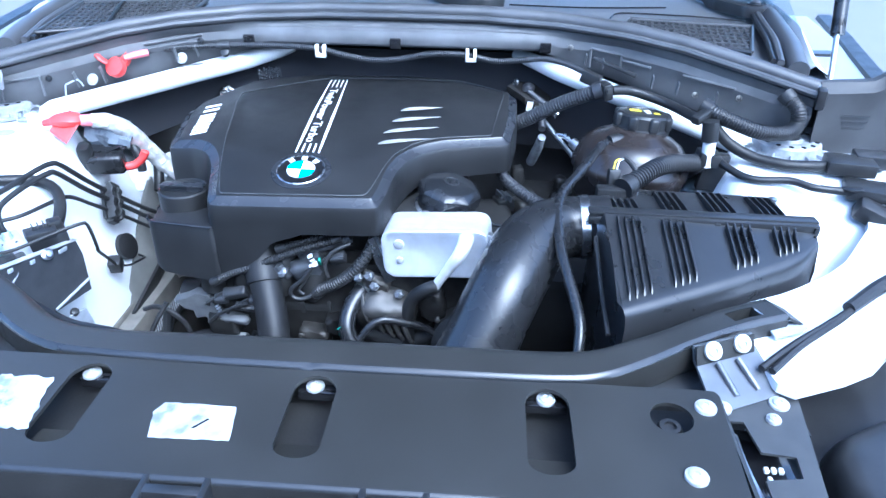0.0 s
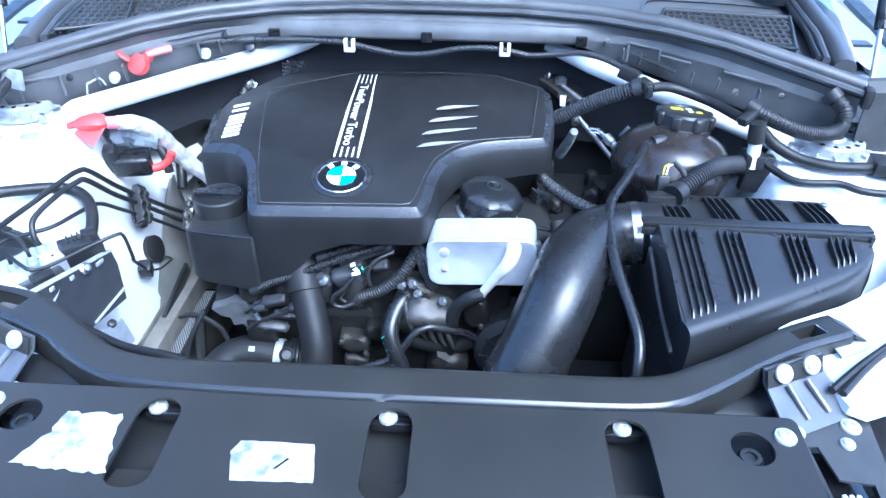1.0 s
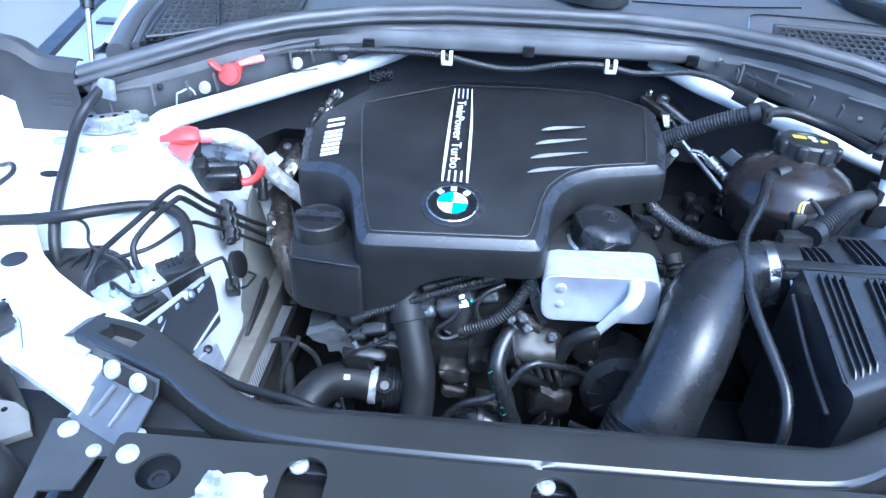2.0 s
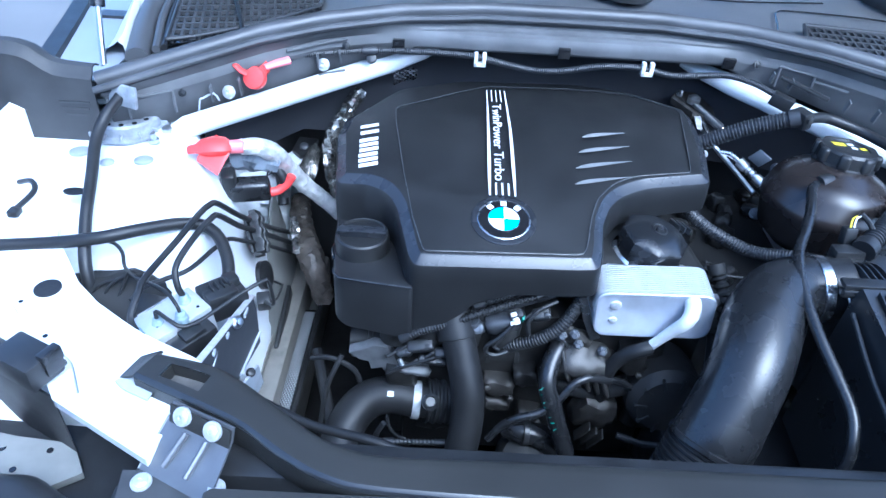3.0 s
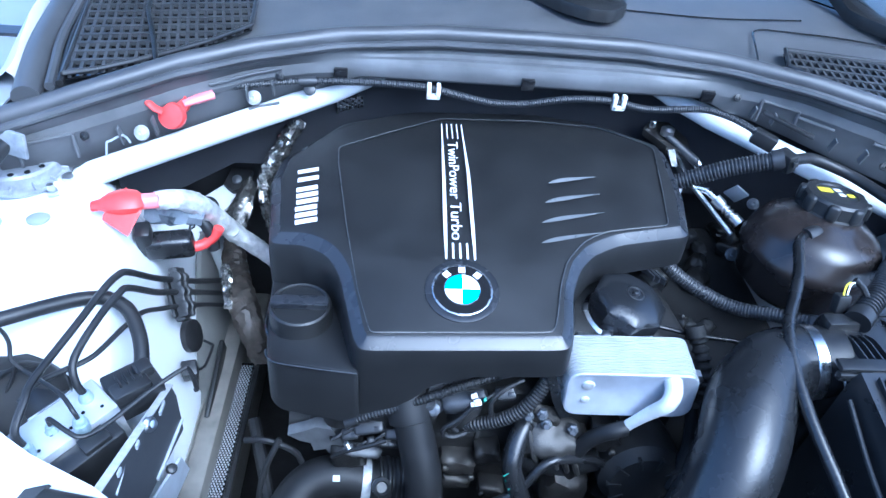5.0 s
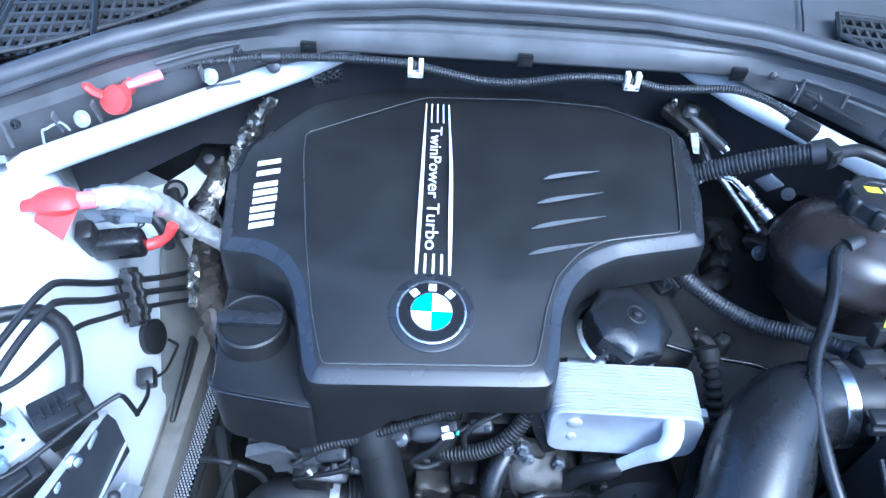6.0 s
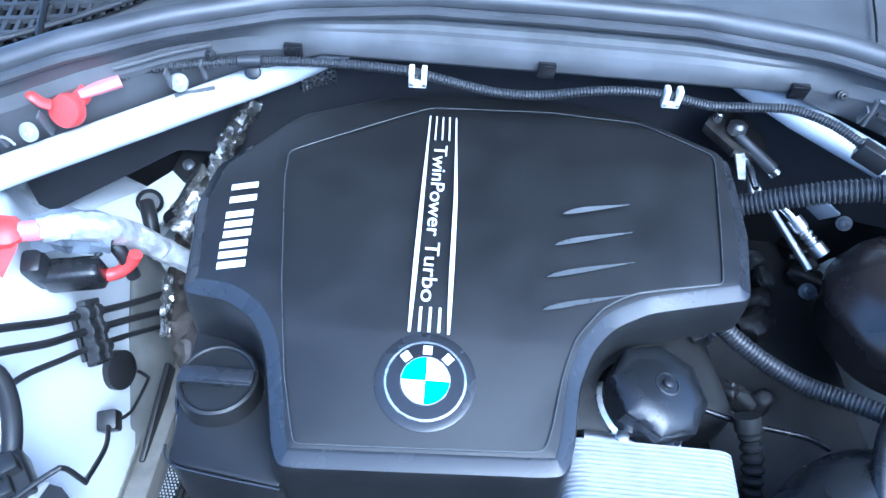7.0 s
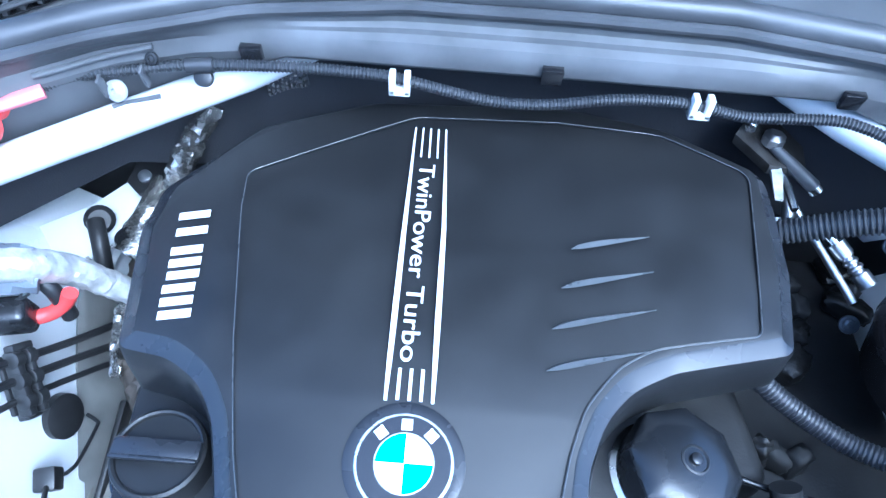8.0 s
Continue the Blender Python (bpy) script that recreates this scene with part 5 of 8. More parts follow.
# thin ribs down the lid in four bundles of four, each rolled over the front edge
for xa, xb in ((0.3475, 0.376), (0.407, 0.435), (0.492, 0.521), (0.5535, 0.581)):
    for k in range(4):
        x = xa + (xb - xa) * k / 3
        yb = 0.0625 + (x - 0.348) * 0.495
        zt, zb = 0.9175 - 0.033 * (x - 0.347), 0.8895 + 0.057 * (x - 0.348)
        up = Vector((0, 0, 1))
        a, b = Vector((x + 0.002, 0.205, zt + 0.003)), Vector((x, yb + 0.006, zb + 0.0012))
        c = Vector((x, yb - 0.002, zb - 0.004))
        bm = bmesh.new()
        prof = [a - up * 0.004, b - up * 0.004, c - up * 0.003, c + Vector((0, -0.003, 0.0006)), b + Vector((0, -0.004, 0.0040)), b + Vector((0, 0.001, 0.0052)), a + up * 0.0045]
        plate(bm, [p - Vector((0.0012, 0, 0)) for p in prof], (0.0024, 0, 0), 0.0007, 1)
        part("rib", bm, BOX_PLASTIC, ab, smooth=40)
# clamp rim: a long ledge with a bar below and in front of it
bm = bmesh.new()
box(bm, (0.466, 0.226, 0.9175), (0.306, 0.018, 0.0075), (0, 0.4, 0), bevel=0.002)
part("clamp_ledge", bm, BOX_PLASTIC, ab)
bm = bmesh.new()
box(bm, (0.484, 0.2165, 0.9105), (0.270, 0.011, 0.0150), (0, 0.4, 0), bevel=0.002)
box(bm, (0.330, 0.219, 0.9090), (0.034, 0.010, 0.0110), (0, 0.4, 0), bevel=0.002)
part("clamp_rim", bm, BOX_PLASTIC, ab)
for x in (0.3475, 0.4845, 0.6150):
    part("clamp_hook", box(bmesh.new(), (x, 0.2115, 0.9085), (0.007, 0.006, 0.013), bevel=0.0015), BOX_PLASTIC, ab)
bm = bmesh.new()
box(bm, (0.468, 0.281, 0.80), (0.262, 0.104, 0.215), (3, 1, 0), bevel=0.014, segs=3)
part("rear_half", bm, BOX_PLASTIC, ab)
# rear ribs: fins that stand up behind the rim
for xa, count, far in ((0.356, 4, 0.285), (0.4235, 4, 0.313), (0.490, 4, 0.319), (0.556, 4, 0.311)):
    for k in range(count):
        x = xa + 0.0098 * k
        prof = [(0.236, 0.904), (0.236, 0.9175), (0.262, 0.9185), (far - 0.012, 0.9165), (far - 0.002, 0.911), (far, 0.900)]
        bm = plate(bmesh.new(), [(x - 0.0012 - 0.10 * (y - 0.24), y, z - 0.012 * (x - 0.35)) for y, z in prof], (0.0024, 0, 0), 0.0006, 1)
        part("rear_rib", bm, BOX_PLASTIC, ab)
part("neck", tube(bmesh.new(), [(0.352, 0.275, 0.869), (0.328, 0.275, 0.867)], 0.044, 28), BOX_PLASTIC, ab)
for p in ((0.389, 0.303, 0.910), (0.589, 0.303, 0.908)):
    part("screw", lathe(bmesh.new(), [(0.006, 0), (0.006, 0.004), (0.003, 0.005), (0, 0.005)], pose(*p), 12), STEEL, ab)
# airflow sensor with its plug
sens = thing("airflow_sensor", (0.362, 0.315, 0.90), "black airflow sensor with plug on the filter box", "sensor")
part("body", box(bmesh.new(), (0.362, 0.300, 0.912), (0.058, 0.020, 0.018), (0, 0, 4), bevel=0.002), BLACK, sens)
part("plug", box(bmesh.new(), (0.360, 0.322, 0.926), (0.018, 0.015, 0.026), (-15, 0, 4), bevel=0.003), BLACK, sens)
for dx, mt in ((0.0, YELLOW), (0.005, WHITE_PLASTIC)):
    part("lead", tube(bmesh.new(), [(0.358 + dx, 0.322, 0.938), (0.361 + dx, 0.330, 0.949), (0.368 + dx, 0.334, 0.951)], 0.0012, 6), mt, sens)
part("loom", tube(bmesh.new(), [(0.374, 0.337, 0.953), (0.385, 0.330, 0.945), (0.392, 0.322, 0.935)], 0.004, 8), RUBBER, sens)

# ---- coolant tank ----
tank = thing("coolant_tank", (0.42, 0.48, 0.80), "round black plastic coolant expansion tank", "coolant tank")
tc_ = Vector((0.416, 0.487, 0.877))
bm = bmesh.new()
lathe(bm, [(0.0, -0.085), (0.057, -0.080), (0.086, -0.055), (0.0955, -0.012), (0.0985, -0.008), (0.0985, 0.004), (0.0955, 0.008), (0.090, 0.028), (0.080, 0.042), (0.066, 0.051), (0.050, 0.0575), (0.040, 0.064), (0.0, 0.065)], pose(*tc_, -6, 4, 0), 44)
part("body", bm, TANK, tank, smooth=50)
tm = pose(*tc_, -6, 4, 0) @ Matrix.Translation((0.010, 0.014, -0.013))
bm = lathe(bmesh.new(), [(0.047, 0.072), (0.047, 0.078), (0.044, 0.080), (0.044, 0.098), (0.041, 0.102), (0.030, 0.103), (0.029, 0.101), (0, 0.101)], tm, 40)
tcap = part("cap", bm, BLACK, tank, "black ribbed screw cap with yellow warning print")
for k in range(8):
    mm = tm @ pose(0, 0, 0, 0, 0, 45 * k + 14) @ Matrix.Translation((0.0435, 0, 0.0895))
    bm = box(bmesh.new(), (0, 0, 0), (0.013, 0.017, 0.024), bevel=0.005, segs=3)
    bmesh.ops.transform(bm, matrix=mm, verts=bm.verts[:])
    part("lug", bm, BLACK, tcap)
for (x, y, w, h), mt in (((-0.012, 0.012, 0.020, 0.012), YELLOW), ((0.008, 0.014, 0.010, 0.008), PRINT), ((0.022, 0.0, 0.010, 0.008), YELLOW), ((0.008, 0.0, 0.008, 0.008), PRINT)):
    bm = box(bmesh.new(), (x, y, 0.1014), (w, h, 0.0006), bevel=0)
    bmesh.ops.transform(bm, matrix=tm, verts=bm.verts[:])
    part("print", bm, mt, tcap)
part("nipple", tube(bmesh.new(), [(0.398, 0.462, 0.926), (0.386, 0.456, 0.931), (0.370, 0.449, 0.931)], [0.0125, 0.0125, 0.0110], 18), BLACK, tank)

# thin bleed hose from the nipple over the duct and down
bh = thing("bleed_hose", (0.30, 0.2, 0.80), "thin black rubber bleed hose over the intake pipe", "hose")
part("hose", tube(bmesh.new(), [(0.381, 0.452, 0.930), (0.366, 0.448, 0.929), (0.352, 0.430, 0.929), (0.344, 0.410, 0.928), (0.327, 0.371, 0.927), (0.308, 0.335, 0.921), (0.290, 0.304, 0.915), (0.279, 0.275, 0.910), (0.274, 0.238, 0.899), (0.276, 0.186, 0.881), (0.283, 0.147, 0.865), (0.291, 0.113, 0.850), (0.297, 0.079, 0.832), (0.294, 0.050, 0.80), (0.290, 0.038, 0.76), (0.33, 0.03, 0.70)], 0.0074, 14), BLACK_GLOSS, bh)


# ---- hoses and looms ----
def hose(label, pts, r, mat=HOSE, ridge=0.0, amp=0.0, seg=14, group="", name="hose", category="hose", flat=1.0, ends=None):
    g = thing(name, pts[0], label, category, group)
    part("sleeve", tube(bmesh.new(), pts, r, seg, ridge=ridge, amp=amp, flat=flat), mat, g)
    if ridge and ends is None and not isinstance(r, list):
        ends = ((0, r * 1.14), (-1, r * 1.14))
    for e in ends or ():
        i, d = e
        p = Vector(pts[i])
        q = Vector(pts[i + 1 if i >= 0 and i < len(pts) - 1 else i - 1])
        part("collar", lathe(bmesh.new(), [(d, -0.008), (d, 0.008)], axis_pose(p, q - p), 20), mat, g)
    return g


RIDGE = dict(ridge=0.0052, amp=0.0020, seg=12)
hose("corrugated black hose from the engine to the tank side", [(0.195, 0.610, 0.890), (0.240, 0.603, 0.909), (0.300, 0.588, 0.947), (0.362, 0.570, 0.979)], 0.0135, LOOM, **RIDGE)
g = thing("hose_clip", (0.375, 0.567, 0.975), "black plastic hose clip by the cowl", "clip")
part("block", box(bmesh.new(), (0.372, 0.567, 0.980), (0.018, 0.030, 0.030), (0, -10, 20), bevel=0.004), BLACK, g)
part("eye", box(bmesh.new(), (0.376, 0.548, 0.985), (0.009, 0.004, 0.009), (0, -10, 20), bevel=0.001), GREY_PLASTIC, g)
hose("smooth black hose behind the coolant tank", [(0.383, 0.568, 0.980), (0.405, 0.577, 0.979), (0.43, 0.582, 0.974), (0.48, 0.557, 0.964), (0.512, 0.480, 0.966)], 0.0085, RUBBER)
hose("corrugated black hose under the cover edge", [(0.190, 0.492, 0.868), (0.206, 0.483, 0.841), (0.25, 0.455, 0.820), (0.301, 0.425, 0.812), (0.346, 0.393, 0.830), (0.385, 0.362, 0.845)], 0.0108, LOOM, ridge=0.0046, amp=0.0011, seg=14)
hose("corrugated black loom beside the coolant tank", [(0.376, 0.300, 0.922), (0.425, 0.345, 0.934), (0.470, 0.395, 0.922), (0.515, 0.437, 0.905)], 0.0145, RUBBER, **RIDGE)
g = thing("loom_box", (0.540, 0.436, 0.86), "black plastic loom bracket beside the filter box", "bracket")
part("block", box(bmesh.new(), (0.540, 0.436, 0.892), (0.040, 0.018, 0.066), (0, 6, 0), bevel=0.004), BLACK, g)
part("clip", box(bmesh.new(), (0.528, 0.436, 0.916), (0.034, 0.034, 0.022), (0, 6, 0), bevel=0.003), BLACK, g)
hose("corrugated wiring hose over the strut tower", [(0.518, 0.462, 0.990), (0.535, 0.450, 0.983), (0.586, 0.438, 0.966), (0.625, 0.446, 0.957), (0.656, 0.463, 0.954), (0.671, 0.476, 0.963), (0.670, 0.484, 0.985), (0.655, 0.50, 1.000)], 0.0125, RUBBER, ridge=0.0042, amp=0.0009, seg=14)
hose("black rubber hose across the wing top", [(0.528, 0.445, 0.968), (0.556, 0.436, 0.942), (0.593, 0.420, 0.926), (0.635, 0.402, 0.923), (0.675, 0.402, 0.922), (0.70, 0.405, 0.922)], 0.009, HOSE)
g = thing("valve_fitting", (0.523, 0.43, 0.91), "black and white plastic valve on the hose", "fitting")
part("body", tube(bmesh.new(), [(0.523, 0.429, 0.948), (0.519, 0.431, 0.980)], 0.013, 14), BLACK, g)
part("white_foot", tube(bmesh.new(), [(0.526, 0.428, 0.905), (0.523, 0.429, 0.950)], 0.010, 12), WHITE_PLASTIC, g)
part("arm", box(bmesh.new(), (0.512, 0.446, 0.985), (0.050, 0.016, 0.014), (0, -15, 40), bevel=0.003), BLACK, g)
hose("taped black wiring loom on the wing", [(0.545, 0.428, 0.915), (0.556, 0.408, 0.910), (0.582, 0.376, 0.908), (0.637, 0.366, 0.912), (0.664, 0.349, 0.910), (0.712, 0.344, 0.908), (0.75, 0.345, 0.905)], 0.006, RUBBER)
g = thing("wiring_connector", (0.75, 0.40, 0.90), "black wiring connector block on the wing", "connector")
part("shell", box(bmesh.new(), (0.735, 0.405, 0.925), (0.07, 0.045, 0.022), (0, 0, -10), bevel=0.003), BLACK, g)
part("shell_rear", box(bmesh.new(), (0.775, 0.425, 0.928), (0.05, 0.035, 0.022), (0, 0, -10), bevel=0.003), GREY_PLASTIC, g)
part("lower_shell", box(bmesh.new(), (0.755, 0.355, 0.905), (0.08, 0.05, 0.018), (0, 0, -14), bevel=0.003), BLACK, g)
for k in range(5):
    part("wire", tube(bmesh.new(), [(0.700, 0.400 + 0.004 * k, 0.92), (0.715, 0.402 + 0.003 * k, 0.924)], 0.0015, 5), (WHITE_PLASTIC, YELLOW, PINK, BLACK, WHITE_PLASTIC)[k], g)
g = thing("wing_plug", (0.75, 0.31, 0.87), "black rubber flap and plug on the wing", "plug")
part("flap", box(bmesh.new(), (0.755, 0.318, 0.880), (0.075, 0.035, 0.03), (10, 20, -20), bevel=0.008), RUBBER, g)

# small cowl loom held by two white clips
hose("thin corrugated loom along the cowl lip", [(-0.474, 0.608, 1.008), (-0.445, 0.627, 1.012), (-0.40, 0.640, 1.014), (-0.34, 0.655, 1.015), (-0.25, 0.662, 1.016), (-0.18, 0.664, 1.014), (-0.151, 0.664, 1.011), (-0.11, 0.663, 1.003), (-0.06, 0.662, 0.995), (-0.01, 0.661, 0.997), (0.05, 0.662, 1.008), (0.10, 0.664, 1.010), (0.135, 0.664, 1.007), (0.18, 0.664, 0.999), (0.23, 0.662, 1.003), (0.27, 0.656, 1.008), (0.31, 0.640, 1.004), (0.345, 0.618, 0.994)], 0.0058, LOOM, ridge=0.0036, amp=0.0011, seg=10)
g = thing("loom_clip", (-0.336, 0.655, 1.005), "grey clip with a dark button on the cowl loom", "clip")
part("band", tube(bmesh.new(), [(-0.348, 0.653, 1.0148), (-0.324, 0.6565, 1.0152)], 0.0074, 12), LOOM, g)
part("button", lathe(bmesh.new(), [(0.0085, -0.006), (0.0085, 0.001), (0.006, 0.002), (0, 0.002)], axis_pose((-0.334, 0.6500, 1.005), (0, -0.7, 0.6)), 18), BLACK, g)
for x in (-0.151, 0.133):
    g = thing("cable_clip", (x, 0.662, 1.0), "white plastic cable clip on the cowl lip", "clip", "cowl clips")
    part("left_arm", box(bmesh.new(), (x - 0.007, 0.660, 1.010), (0.006, 0.012, 0.022), bevel=0.001), WHITE_PLASTIC, g)
    part("right_arm", box(bmesh.new(), (x + 0.007, 0.660, 1.010), (0.006, 0.012, 0.022), bevel=0.001), WHITE_PLASTIC, g)
    part("base", box(bmesh.new(), (x, 0.660, 1.001), (0.020, 0.012, 0.006), bevel=0.001), WHITE_PLASTIC, g)
g = thing("loom_plug", (0.335, 0.612, 0.985), "black plug at the end of the cowl loom", "connector")
part("shell", box(bmesh.new(), (0.352, 0.610, 0.988), (0.036, 0.018, 0.022), (0, 14, -30), bevel=0.002), BLACK, g)


# ---- strut braces ----
def brace(s, p0, p1, w, label):
    g = thing("strut_brace", p0, label, "strut brace", "strut braces")
    a, b = Vector(p0), Vector(p1)
    d = (b - a).normalized()
    side = d.cross(Vector((0, 0, 1))).normalized()
    up = side.cross(d)
    bm = bmesh.new()
    rings = []
    for t, k in ((0, 0.55), (0.05, 1), (0.80, 1), (0.94, 0.72), (1, 0.45)):
        q = a.lerp(b, t)
        rings.append([q + side * (w * k * math.cos(x)) + up * (0.018 * k * math.sin(x)) for x in (2 * math.pi * j / 20 for j in range(20))])
    loops(bm, rings, True, True)
    part("tube", bm, WHITE, g, "white painted flattened tube")
    return g, a, d


g, a_, d_ = brace(-1, (-0.637, 0.509, 0.922), (-0.225, 0.742, 0.993), 0.0165, "white painted strut brace running to the cowl")
part("end_pad", lathe(bmesh.new(), [(0.024, -0.006), (0.024, 0.002), (0.018, 0.004), (0, 0.004)], pose(-0.640, 0.507, 0.919), 24), WHITE, g)
part("bolt_head", lathe(bmesh.new(), [(0.010, 0), (0.010, 0.008), (0.006, 0.010), (0, 0.010)], pose(-0.640, 0.507, 0.923), 6), STEEL, g)
g, a_, d_ = brace(1, (0.637, 0.505, 0.900), (0.215, 0.738, 0.995), 0.0165, "white painted strut brace behind the coolant tank")
part("end_pad", lathe(bmesh.new(), [(0.024, -0.006), (0.024, 0.002), (0.018, 0.004), (0, 0.004)], pose(0.640, 0.504, 0.904), 24), WHITE, g)


def strut_top(s, label):
    g = thing("strut_mount", (s * 0.690, 0.515, 0.914), label, "strut mount", "strut mounts")
    m = pose(*((-0.714, 0.532, 0.917) if s < 0 else (0.674, 0.500, 0.908))) @ Matrix.Diagonal((0.95, 0.95, 0.80, 1))
    part("plate", lathe(bmesh.new(), [(0.068, 0.0), (0.067, 0.006), (0.058, 0.009), (0.056, 0.024), (0.052, 0.028), (0.040, 0.029), (0.037, 0.026), (0.026, 0.027), (0.022, 0.031), (0, 0.031)], m, 44), MOUNT, g, "grey steel mount plate")
    part("cap", lathe(bmesh.new(), [(0.020, 0.028), (0.020, 0.036), (0.015, 0.039), (0.013, 0.046), (0, 0.047)], m, 20), BLACK, g)
    for k in range(14):
        a = 2 * math.pi * k / 14
        part("hole", lathe(bmesh.new(), [(0.0042, 0.020), (0.0042, 0.0296), (0, 0.0296)], m @ Matrix.Translation((0.0465 * math.cos(a), 0.0465 * math.sin(a), -0.0002)), 10), BADGE_BLACK, g)
        mm = m @ pose(0.062 * math.cos(a), 0.062 * math.sin(a), 0.010, 0, 0, math.degrees(a))
        bm = box(bmesh.new(), (0, 0, 0), (0.012, 0.003, 0.010), bevel=0.0008, segs=1)
        bmesh.ops.transform(bm, matrix=mm, verts=bm.verts[:])
        part("rib", bm, MOUNT, g)
    for a in (radians(200), radians(320), radians(80)):
        part("stud_nut", lathe(bmesh.new(), [(0.009, 0.0), (0.009, 0.006), (0.0055, 0.007), (0.005, 0.018), (0, 0.019)], m @ Matrix.Translation((0.082 * math.cos(a), 0.082 * math.sin(a), 0.002)), 6), STEEL, g, smooth=20)


strut_top(-1, "grey strut mount with black cap on the white tower")
strut_top(1, "grey strut mount on the white tower beside the looms")


# ---- left bay: brake unit, pipes and looms ----
abs_unit = thing("brake_unit", (-0.548, 0.185, 0.77), "aluminium brake hydraulic block with black control unit", "brake unit")
ang = 48
m = pose(-0.550, 0.190, 0.800, 0, -6, ang)
bm = box(bmesh.new(), (0, 0, 0), (0.098, 0.056, 0.066), bevel=0.002)
bmesh.ops.transform(bm, matrix=m, verts=bm.verts[:])
part("block", bm, FIN, abs_unit, "machined aluminium valve block")
bm = box(bmesh.new(), (-0.006, -0.043, -0.006), (0.088, 0.028, 0.062), bevel=0.004)
box(bm, (0.010, -0.043, 0.026), (0.030, 0.022, 0.010), bevel=0.002)
bmesh.ops.transform(bm, matrix=m, verts=bm.verts[:])
part("control_unit", bm, BLACK, abs_unit)
bm = lathe(bmesh.new(), [(0.030, 0.0), (0.030, 0.06), (0.026, 0.064), (0, 0.064)], m @ pose(0, 0.028, 0.0, -90, 0, 0), 28)
part("pump_motor", bm, BLACK, abs_unit)
bm = box(bmesh.new(), (0.0, 0.029, 0.024), (0.050, 0.002, 0.018), bevel=0)
bmesh.ops.transform(bm, matrix=m, verts=bm.verts[:])
part("label_plate", bm, STICKER, abs_unit)
FIT = {"a": (-0.536, 0.214, 0.842), "b": (-0.527, 0.176, 0.848), "c": (-0.559, 0.176, 0.834), "d": (-0.572, 0.146, 0.842)}
for p in FIT.values():
    part("union_nut", lathe(bmesh.new(), [(0.0082, -0.016), (0.0082, -0.003), (0.0070, -0.001), (0.0062, 0.004), (0.0050, 0.006)], pose(*p), 12), NUT_BLUE, abs_unit, "pale blue plated union nut", smooth=20)
for k in range(5):
    mm = m @ Matrix.Translation((-0.035 + 0.018 * k, -0.016 + 0.008 * (k % 2), 0.0332))
    part("plug_dot", lathe(bmesh.new(), [(0.0022, 0), (0.0022, 0.0006), (0, 0.0006)], mm, 8), BADGE_BLACK, abs_unit)


def casting(centre, size, seed, turn=(0, 0, 0), rough=0.10, square=0.55):
    """A lumpy cast body: a rounded block with uneven faces."""
    bm = bmesh.new()
    bmesh.ops.create_icosphere(bm, subdivisions=3, radius=1.0)
    m = pose(*centre, *turn)
    for v in bm.verts:
        q = v.co.normalized()
        k = max(abs(q.x), abs(q.y), abs(q.z))
        q = q.lerp(q / k, square)
        q *= 1 + rough * noise.noise(q * 2.3 + Vector((seed, 0, 0))) * 2
        v.co = m @ Vector((q.x * size[0] * 0.5, q.y * size[1] * 0.5, q.z * size[2] * 0.5))
    return bm


def crumple(bm, amount, seed):
    """Dents a mesh at random, as foil that was pressed by hand."""
    rnd = random.Random(seed)
    for v in bm.verts:
        v.co += Vector((rnd.uniform(-1, 1), rnd.uniform(-1, 1), rnd.uniform(-1, 1))) * amount
    return bm


def foil(label, pts, r, name, category, seed, mat=FOIL):
    g = thing(name, pts[0], label, category)
    part("wrap", crumple(tube(bmesh.new(), pts, r, 18, 0.005), 0.0014 if mat is FOIL_LIT else 0.0024, seed), mat, g, smooth=28)
    return g


def pipe(label, pts, r=0.0036, mat=None, group="brake pipes", name="brake_pipe", category="pipe"):
    g = thing(name, pts[0], label, category, group)
    part("line", tube(bmesh.new(), pts, r, 10, 0.005), mat or RUBBER, g)
    return g


fd, fa_, fb, fc_ = FIT["d"], FIT["a"], FIT["b"], FIT["c"]
pipe("black coated brake pipe bent over the tower", [fd, (fd[0] - 0.004, fd[1] + 0.002, 0.866), (-0.573, 0.175, 0.882), (-0.573, 0.198, 0.886), (-0.556, 0.271, 0.891), (-0.542, 0.330, 0.896), (-0.534, 0.353, 0.896), (-0.529, 0.368, 0.888), (-0.518, 0.412, 0.838), (-0.509, 0.451, 0.799), (-0.495, 0.510, 0.742), (-0.479, 0.576, 0.684), (-0.470, 0.60, 0.665)], 0.0044)
pipe("black coated brake pipe beside the first", [fa_, (fa_[0] - 0.006, fa_[1] + 0.002, 0.862), (-0.546, 0.235, 0.880), (-0.536, 0.290, 0.889), (-0.526, 0.328, 0.890), (-0.521, 0.344, 0.884), (-0.510, 0.390, 0.833), (-0.501, 0.434, 0.792), (-0.487, 0.495, 0.733), (-0.472, 0.552, 0.677), (-0.465, 0.58, 0.655)], 0.0044)
pipe("thin black brake pipe across the well", [(-0.600, 0.200, 0.845), (-0.590, 0.222, 0.85), (-0.570, 0.245, 0.846), (-0.545, 0.268, 0.846), (-0.525, 0.315, 0.846), (-0.513, 0.344, 0.842), (-0.505, 0.385, 0.808), (-0.497, 0.429, 0.770), (-0.481, 0.490, 0.712), (-0.464, 0.543, 0.659), (-0.458, 0.565, 0.64)], 0.0034)
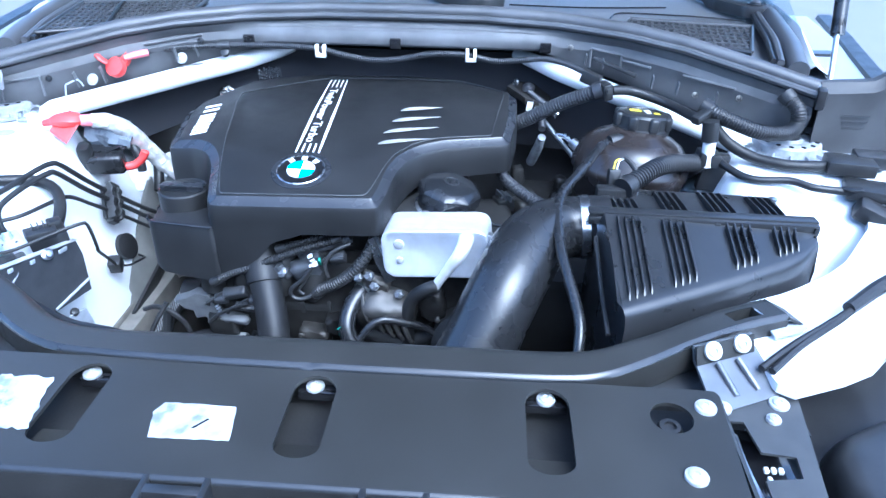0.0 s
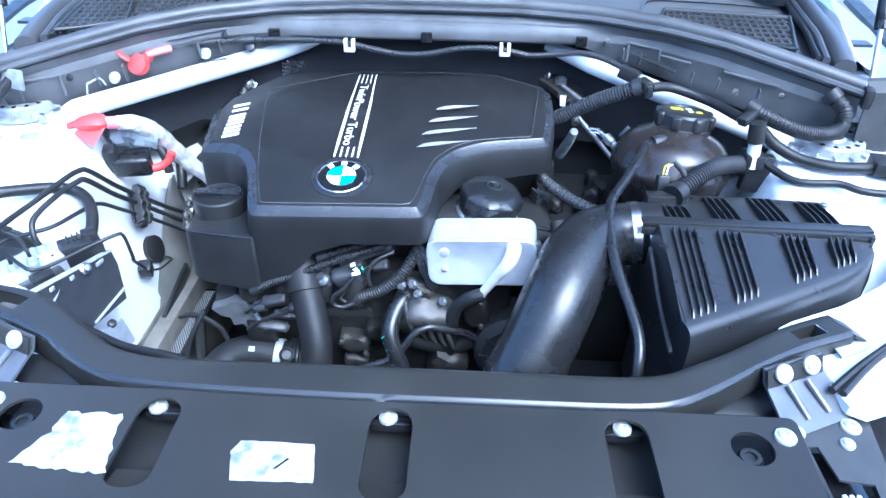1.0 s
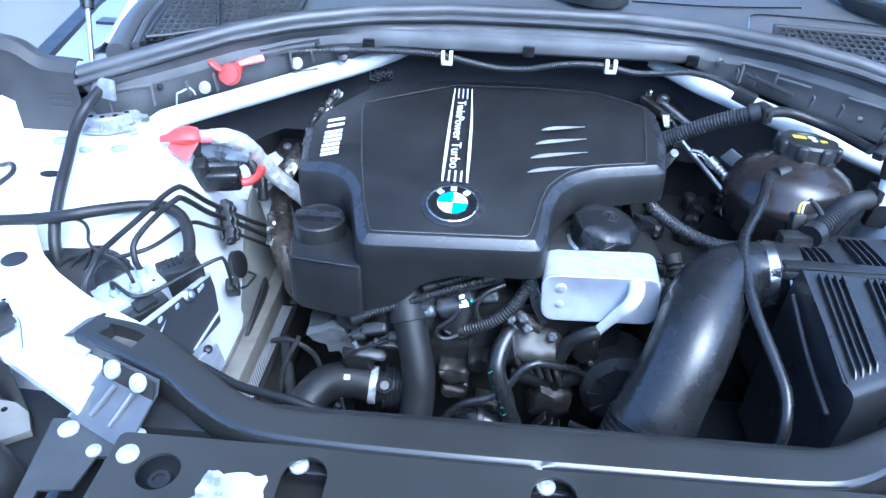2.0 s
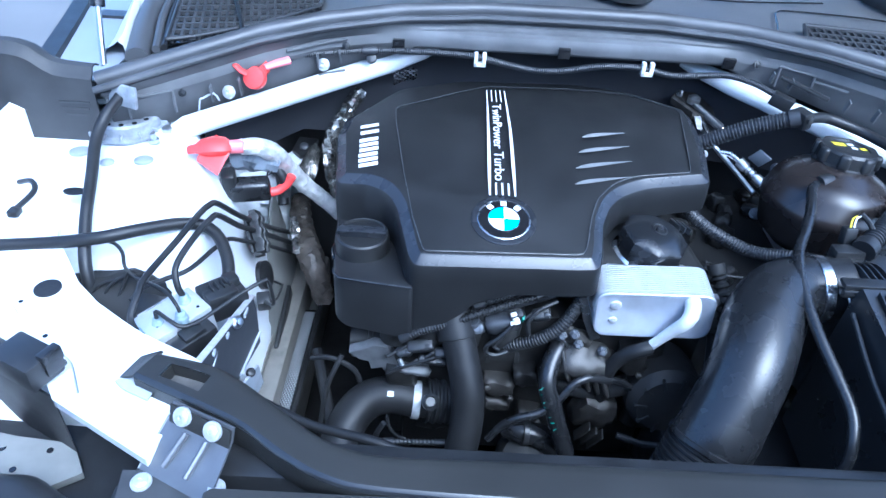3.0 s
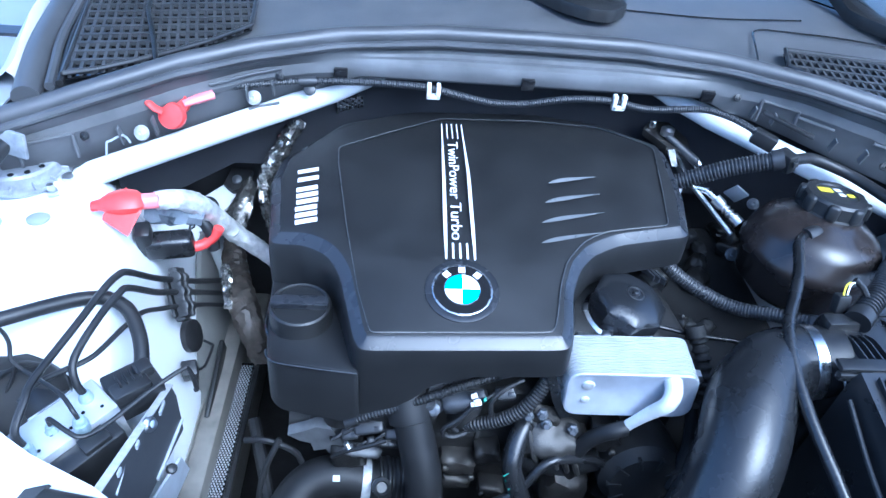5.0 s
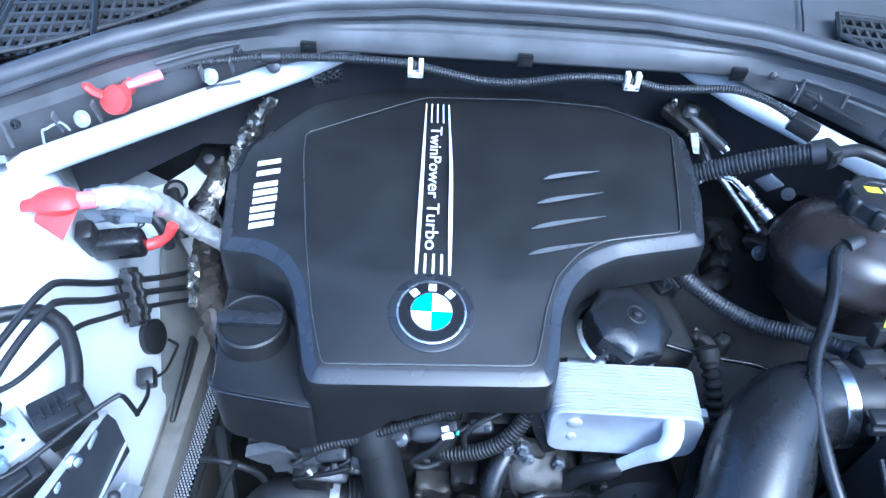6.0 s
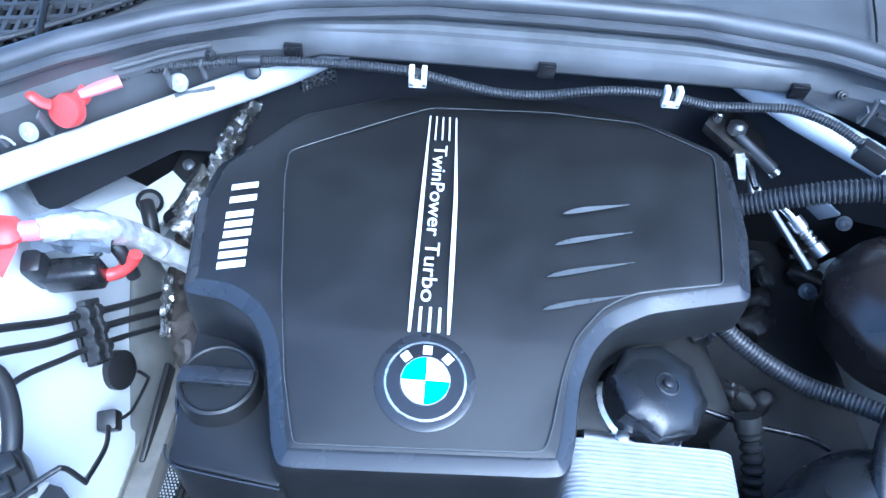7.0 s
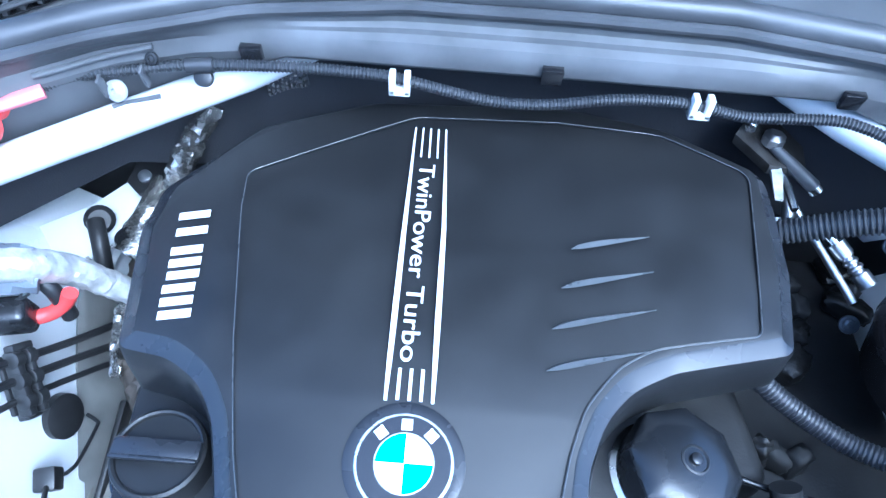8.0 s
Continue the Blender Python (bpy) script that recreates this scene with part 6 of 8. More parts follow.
pipe("thin black brake pipe to the rail", [fb, (fb[0] - 0.003, fb[1] + 0.001, 0.864), (-0.548, 0.195, 0.868), (-0.575, 0.215, 0.862), (-0.605, 0.235, 0.855), (-0.618, 0.240, 0.868), (-0.626, 0.258, 0.875), (-0.642, 0.275, 0.877), (-0.660, 0.281, 0.876), (-0.689, 0.276, 0.874), (-0.71, 0.27, 0.872)], 0.0025)
pipe("thin black brake pipe down to the wheel arch", [fc_, (fc_[0], fc_[1], 0.850), (-0.552, 0.172, 0.853), (-0.535, 0.163, 0.848), (-0.520, 0.160, 0.843), (-0.502, 0.178, 0.840), (-0.470, 0.220, 0.843), (-0.442, 0.250, 0.846), (-0.435, 0.257, 0.840), (-0.433, 0.262, 0.800), (-0.438, 0.270, 0.786), (-0.458, 0.325, 0.733), (-0.480, 0.366, 0.700)], 0.0027)
g = thing("pipe_clip", (-0.508, 0.430, 0.76), "black plastic clip holding three brake pipes", "clip")
along = Vector((0.17, 0.70, -0.69)).normalized()
across = Vector((0.34, -0.62, -0.71))
across = (across - along * across.dot(along)).normalized()
cm_ = Matrix((across, along, across.cross(along))).transposed().to_4x4()
cm_.translation = (-0.502, 0.438, 0.787)
for name, centre, size, bev in (("spine", (0.004, -0.006, 0.004), (0.066, 0.010, 0.016), 0.003), ("rear_spine", (0.004, 0.010, 0.002), (0.066, 0.008, 0.020), 0.003), ("bridge", (0.004, 0.002, -0.010), (0.060, 0.024, 0.006), 0.002), ("tab", (-0.031, 0.004, 0.004), (0.008, 0.026, 0.012), 0.002), ("foot", (0.036, 0.004, -0.004), (0.010, 0.018, 0.014), 0.002)):
    bm = box(bmesh.new(), centre, size, bevel=bev)
    bmesh.ops.transform(bm, matrix=cm_, verts=bm.verts[:])
    part(name, bm, BLACK, g)
for k in range(3):
    for dy in (-0.006, 0.010):
        bm = lathe(bmesh.new(), [(0.0062, -0.006), (0.0085, -0.005), (0.0085, 0.005), (0.0062, 0.006)], Matrix.Translation((-0.020 + 0.021 * k, dy, 0.006)) @ pose(0, 0, 0, 90, 0, 0), 16)
        bmesh.ops.transform(bm, matrix=cm_, verts=bm.verts[:])
        part("jaw", bm, BLACK, g)
g = thing("wall_grommet", (-0.505, 0.462, 0.68), "black rubber grommet in the wing wall", "grommet", "wall grommets")
part("disc", lathe(bmesh.new(), [(0.025, -0.012), (0.025, 0.004), (0.021, 0.006), (0, 0.007)], axis_pose((-0.5000, 0.446, 0.688), (1, -0.1, 0.30)), 24), RUBBER, g)
g = thing("hose_bracket", (-0.478, 0.355, 0.70), "small black clip with a wire loop on the wing wall", "clip")
part("body", box(bmesh.new(), (-0.484, 0.374, 0.694), (0.022, 0.024, 0.026), (20, 0, 15), bevel=0.003), BLACK, g)
part("loop", tube(bmesh.new(), [(-0.478, 0.380, 0.688), (-0.470, 0.395, 0.680), (-0.472, 0.445, 0.664), (-0.476, 0.455, 0.660), (-0.490, 0.462, 0.660)], 0.0022, 8), BLACK, g)
g = thing("edge_guard", (-0.478, 0.45, 0.61), "black rubber edge strip on the chassis rail", "edge strip")
part("strip", box(bmesh.new(), (-0.4755, 0.440, 0.590), (0.008, 0.135, 0.028), (13, 0, 0), bevel=0.003), RUBBER, g)
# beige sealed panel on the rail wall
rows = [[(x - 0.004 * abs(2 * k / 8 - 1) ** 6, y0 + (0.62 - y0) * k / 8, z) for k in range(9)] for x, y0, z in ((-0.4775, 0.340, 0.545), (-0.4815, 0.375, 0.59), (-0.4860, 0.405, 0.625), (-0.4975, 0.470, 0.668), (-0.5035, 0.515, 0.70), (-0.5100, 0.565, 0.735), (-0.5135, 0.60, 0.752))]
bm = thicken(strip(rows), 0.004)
part("trim_rail_liner", bm, LINER, None, "grey-beige sealed panel on the rail wall", "panel", kind="structure")

# grey heat plate with a bright folded top edge
hp = thing("side_plate", (-0.466, 0.17, 0.74), "dark grey steel plate with bright folded edge", "plate")
TL, TR, BR, BL = Vector((-0.476, 0.082, 0.858)), Vector((-0.458, 0.252, 0.814)), Vector((-0.459, 0.256, 0.722)), Vector((-0.474, 0.092, 0.748))
part("sheet", plate(bmesh.new(), [TL, TR, TR.lerp(BR, 0.3) + Vector((0, 0.006, 0)), BR, BL], (-0.003, 0, 0), 0.001), GREY_STEEL, hp)
bm = plate(bmesh.new(), [TL + Vector((0.003, 0, 0.002)), TR + Vector((0.003, 0, 0.002)), TR + Vector((-0.005, 0, 0.003)), TL + Vector((-0.006, 0, 0.003))], (0, 0, 0.002), 0.001)
part("folded_edge", bm, WASHER, hp, "bright folded edge")
for t, w in ((0.22, 0.010), (0.45, 0.010), (0.80, 0.022)):
    q = TL.lerp(TR, t)
    part("tab", box(bmesh.new(), (q.x + 0.003, q.y, q.z - 0.005), (0.003, w, 0.006), (-14, 0, 5), bevel=0.001), PALE_STEEL, hp)
q = TL.lerp(TR, 0.62)
part("clip", lathe(bmesh.new(), [(0.009, 0), (0.009, 0.003), (0.005, 0.005), (0.005, 0.009), (0, 0.010)], axis_pose((q.x + 0.002, q.y, q.z - 0.002), (0.9, -0.3, 0.5)), 14), STEEL, hp)
a = TL.lerp(BL, 0.34) + Vector((0.0015, 0.022, 0))
b = TL.lerp(BL, 0.12) + Vector((0.0035, 0.060, -0.004))
part("stripe", tube(bmesh.new(), [a, a.lerp(b, 0.5) + Vector((0, 0.004, -0.004)), b], 0.0022, 8), PALE_STEEL, hp, "bright edge of a folded strap")
a, b = BL.lerp(BR, 0.50) + Vector((0.001, 0, 0.004)), BR + Vector((0.001, 0, 0.020))
part("lower_edge", tube(bmesh.new(), [a, b], 0.0022, 8), PALE_STEEL, hp)
part("mount", lathe(bmesh.new(), [(0.006, -0.004), (0.007, 0.0), (0.006, 0.004), (0.004, 0.005), (0, 0.005)], axis_pose((-0.462, 0.205, 0.712), (0.5, -0.2, 0.9)), 20), BLACK, hp, "black rubber mount")
part("foot", plate(bmesh.new(), [(-0.470, 0.150, 0.722), (-0.456, 0.225, 0.706), (-0.462, 0.250, 0.640), (-0.474, 0.165, 0.640)], (-0.004, 0, 0), 0.001), PALE_STEEL, hp, "pale painted foot")
g = thing("unit_connector", (-0.492, 0.245, 0.80), "black multi-pin connector by the brake block", "connector")
for dx, dy, dz, sx, sy, szz in ((0, 0, 0, 0.056, 0.050, 0.034), (0.004, -0.014, 0.018, 0.042, 0.024, 0.016), (0.010, 0.012, 0.020, 0.020, 0.020, 0.020)):
    part("shell", box(bmesh.new(), (-0.496 + dx, 0.242 + dy, 0.820 + dz), (sx, sy, szz), (0, 0, 40), bevel=0.003), BLACK, g)
for k in range(4):
    part("rib", box(bmesh.new(), (-0.505 + 0.006 * k, 0.230 + 0.005 * k, 0.846), (0.002, 0.018, 0.010), (0, 0, 40), bevel=0.0005, segs=1), BLACK, g)
hose("thick black loom looping to the brake unit", [(-0.86, 0.25, 0.875), (-0.78, 0.262, 0.876), (-0.721, 0.270, 0.878), (-0.66, 0.273, 0.888), (-0.630, 0.288, 0.888), (-0.605, 0.308, 0.883), (-0.575, 0.330, 0.876), (-0.548, 0.341, 0.868), (-0.527, 0.336, 0.858), (-0.512, 0.318, 0.848), (-0.499, 0.29, 0.838), (-0.492, 0.255, 0.822)], 0.0090, RUBBER)
hose("black ribbed loom hanging from the cowl", [(-0.692, 0.488, 0.990), (-0.712, 0.466, 0.966), (-0.716, 0.43, 0.946), (-0.702, 0.37, 0.925), (-0.690, 0.30, 0.890), (-0.678, 0.250, 0.850), (-0.668, 0.230, 0.790)], 0.0085, RUBBER)
g = thing("foam_pad", (-0.690, 0.485, 0.99), "pale grey foam pad where the loom leaves the cowl", "pad")
part("pad", box(bmesh.new(), (-0.688, 0.4865, 0.992), (0.052, 0.007, 0.034), (-10, 0, -22), bevel=0.003), MOUNT, g)

# well behind the brake unit stays dark: rubber drain sleeve
g = thing("drain_sleeve", (-0.645, 0.23, 0.78), "dark rubber sleeve in the wing opening", "sleeve")
part("sleeve", casting((-0.642, 0.205, 0.786), (0.160, 0.165, 0.060), 31, (27, 0, 0), 0.10), MATT_DARK, g, smooth=60)
for dx in (-0.015, 0.0, 0.018):
    part("wire", tube(bmesh.new(), [(-0.66 + dx, 0.21, 0.80), (-0.645 + dx, 0.235, 0.835), (-0.615, 0.245, 0.852 + dx * 0.3), (-0.598, 0.25, 0.85)], 0.0022, 8), RUBBER, g)

# jump-start terminal, its cover and fuse box
jt = thing("jump_terminal", (-0.54, 0.46, 0.92), "red plastic jump-start terminal cover on the tower", "terminal cover")
bm = bmesh.new()
tube(bm, [(-0.588, 0.443, 0.930), (-0.577, 0.445, 0.932), (-0.567, 0.447, 0.934), (-0.550, 0.449, 0.936), (-0.534, 0.452, 0.935), (-0.526, 0.455, 0.933)], [0.009, 0.0105, 0.017, 0.021, 0.019, 0.010], 9, flat=0.62)
part("cover", bm, RED, jt, "bright red soft plastic cover")
part("flap", plate(bmesh.new(), [(-0.572, 0.428, 0.921), (-0.540, 0.416, 0.905), (-0.526, 0.438, 0.928), (-0.548, 0.460, 0.944)], (0, 0.004, 0.006), 0.002), RED, jt)
part("collar", tube(bmesh.new(), [(-0.528, 0.454, 0.933), (-0.510, 0.460, 0.932)], 0.0105, 12), PINK, jt)
fb_ = thing("fuse_holder", (-0.51, 0.48, 0.84), "black fuse holder with red cable by the tower", "fuse holder")
part("body", box(bmesh.new(), (-0.512, 0.470, 0.848), (0.066, 0.030, 0.040), (15, 0, 12), bevel=0.009, segs=3), BLACK_GLOSS, fb_)
part("end_cap", box(bmesh.new(), (-0.540, 0.462, 0.862), (0.022, 0.028, 0.052), (15, 0, 12), bevel=0.006), BLACK, fb_)
part("clear_sleeve", crumple(tube(bmesh.new(), [(-0.540, 0.482, 0.902), (-0.508, 0.490, 0.900), (-0.468, 0.500, 0.884)], [0.018, 0.024, 0.018], 12, 0.010), 0.0036, 9), CLEAR_GREY, fb_, smooth=20)
part("red_cable", tube(bmesh.new(), [(-0.485, 0.478, 0.838), (-0.470, 0.486, 0.838), (-0.455, 0.492, 0.850), (-0.448, 0.494, 0.862)], 0.0075, 12), RED, fb_)
part("wire_loop", tube(bmesh.new(), [(-0.490, 0.478, 0.868), (-0.478, 0.482, 0.872), (-0.476, 0.488, 0.888), (-0.484, 0.478, 0.872)], 0.0014, 6), BLACK, fb_)
foil("battery cable wrapped in silver foil", [(-0.512, 0.459, 0.932), (-0.494, 0.472, 0.926), (-0.474, 0.492, 0.904), (-0.462, 0.523, 0.860), (-0.438, 0.537, 0.818), (-0.412, 0.543, 0.790), (-0.385, 0.55, 0.755), (-0.35, 0.56, 0.72)], [0.0125, 0.015, 0.016, 0.015, 0.014, 0.013, 0.012, 0.012], "foil_cable", "cable", 4, FOIL_LIT)
hose("black rubber elbow beside the foil cable", [(-0.482, 0.500, 0.872), (-0.470, 0.498, 0.868), (-0.462, 0.494, 0.852), (-0.460, 0.492, 0.825)], 0.008, RUBBER)

# foil-wrapped exhaust pipe down the side of the engine
foil("crumpled foil heat wrap beside the engine", [(-0.360, 0.722, 0.912), (-0.376, 0.708, 0.894), (-0.394, 0.698, 0.864), (-0.412, 0.690, 0.832), (-0.418, 0.688, 0.78), (-0.405, 0.685, 0.70), (-0.37, 0.68, 0.58)], [0.012, 0.0140, 0.0150, 0.0155, 0.015, 0.014, 0.014], "heat_wrap", "heat wrap", 6)
foil("long crumpled bronze-grey foil sleeve beside the wing wall", [(-0.478, 0.665, 0.700), (-0.468, 0.610, 0.690), (-0.450, 0.548, 0.690), (-0.432, 0.505, 0.690), (-0.416, 0.475, 0.670), (-0.404, 0.465, 0.62)], [0.017, 0.020, 0.023, 0.023, 0.021, 0.018], "heat_wrap", "heat wrap", 12, FOIL_DARK)
foil("strip of crumpled silver foil beside the bronze sleeve", [(-0.474, 0.575, 0.716), (-0.466, 0.548, 0.713), (-0.459, 0.518, 0.712), (-0.452, 0.490, 0.708)], [0.006, 0.008, 0.008, 0.006], "foil_strip", "foil", 17)
hs = thing("heat_shield", (-0.455, 0.64, 0.74), "crumpled silver foil heat shield with a dark hole", "heat shield")
rows = []
for i in range(13):
    u = i / 12
    left, right = Vector((-0.498, 0.634, 0.755)).lerp(Vector((-0.466, 0.722, 0.782)), u), Vector((-0.446, 0.606, 0.752)).lerp(Vector((-0.440, 0.715, 0.782)), u)
    rows.append([left.lerp(right, v) + Vector((0, 0, 0.014 * math.sin(math.pi * v) - 0.02 * max(0.0, 0.2 - v))) for v in (k / 9 for k in range(10))])
part("sheet", crumple(thicken(strip(rows), 0.0012), 0.0020, 9), FOIL, hs, smooth=25)
part("hole", lathe(bmesh.new(), [(0.0075, -0.004), (0.0075, 0.0006), (0, 0.0006)], pose(-0.476, 0.640, 0.7685, 10, -12, 0) @ Matrix.Diagonal((1.7, 1.7, 3.0, 1)), 14), BADGE_BLACK, hs)
sm = thing("shield_mount", (-0.466, 0.712, 0.76), "dark bracket with a bolt by the firewall", "mount")
part("block", plate(bmesh.new(), [(-0.500, 0.722, 0.776), (-0.482, 0.706, 0.774), (-0.462, 0.712, 0.778), (-0.452, 0.745, 0.792), (-0.490, 0.752, 0.790)], (0, 0.004, -0.012), 0.003), RUBBER, sm)
part("bolt", lathe(bmesh.new(), [(0.0085, 0), (0.0085, 0.004), (0.005, 0.006), (0, 0.006)], axis_pose((-0.477, 0.728, 0.7815), (0, -0.4, 1)), 14), BRACKET, sm)
g = thing("mesh_sleeve", (-0.30, 0.78, 0.90), "silver woven heat sleeve behind the cover", "heat sleeve")
bm = tube(bmesh.new(), [(-0.305, 0.745, 0.932), (-0.285, 0.752, 0.938), (-0.262, 0.757, 0.940)], 0.014, 18)
part("sleeve", bm, GREY_STEEL, g)
bm = bmesh.new()
for i in range(9):
    q = Vector((-0.305, 0.745, 0.932)).lerp(Vector((-0.262, 0.757, 0.940)), (i + 0.5) / 9) + Vector((0, 0, 0.003 * math.sin(math.pi * i / 8)))
    for j in range(12):
        a = 2 * math.pi * (j + 0.5 * (i % 2)) / 12
        box(bm, (q.x - 0.0025 * math.sin(a), q.y + 0.0142 * math.sin(a), q.z + 0.0142 * math.cos(a)), (0.0028, 0.0036, 0.0036), bevel=0)
part("weave", bm, ALU_BRIGHT, g, "bright woven strands", kind="stuff")
for p, r in (((-0.515, 0.664, 0.768), 0.018),):
    g = thing("wall_grommet", p, "black rubber grommet in the wing wall", "grommet", "wall grommets")
    part("disc", lathe(bmesh.new(), [(r, 0), (r, 0.005), (r * 0.7, 0.010), (0, 0.010)], axis_pose(p, (0.4, -0.6, 0.6)), 18), RUBBER, g)
hose("black rubber breather from the wing wall", [(-0.515, 0.655, 0.775), (-0.503, 0.63, 0.765), (-0.495, 0.60, 0.73)], 0.010, RUBBER)
bm = plate(bmesh.new(), [(-0.594, 0.65, 0.757), (-0.538, 0.689, 0.762), (-0.501, 0.727, 0.771), (-0.477, 0.722, 0.765), (-0.476, 0.696, 0.755), (-0.498, 0.644, 0.739), (-0.501, 0.616, 0.729), (-0.552, 0.614, 0.736)], (0.002, -0.006, -0.012), 0.002)
part("gusset", bm, WHITE_DUSTY, None, "white painted corner gusset by the firewall", "gusset")
# dark insulation behind the brace
bm = thicken(strip([[(-0.62, 0.60, 0.935), (-0.62, 0.60, 0.80)], [(-0.45, 0.715, 0.965), (-0.47, 0.70, 0.84)], [(-0.20, 0.765, 0.99), (-0.20, 0.765, 0.80)], [(0.20, 0.765, 0.99), (0.20, 0.765, 0.80)], [(0.50, 0.70, 0.965), (0.50, 0.70, 0.80)], [(0.66, 0.585, 0.93), (0.66, 0.585, 0.80)]]), 0.006)
part("trim_bulkhead", bm, material("bulkhead_felt", (0.021, 0.0225, 0.028), 0.75, scale=30, bump=0.3, fine=600), None, "dark insulated bulkhead behind the strut braces", "bulkhead", kind="structure")

# perforated heat strip beside the engine
ps = thing("perforated_shield", (-0.435, 0.36, 0.53), "perforated steel heat strip beside the engine", "heat shield")
part("backing", plate(bmesh.new(), [(-0.460, 0.20, 0.548), (-0.430, 0.20, 0.548), (-0.430, 0.52, 0.538), (-0.456, 0.52, 0.538)], (0, 0, 0.002)), BADGE_BLACK, ps)
bm = bmesh.new()
k = 0
y = 0.205
while y < 0.515:
    for j in range(5):
        x = -0.4565 + 0.0047 * j + (0.00235 if k % 2 else 0.0)
        zz = 0.5505 - 0.031 * (y - 0.20)
        v = [bm.verts.new((x + 0.0017 * math.cos(a), y + 0.0017 * math.sin(a), zz)) for a in (math.pi / 3 * i for i in range(6))]
        bm.faces.new(v)
        w = [bm.verts.new((x + 0.0017 * math.cos(a), y + 0.0017 * math.sin(a), zz - 0.001)) for a in (math.pi / 3 * i for i in range(6))]
        for i in range(6):
            bm.faces.new((v[i], w[i], w[(i + 1) % 6], v[(i + 1) % 6]))
    y += 0.0041
    k += 1
part("bright_mesh", bm, WASHER, ps, "bright perforated mesh", kind="stuff")
part("rim", tube(bmesh.new(), [(-0.427, 0.18, 0.552), (-0.427, 0.53, 0.54)], 0.005, 8), BLACK, ps)

# red cap and fixings on the cowl face
rc = thing("jump_point_cap", (-0.515, 0.575, 0.98), "red plastic cap with pink tab on the cowl", "terminal cap")
mm = axis_pose((-0.513, 0.574, 0.992), (-0.12, -0.86, 0.50)) @ Matrix.Scale(0.80, 4)
part("lid", lathe(bmesh.new(), [(0.0225, -0.010), (0.0228, 0.002), (0.021, 0.005), (0.014, 0.006), (0, 0.0065)], mm, 32), RED, rc)
part("back", lathe(bmesh.new(), [(0.017, -0.016), (0.019, 0.0), (0, 0.0)], mm @ Matrix.Translation((0.006, 0.022, -0.006)), 24), RED, rc)
part("ear", tube(bmesh.new(), [(-0.541, 0.570, 1.014), (-0.537, 0.568, 1.013), (-0.531, 0.568, 1.006), (-0.524, 0.571, 1.000)], [0.004, 0.006, 0.006, 0.006], 10, flat=0.5), RED, rc)
part("tab", tube(bmesh.new(), [(-0.497, 0.584, 1.006), (-0.480, 0.595, 1.009), (-0.462, 0.607, 1.011)], [0.006, 0.0085, 0.0085], 12, flat=0.75), PINK, rc)


def cowl_fixing(x, dz, r, mat, label, group):
    y = cowl_y(x) - 0.004
    z = lerp_table(abs(x), [(0.3, 1.01), (0.41, 0.995), (0.55, 0.972), (0.62, 0.97)]) + dz
    bolt((x, y, z), (0.25 * x, -0.85, 0.45), washer=r, head=r * 0.6, mat=mat, label=label, group=group)


cowl_fixing(-0.412, 0.0, 0.0105, WASHER, "zinc bolt on the cowl face", "cowl bolts")
cowl_fixing(-0.552, 0.0, 0.0105, WASHER, "zinc bolt on the cowl face", "cowl bolts")
for x, dz in ((-0.375, 0.025), (-0.615, 0.01), (0.315, 0.02), (0.592, 0.012), (0.528, 0.0)):
    cowl_fixing(x, dz, 0.006, BLACK, "small dark screw on the cowl face", "cowl screws")
for x, dz, h in ((-0.42, 0.012, 0.040), (-0.385, 0.012, 0.040), (-0.575, 0.0, 0.05), (-0.535, 0.0, 0.055), (0.345, 0.010, 0.035), (0.375, 0.008, 0.035), (0.46, 0.0, 0.04), (0.50, 0.0, 0.04), (0.56, 0.0, 0.04)):
    g = thing("cowl_rib", (x, cowl_y(x), 0.96), "moulded black stiffening rib on the cowl face", "rib", "cowl ribs")
    part("rib", box(bmesh.new(), (x, cowl_y(x) - 0.005, lerp_table(abs(x), [(0.3, 1.005), (0.41, 0.992), (0.6, 0.972)]) + dz), (0.0028, 0.010, h * 0.62), (18, 0, 0), bevel=0.001), COWL, g)
for xa, xb, dz in ((-0.465, -0.372, 0.040), (-0.420, -0.378, -0.014), (0.405, 0.455, 0.022), (0.505, 0.585, 0.024)):
    g = thing("cowl_rib", (xa, cowl_y(xa), 0.96), "moulded black ledge rib on the cowl face", "rib", "cowl ribs")
    zz = lambda x: lerp_table(abs(x), [(0.3, 1.005), (0.41, 0.992), (0.6, 0.972)]) + dz
    part("rib", tube(bmesh.new(), [(xa + (xb - xa) * k / 4, cowl_y(xa + (xb - xa) * k / 4) - 0.003, zz(xa + (xb - xa) * k / 4)) for k in range(5)], 0.0028, 8), COWL, g)
for x in (-0.289, -0.010, 0.270):
    g = thing("lip_notch", (x, 0.668, 1.02), "dark clip notch in the cowl lip", "notch", "lip notches")
    part("recess", box(bmesh.new(), (x, cowl_y(x) - 0.0035, 1.025), (0.020, 0.008, 0.018), (10, 0, 0), bevel=0.001), BADGE_BLACK, g)
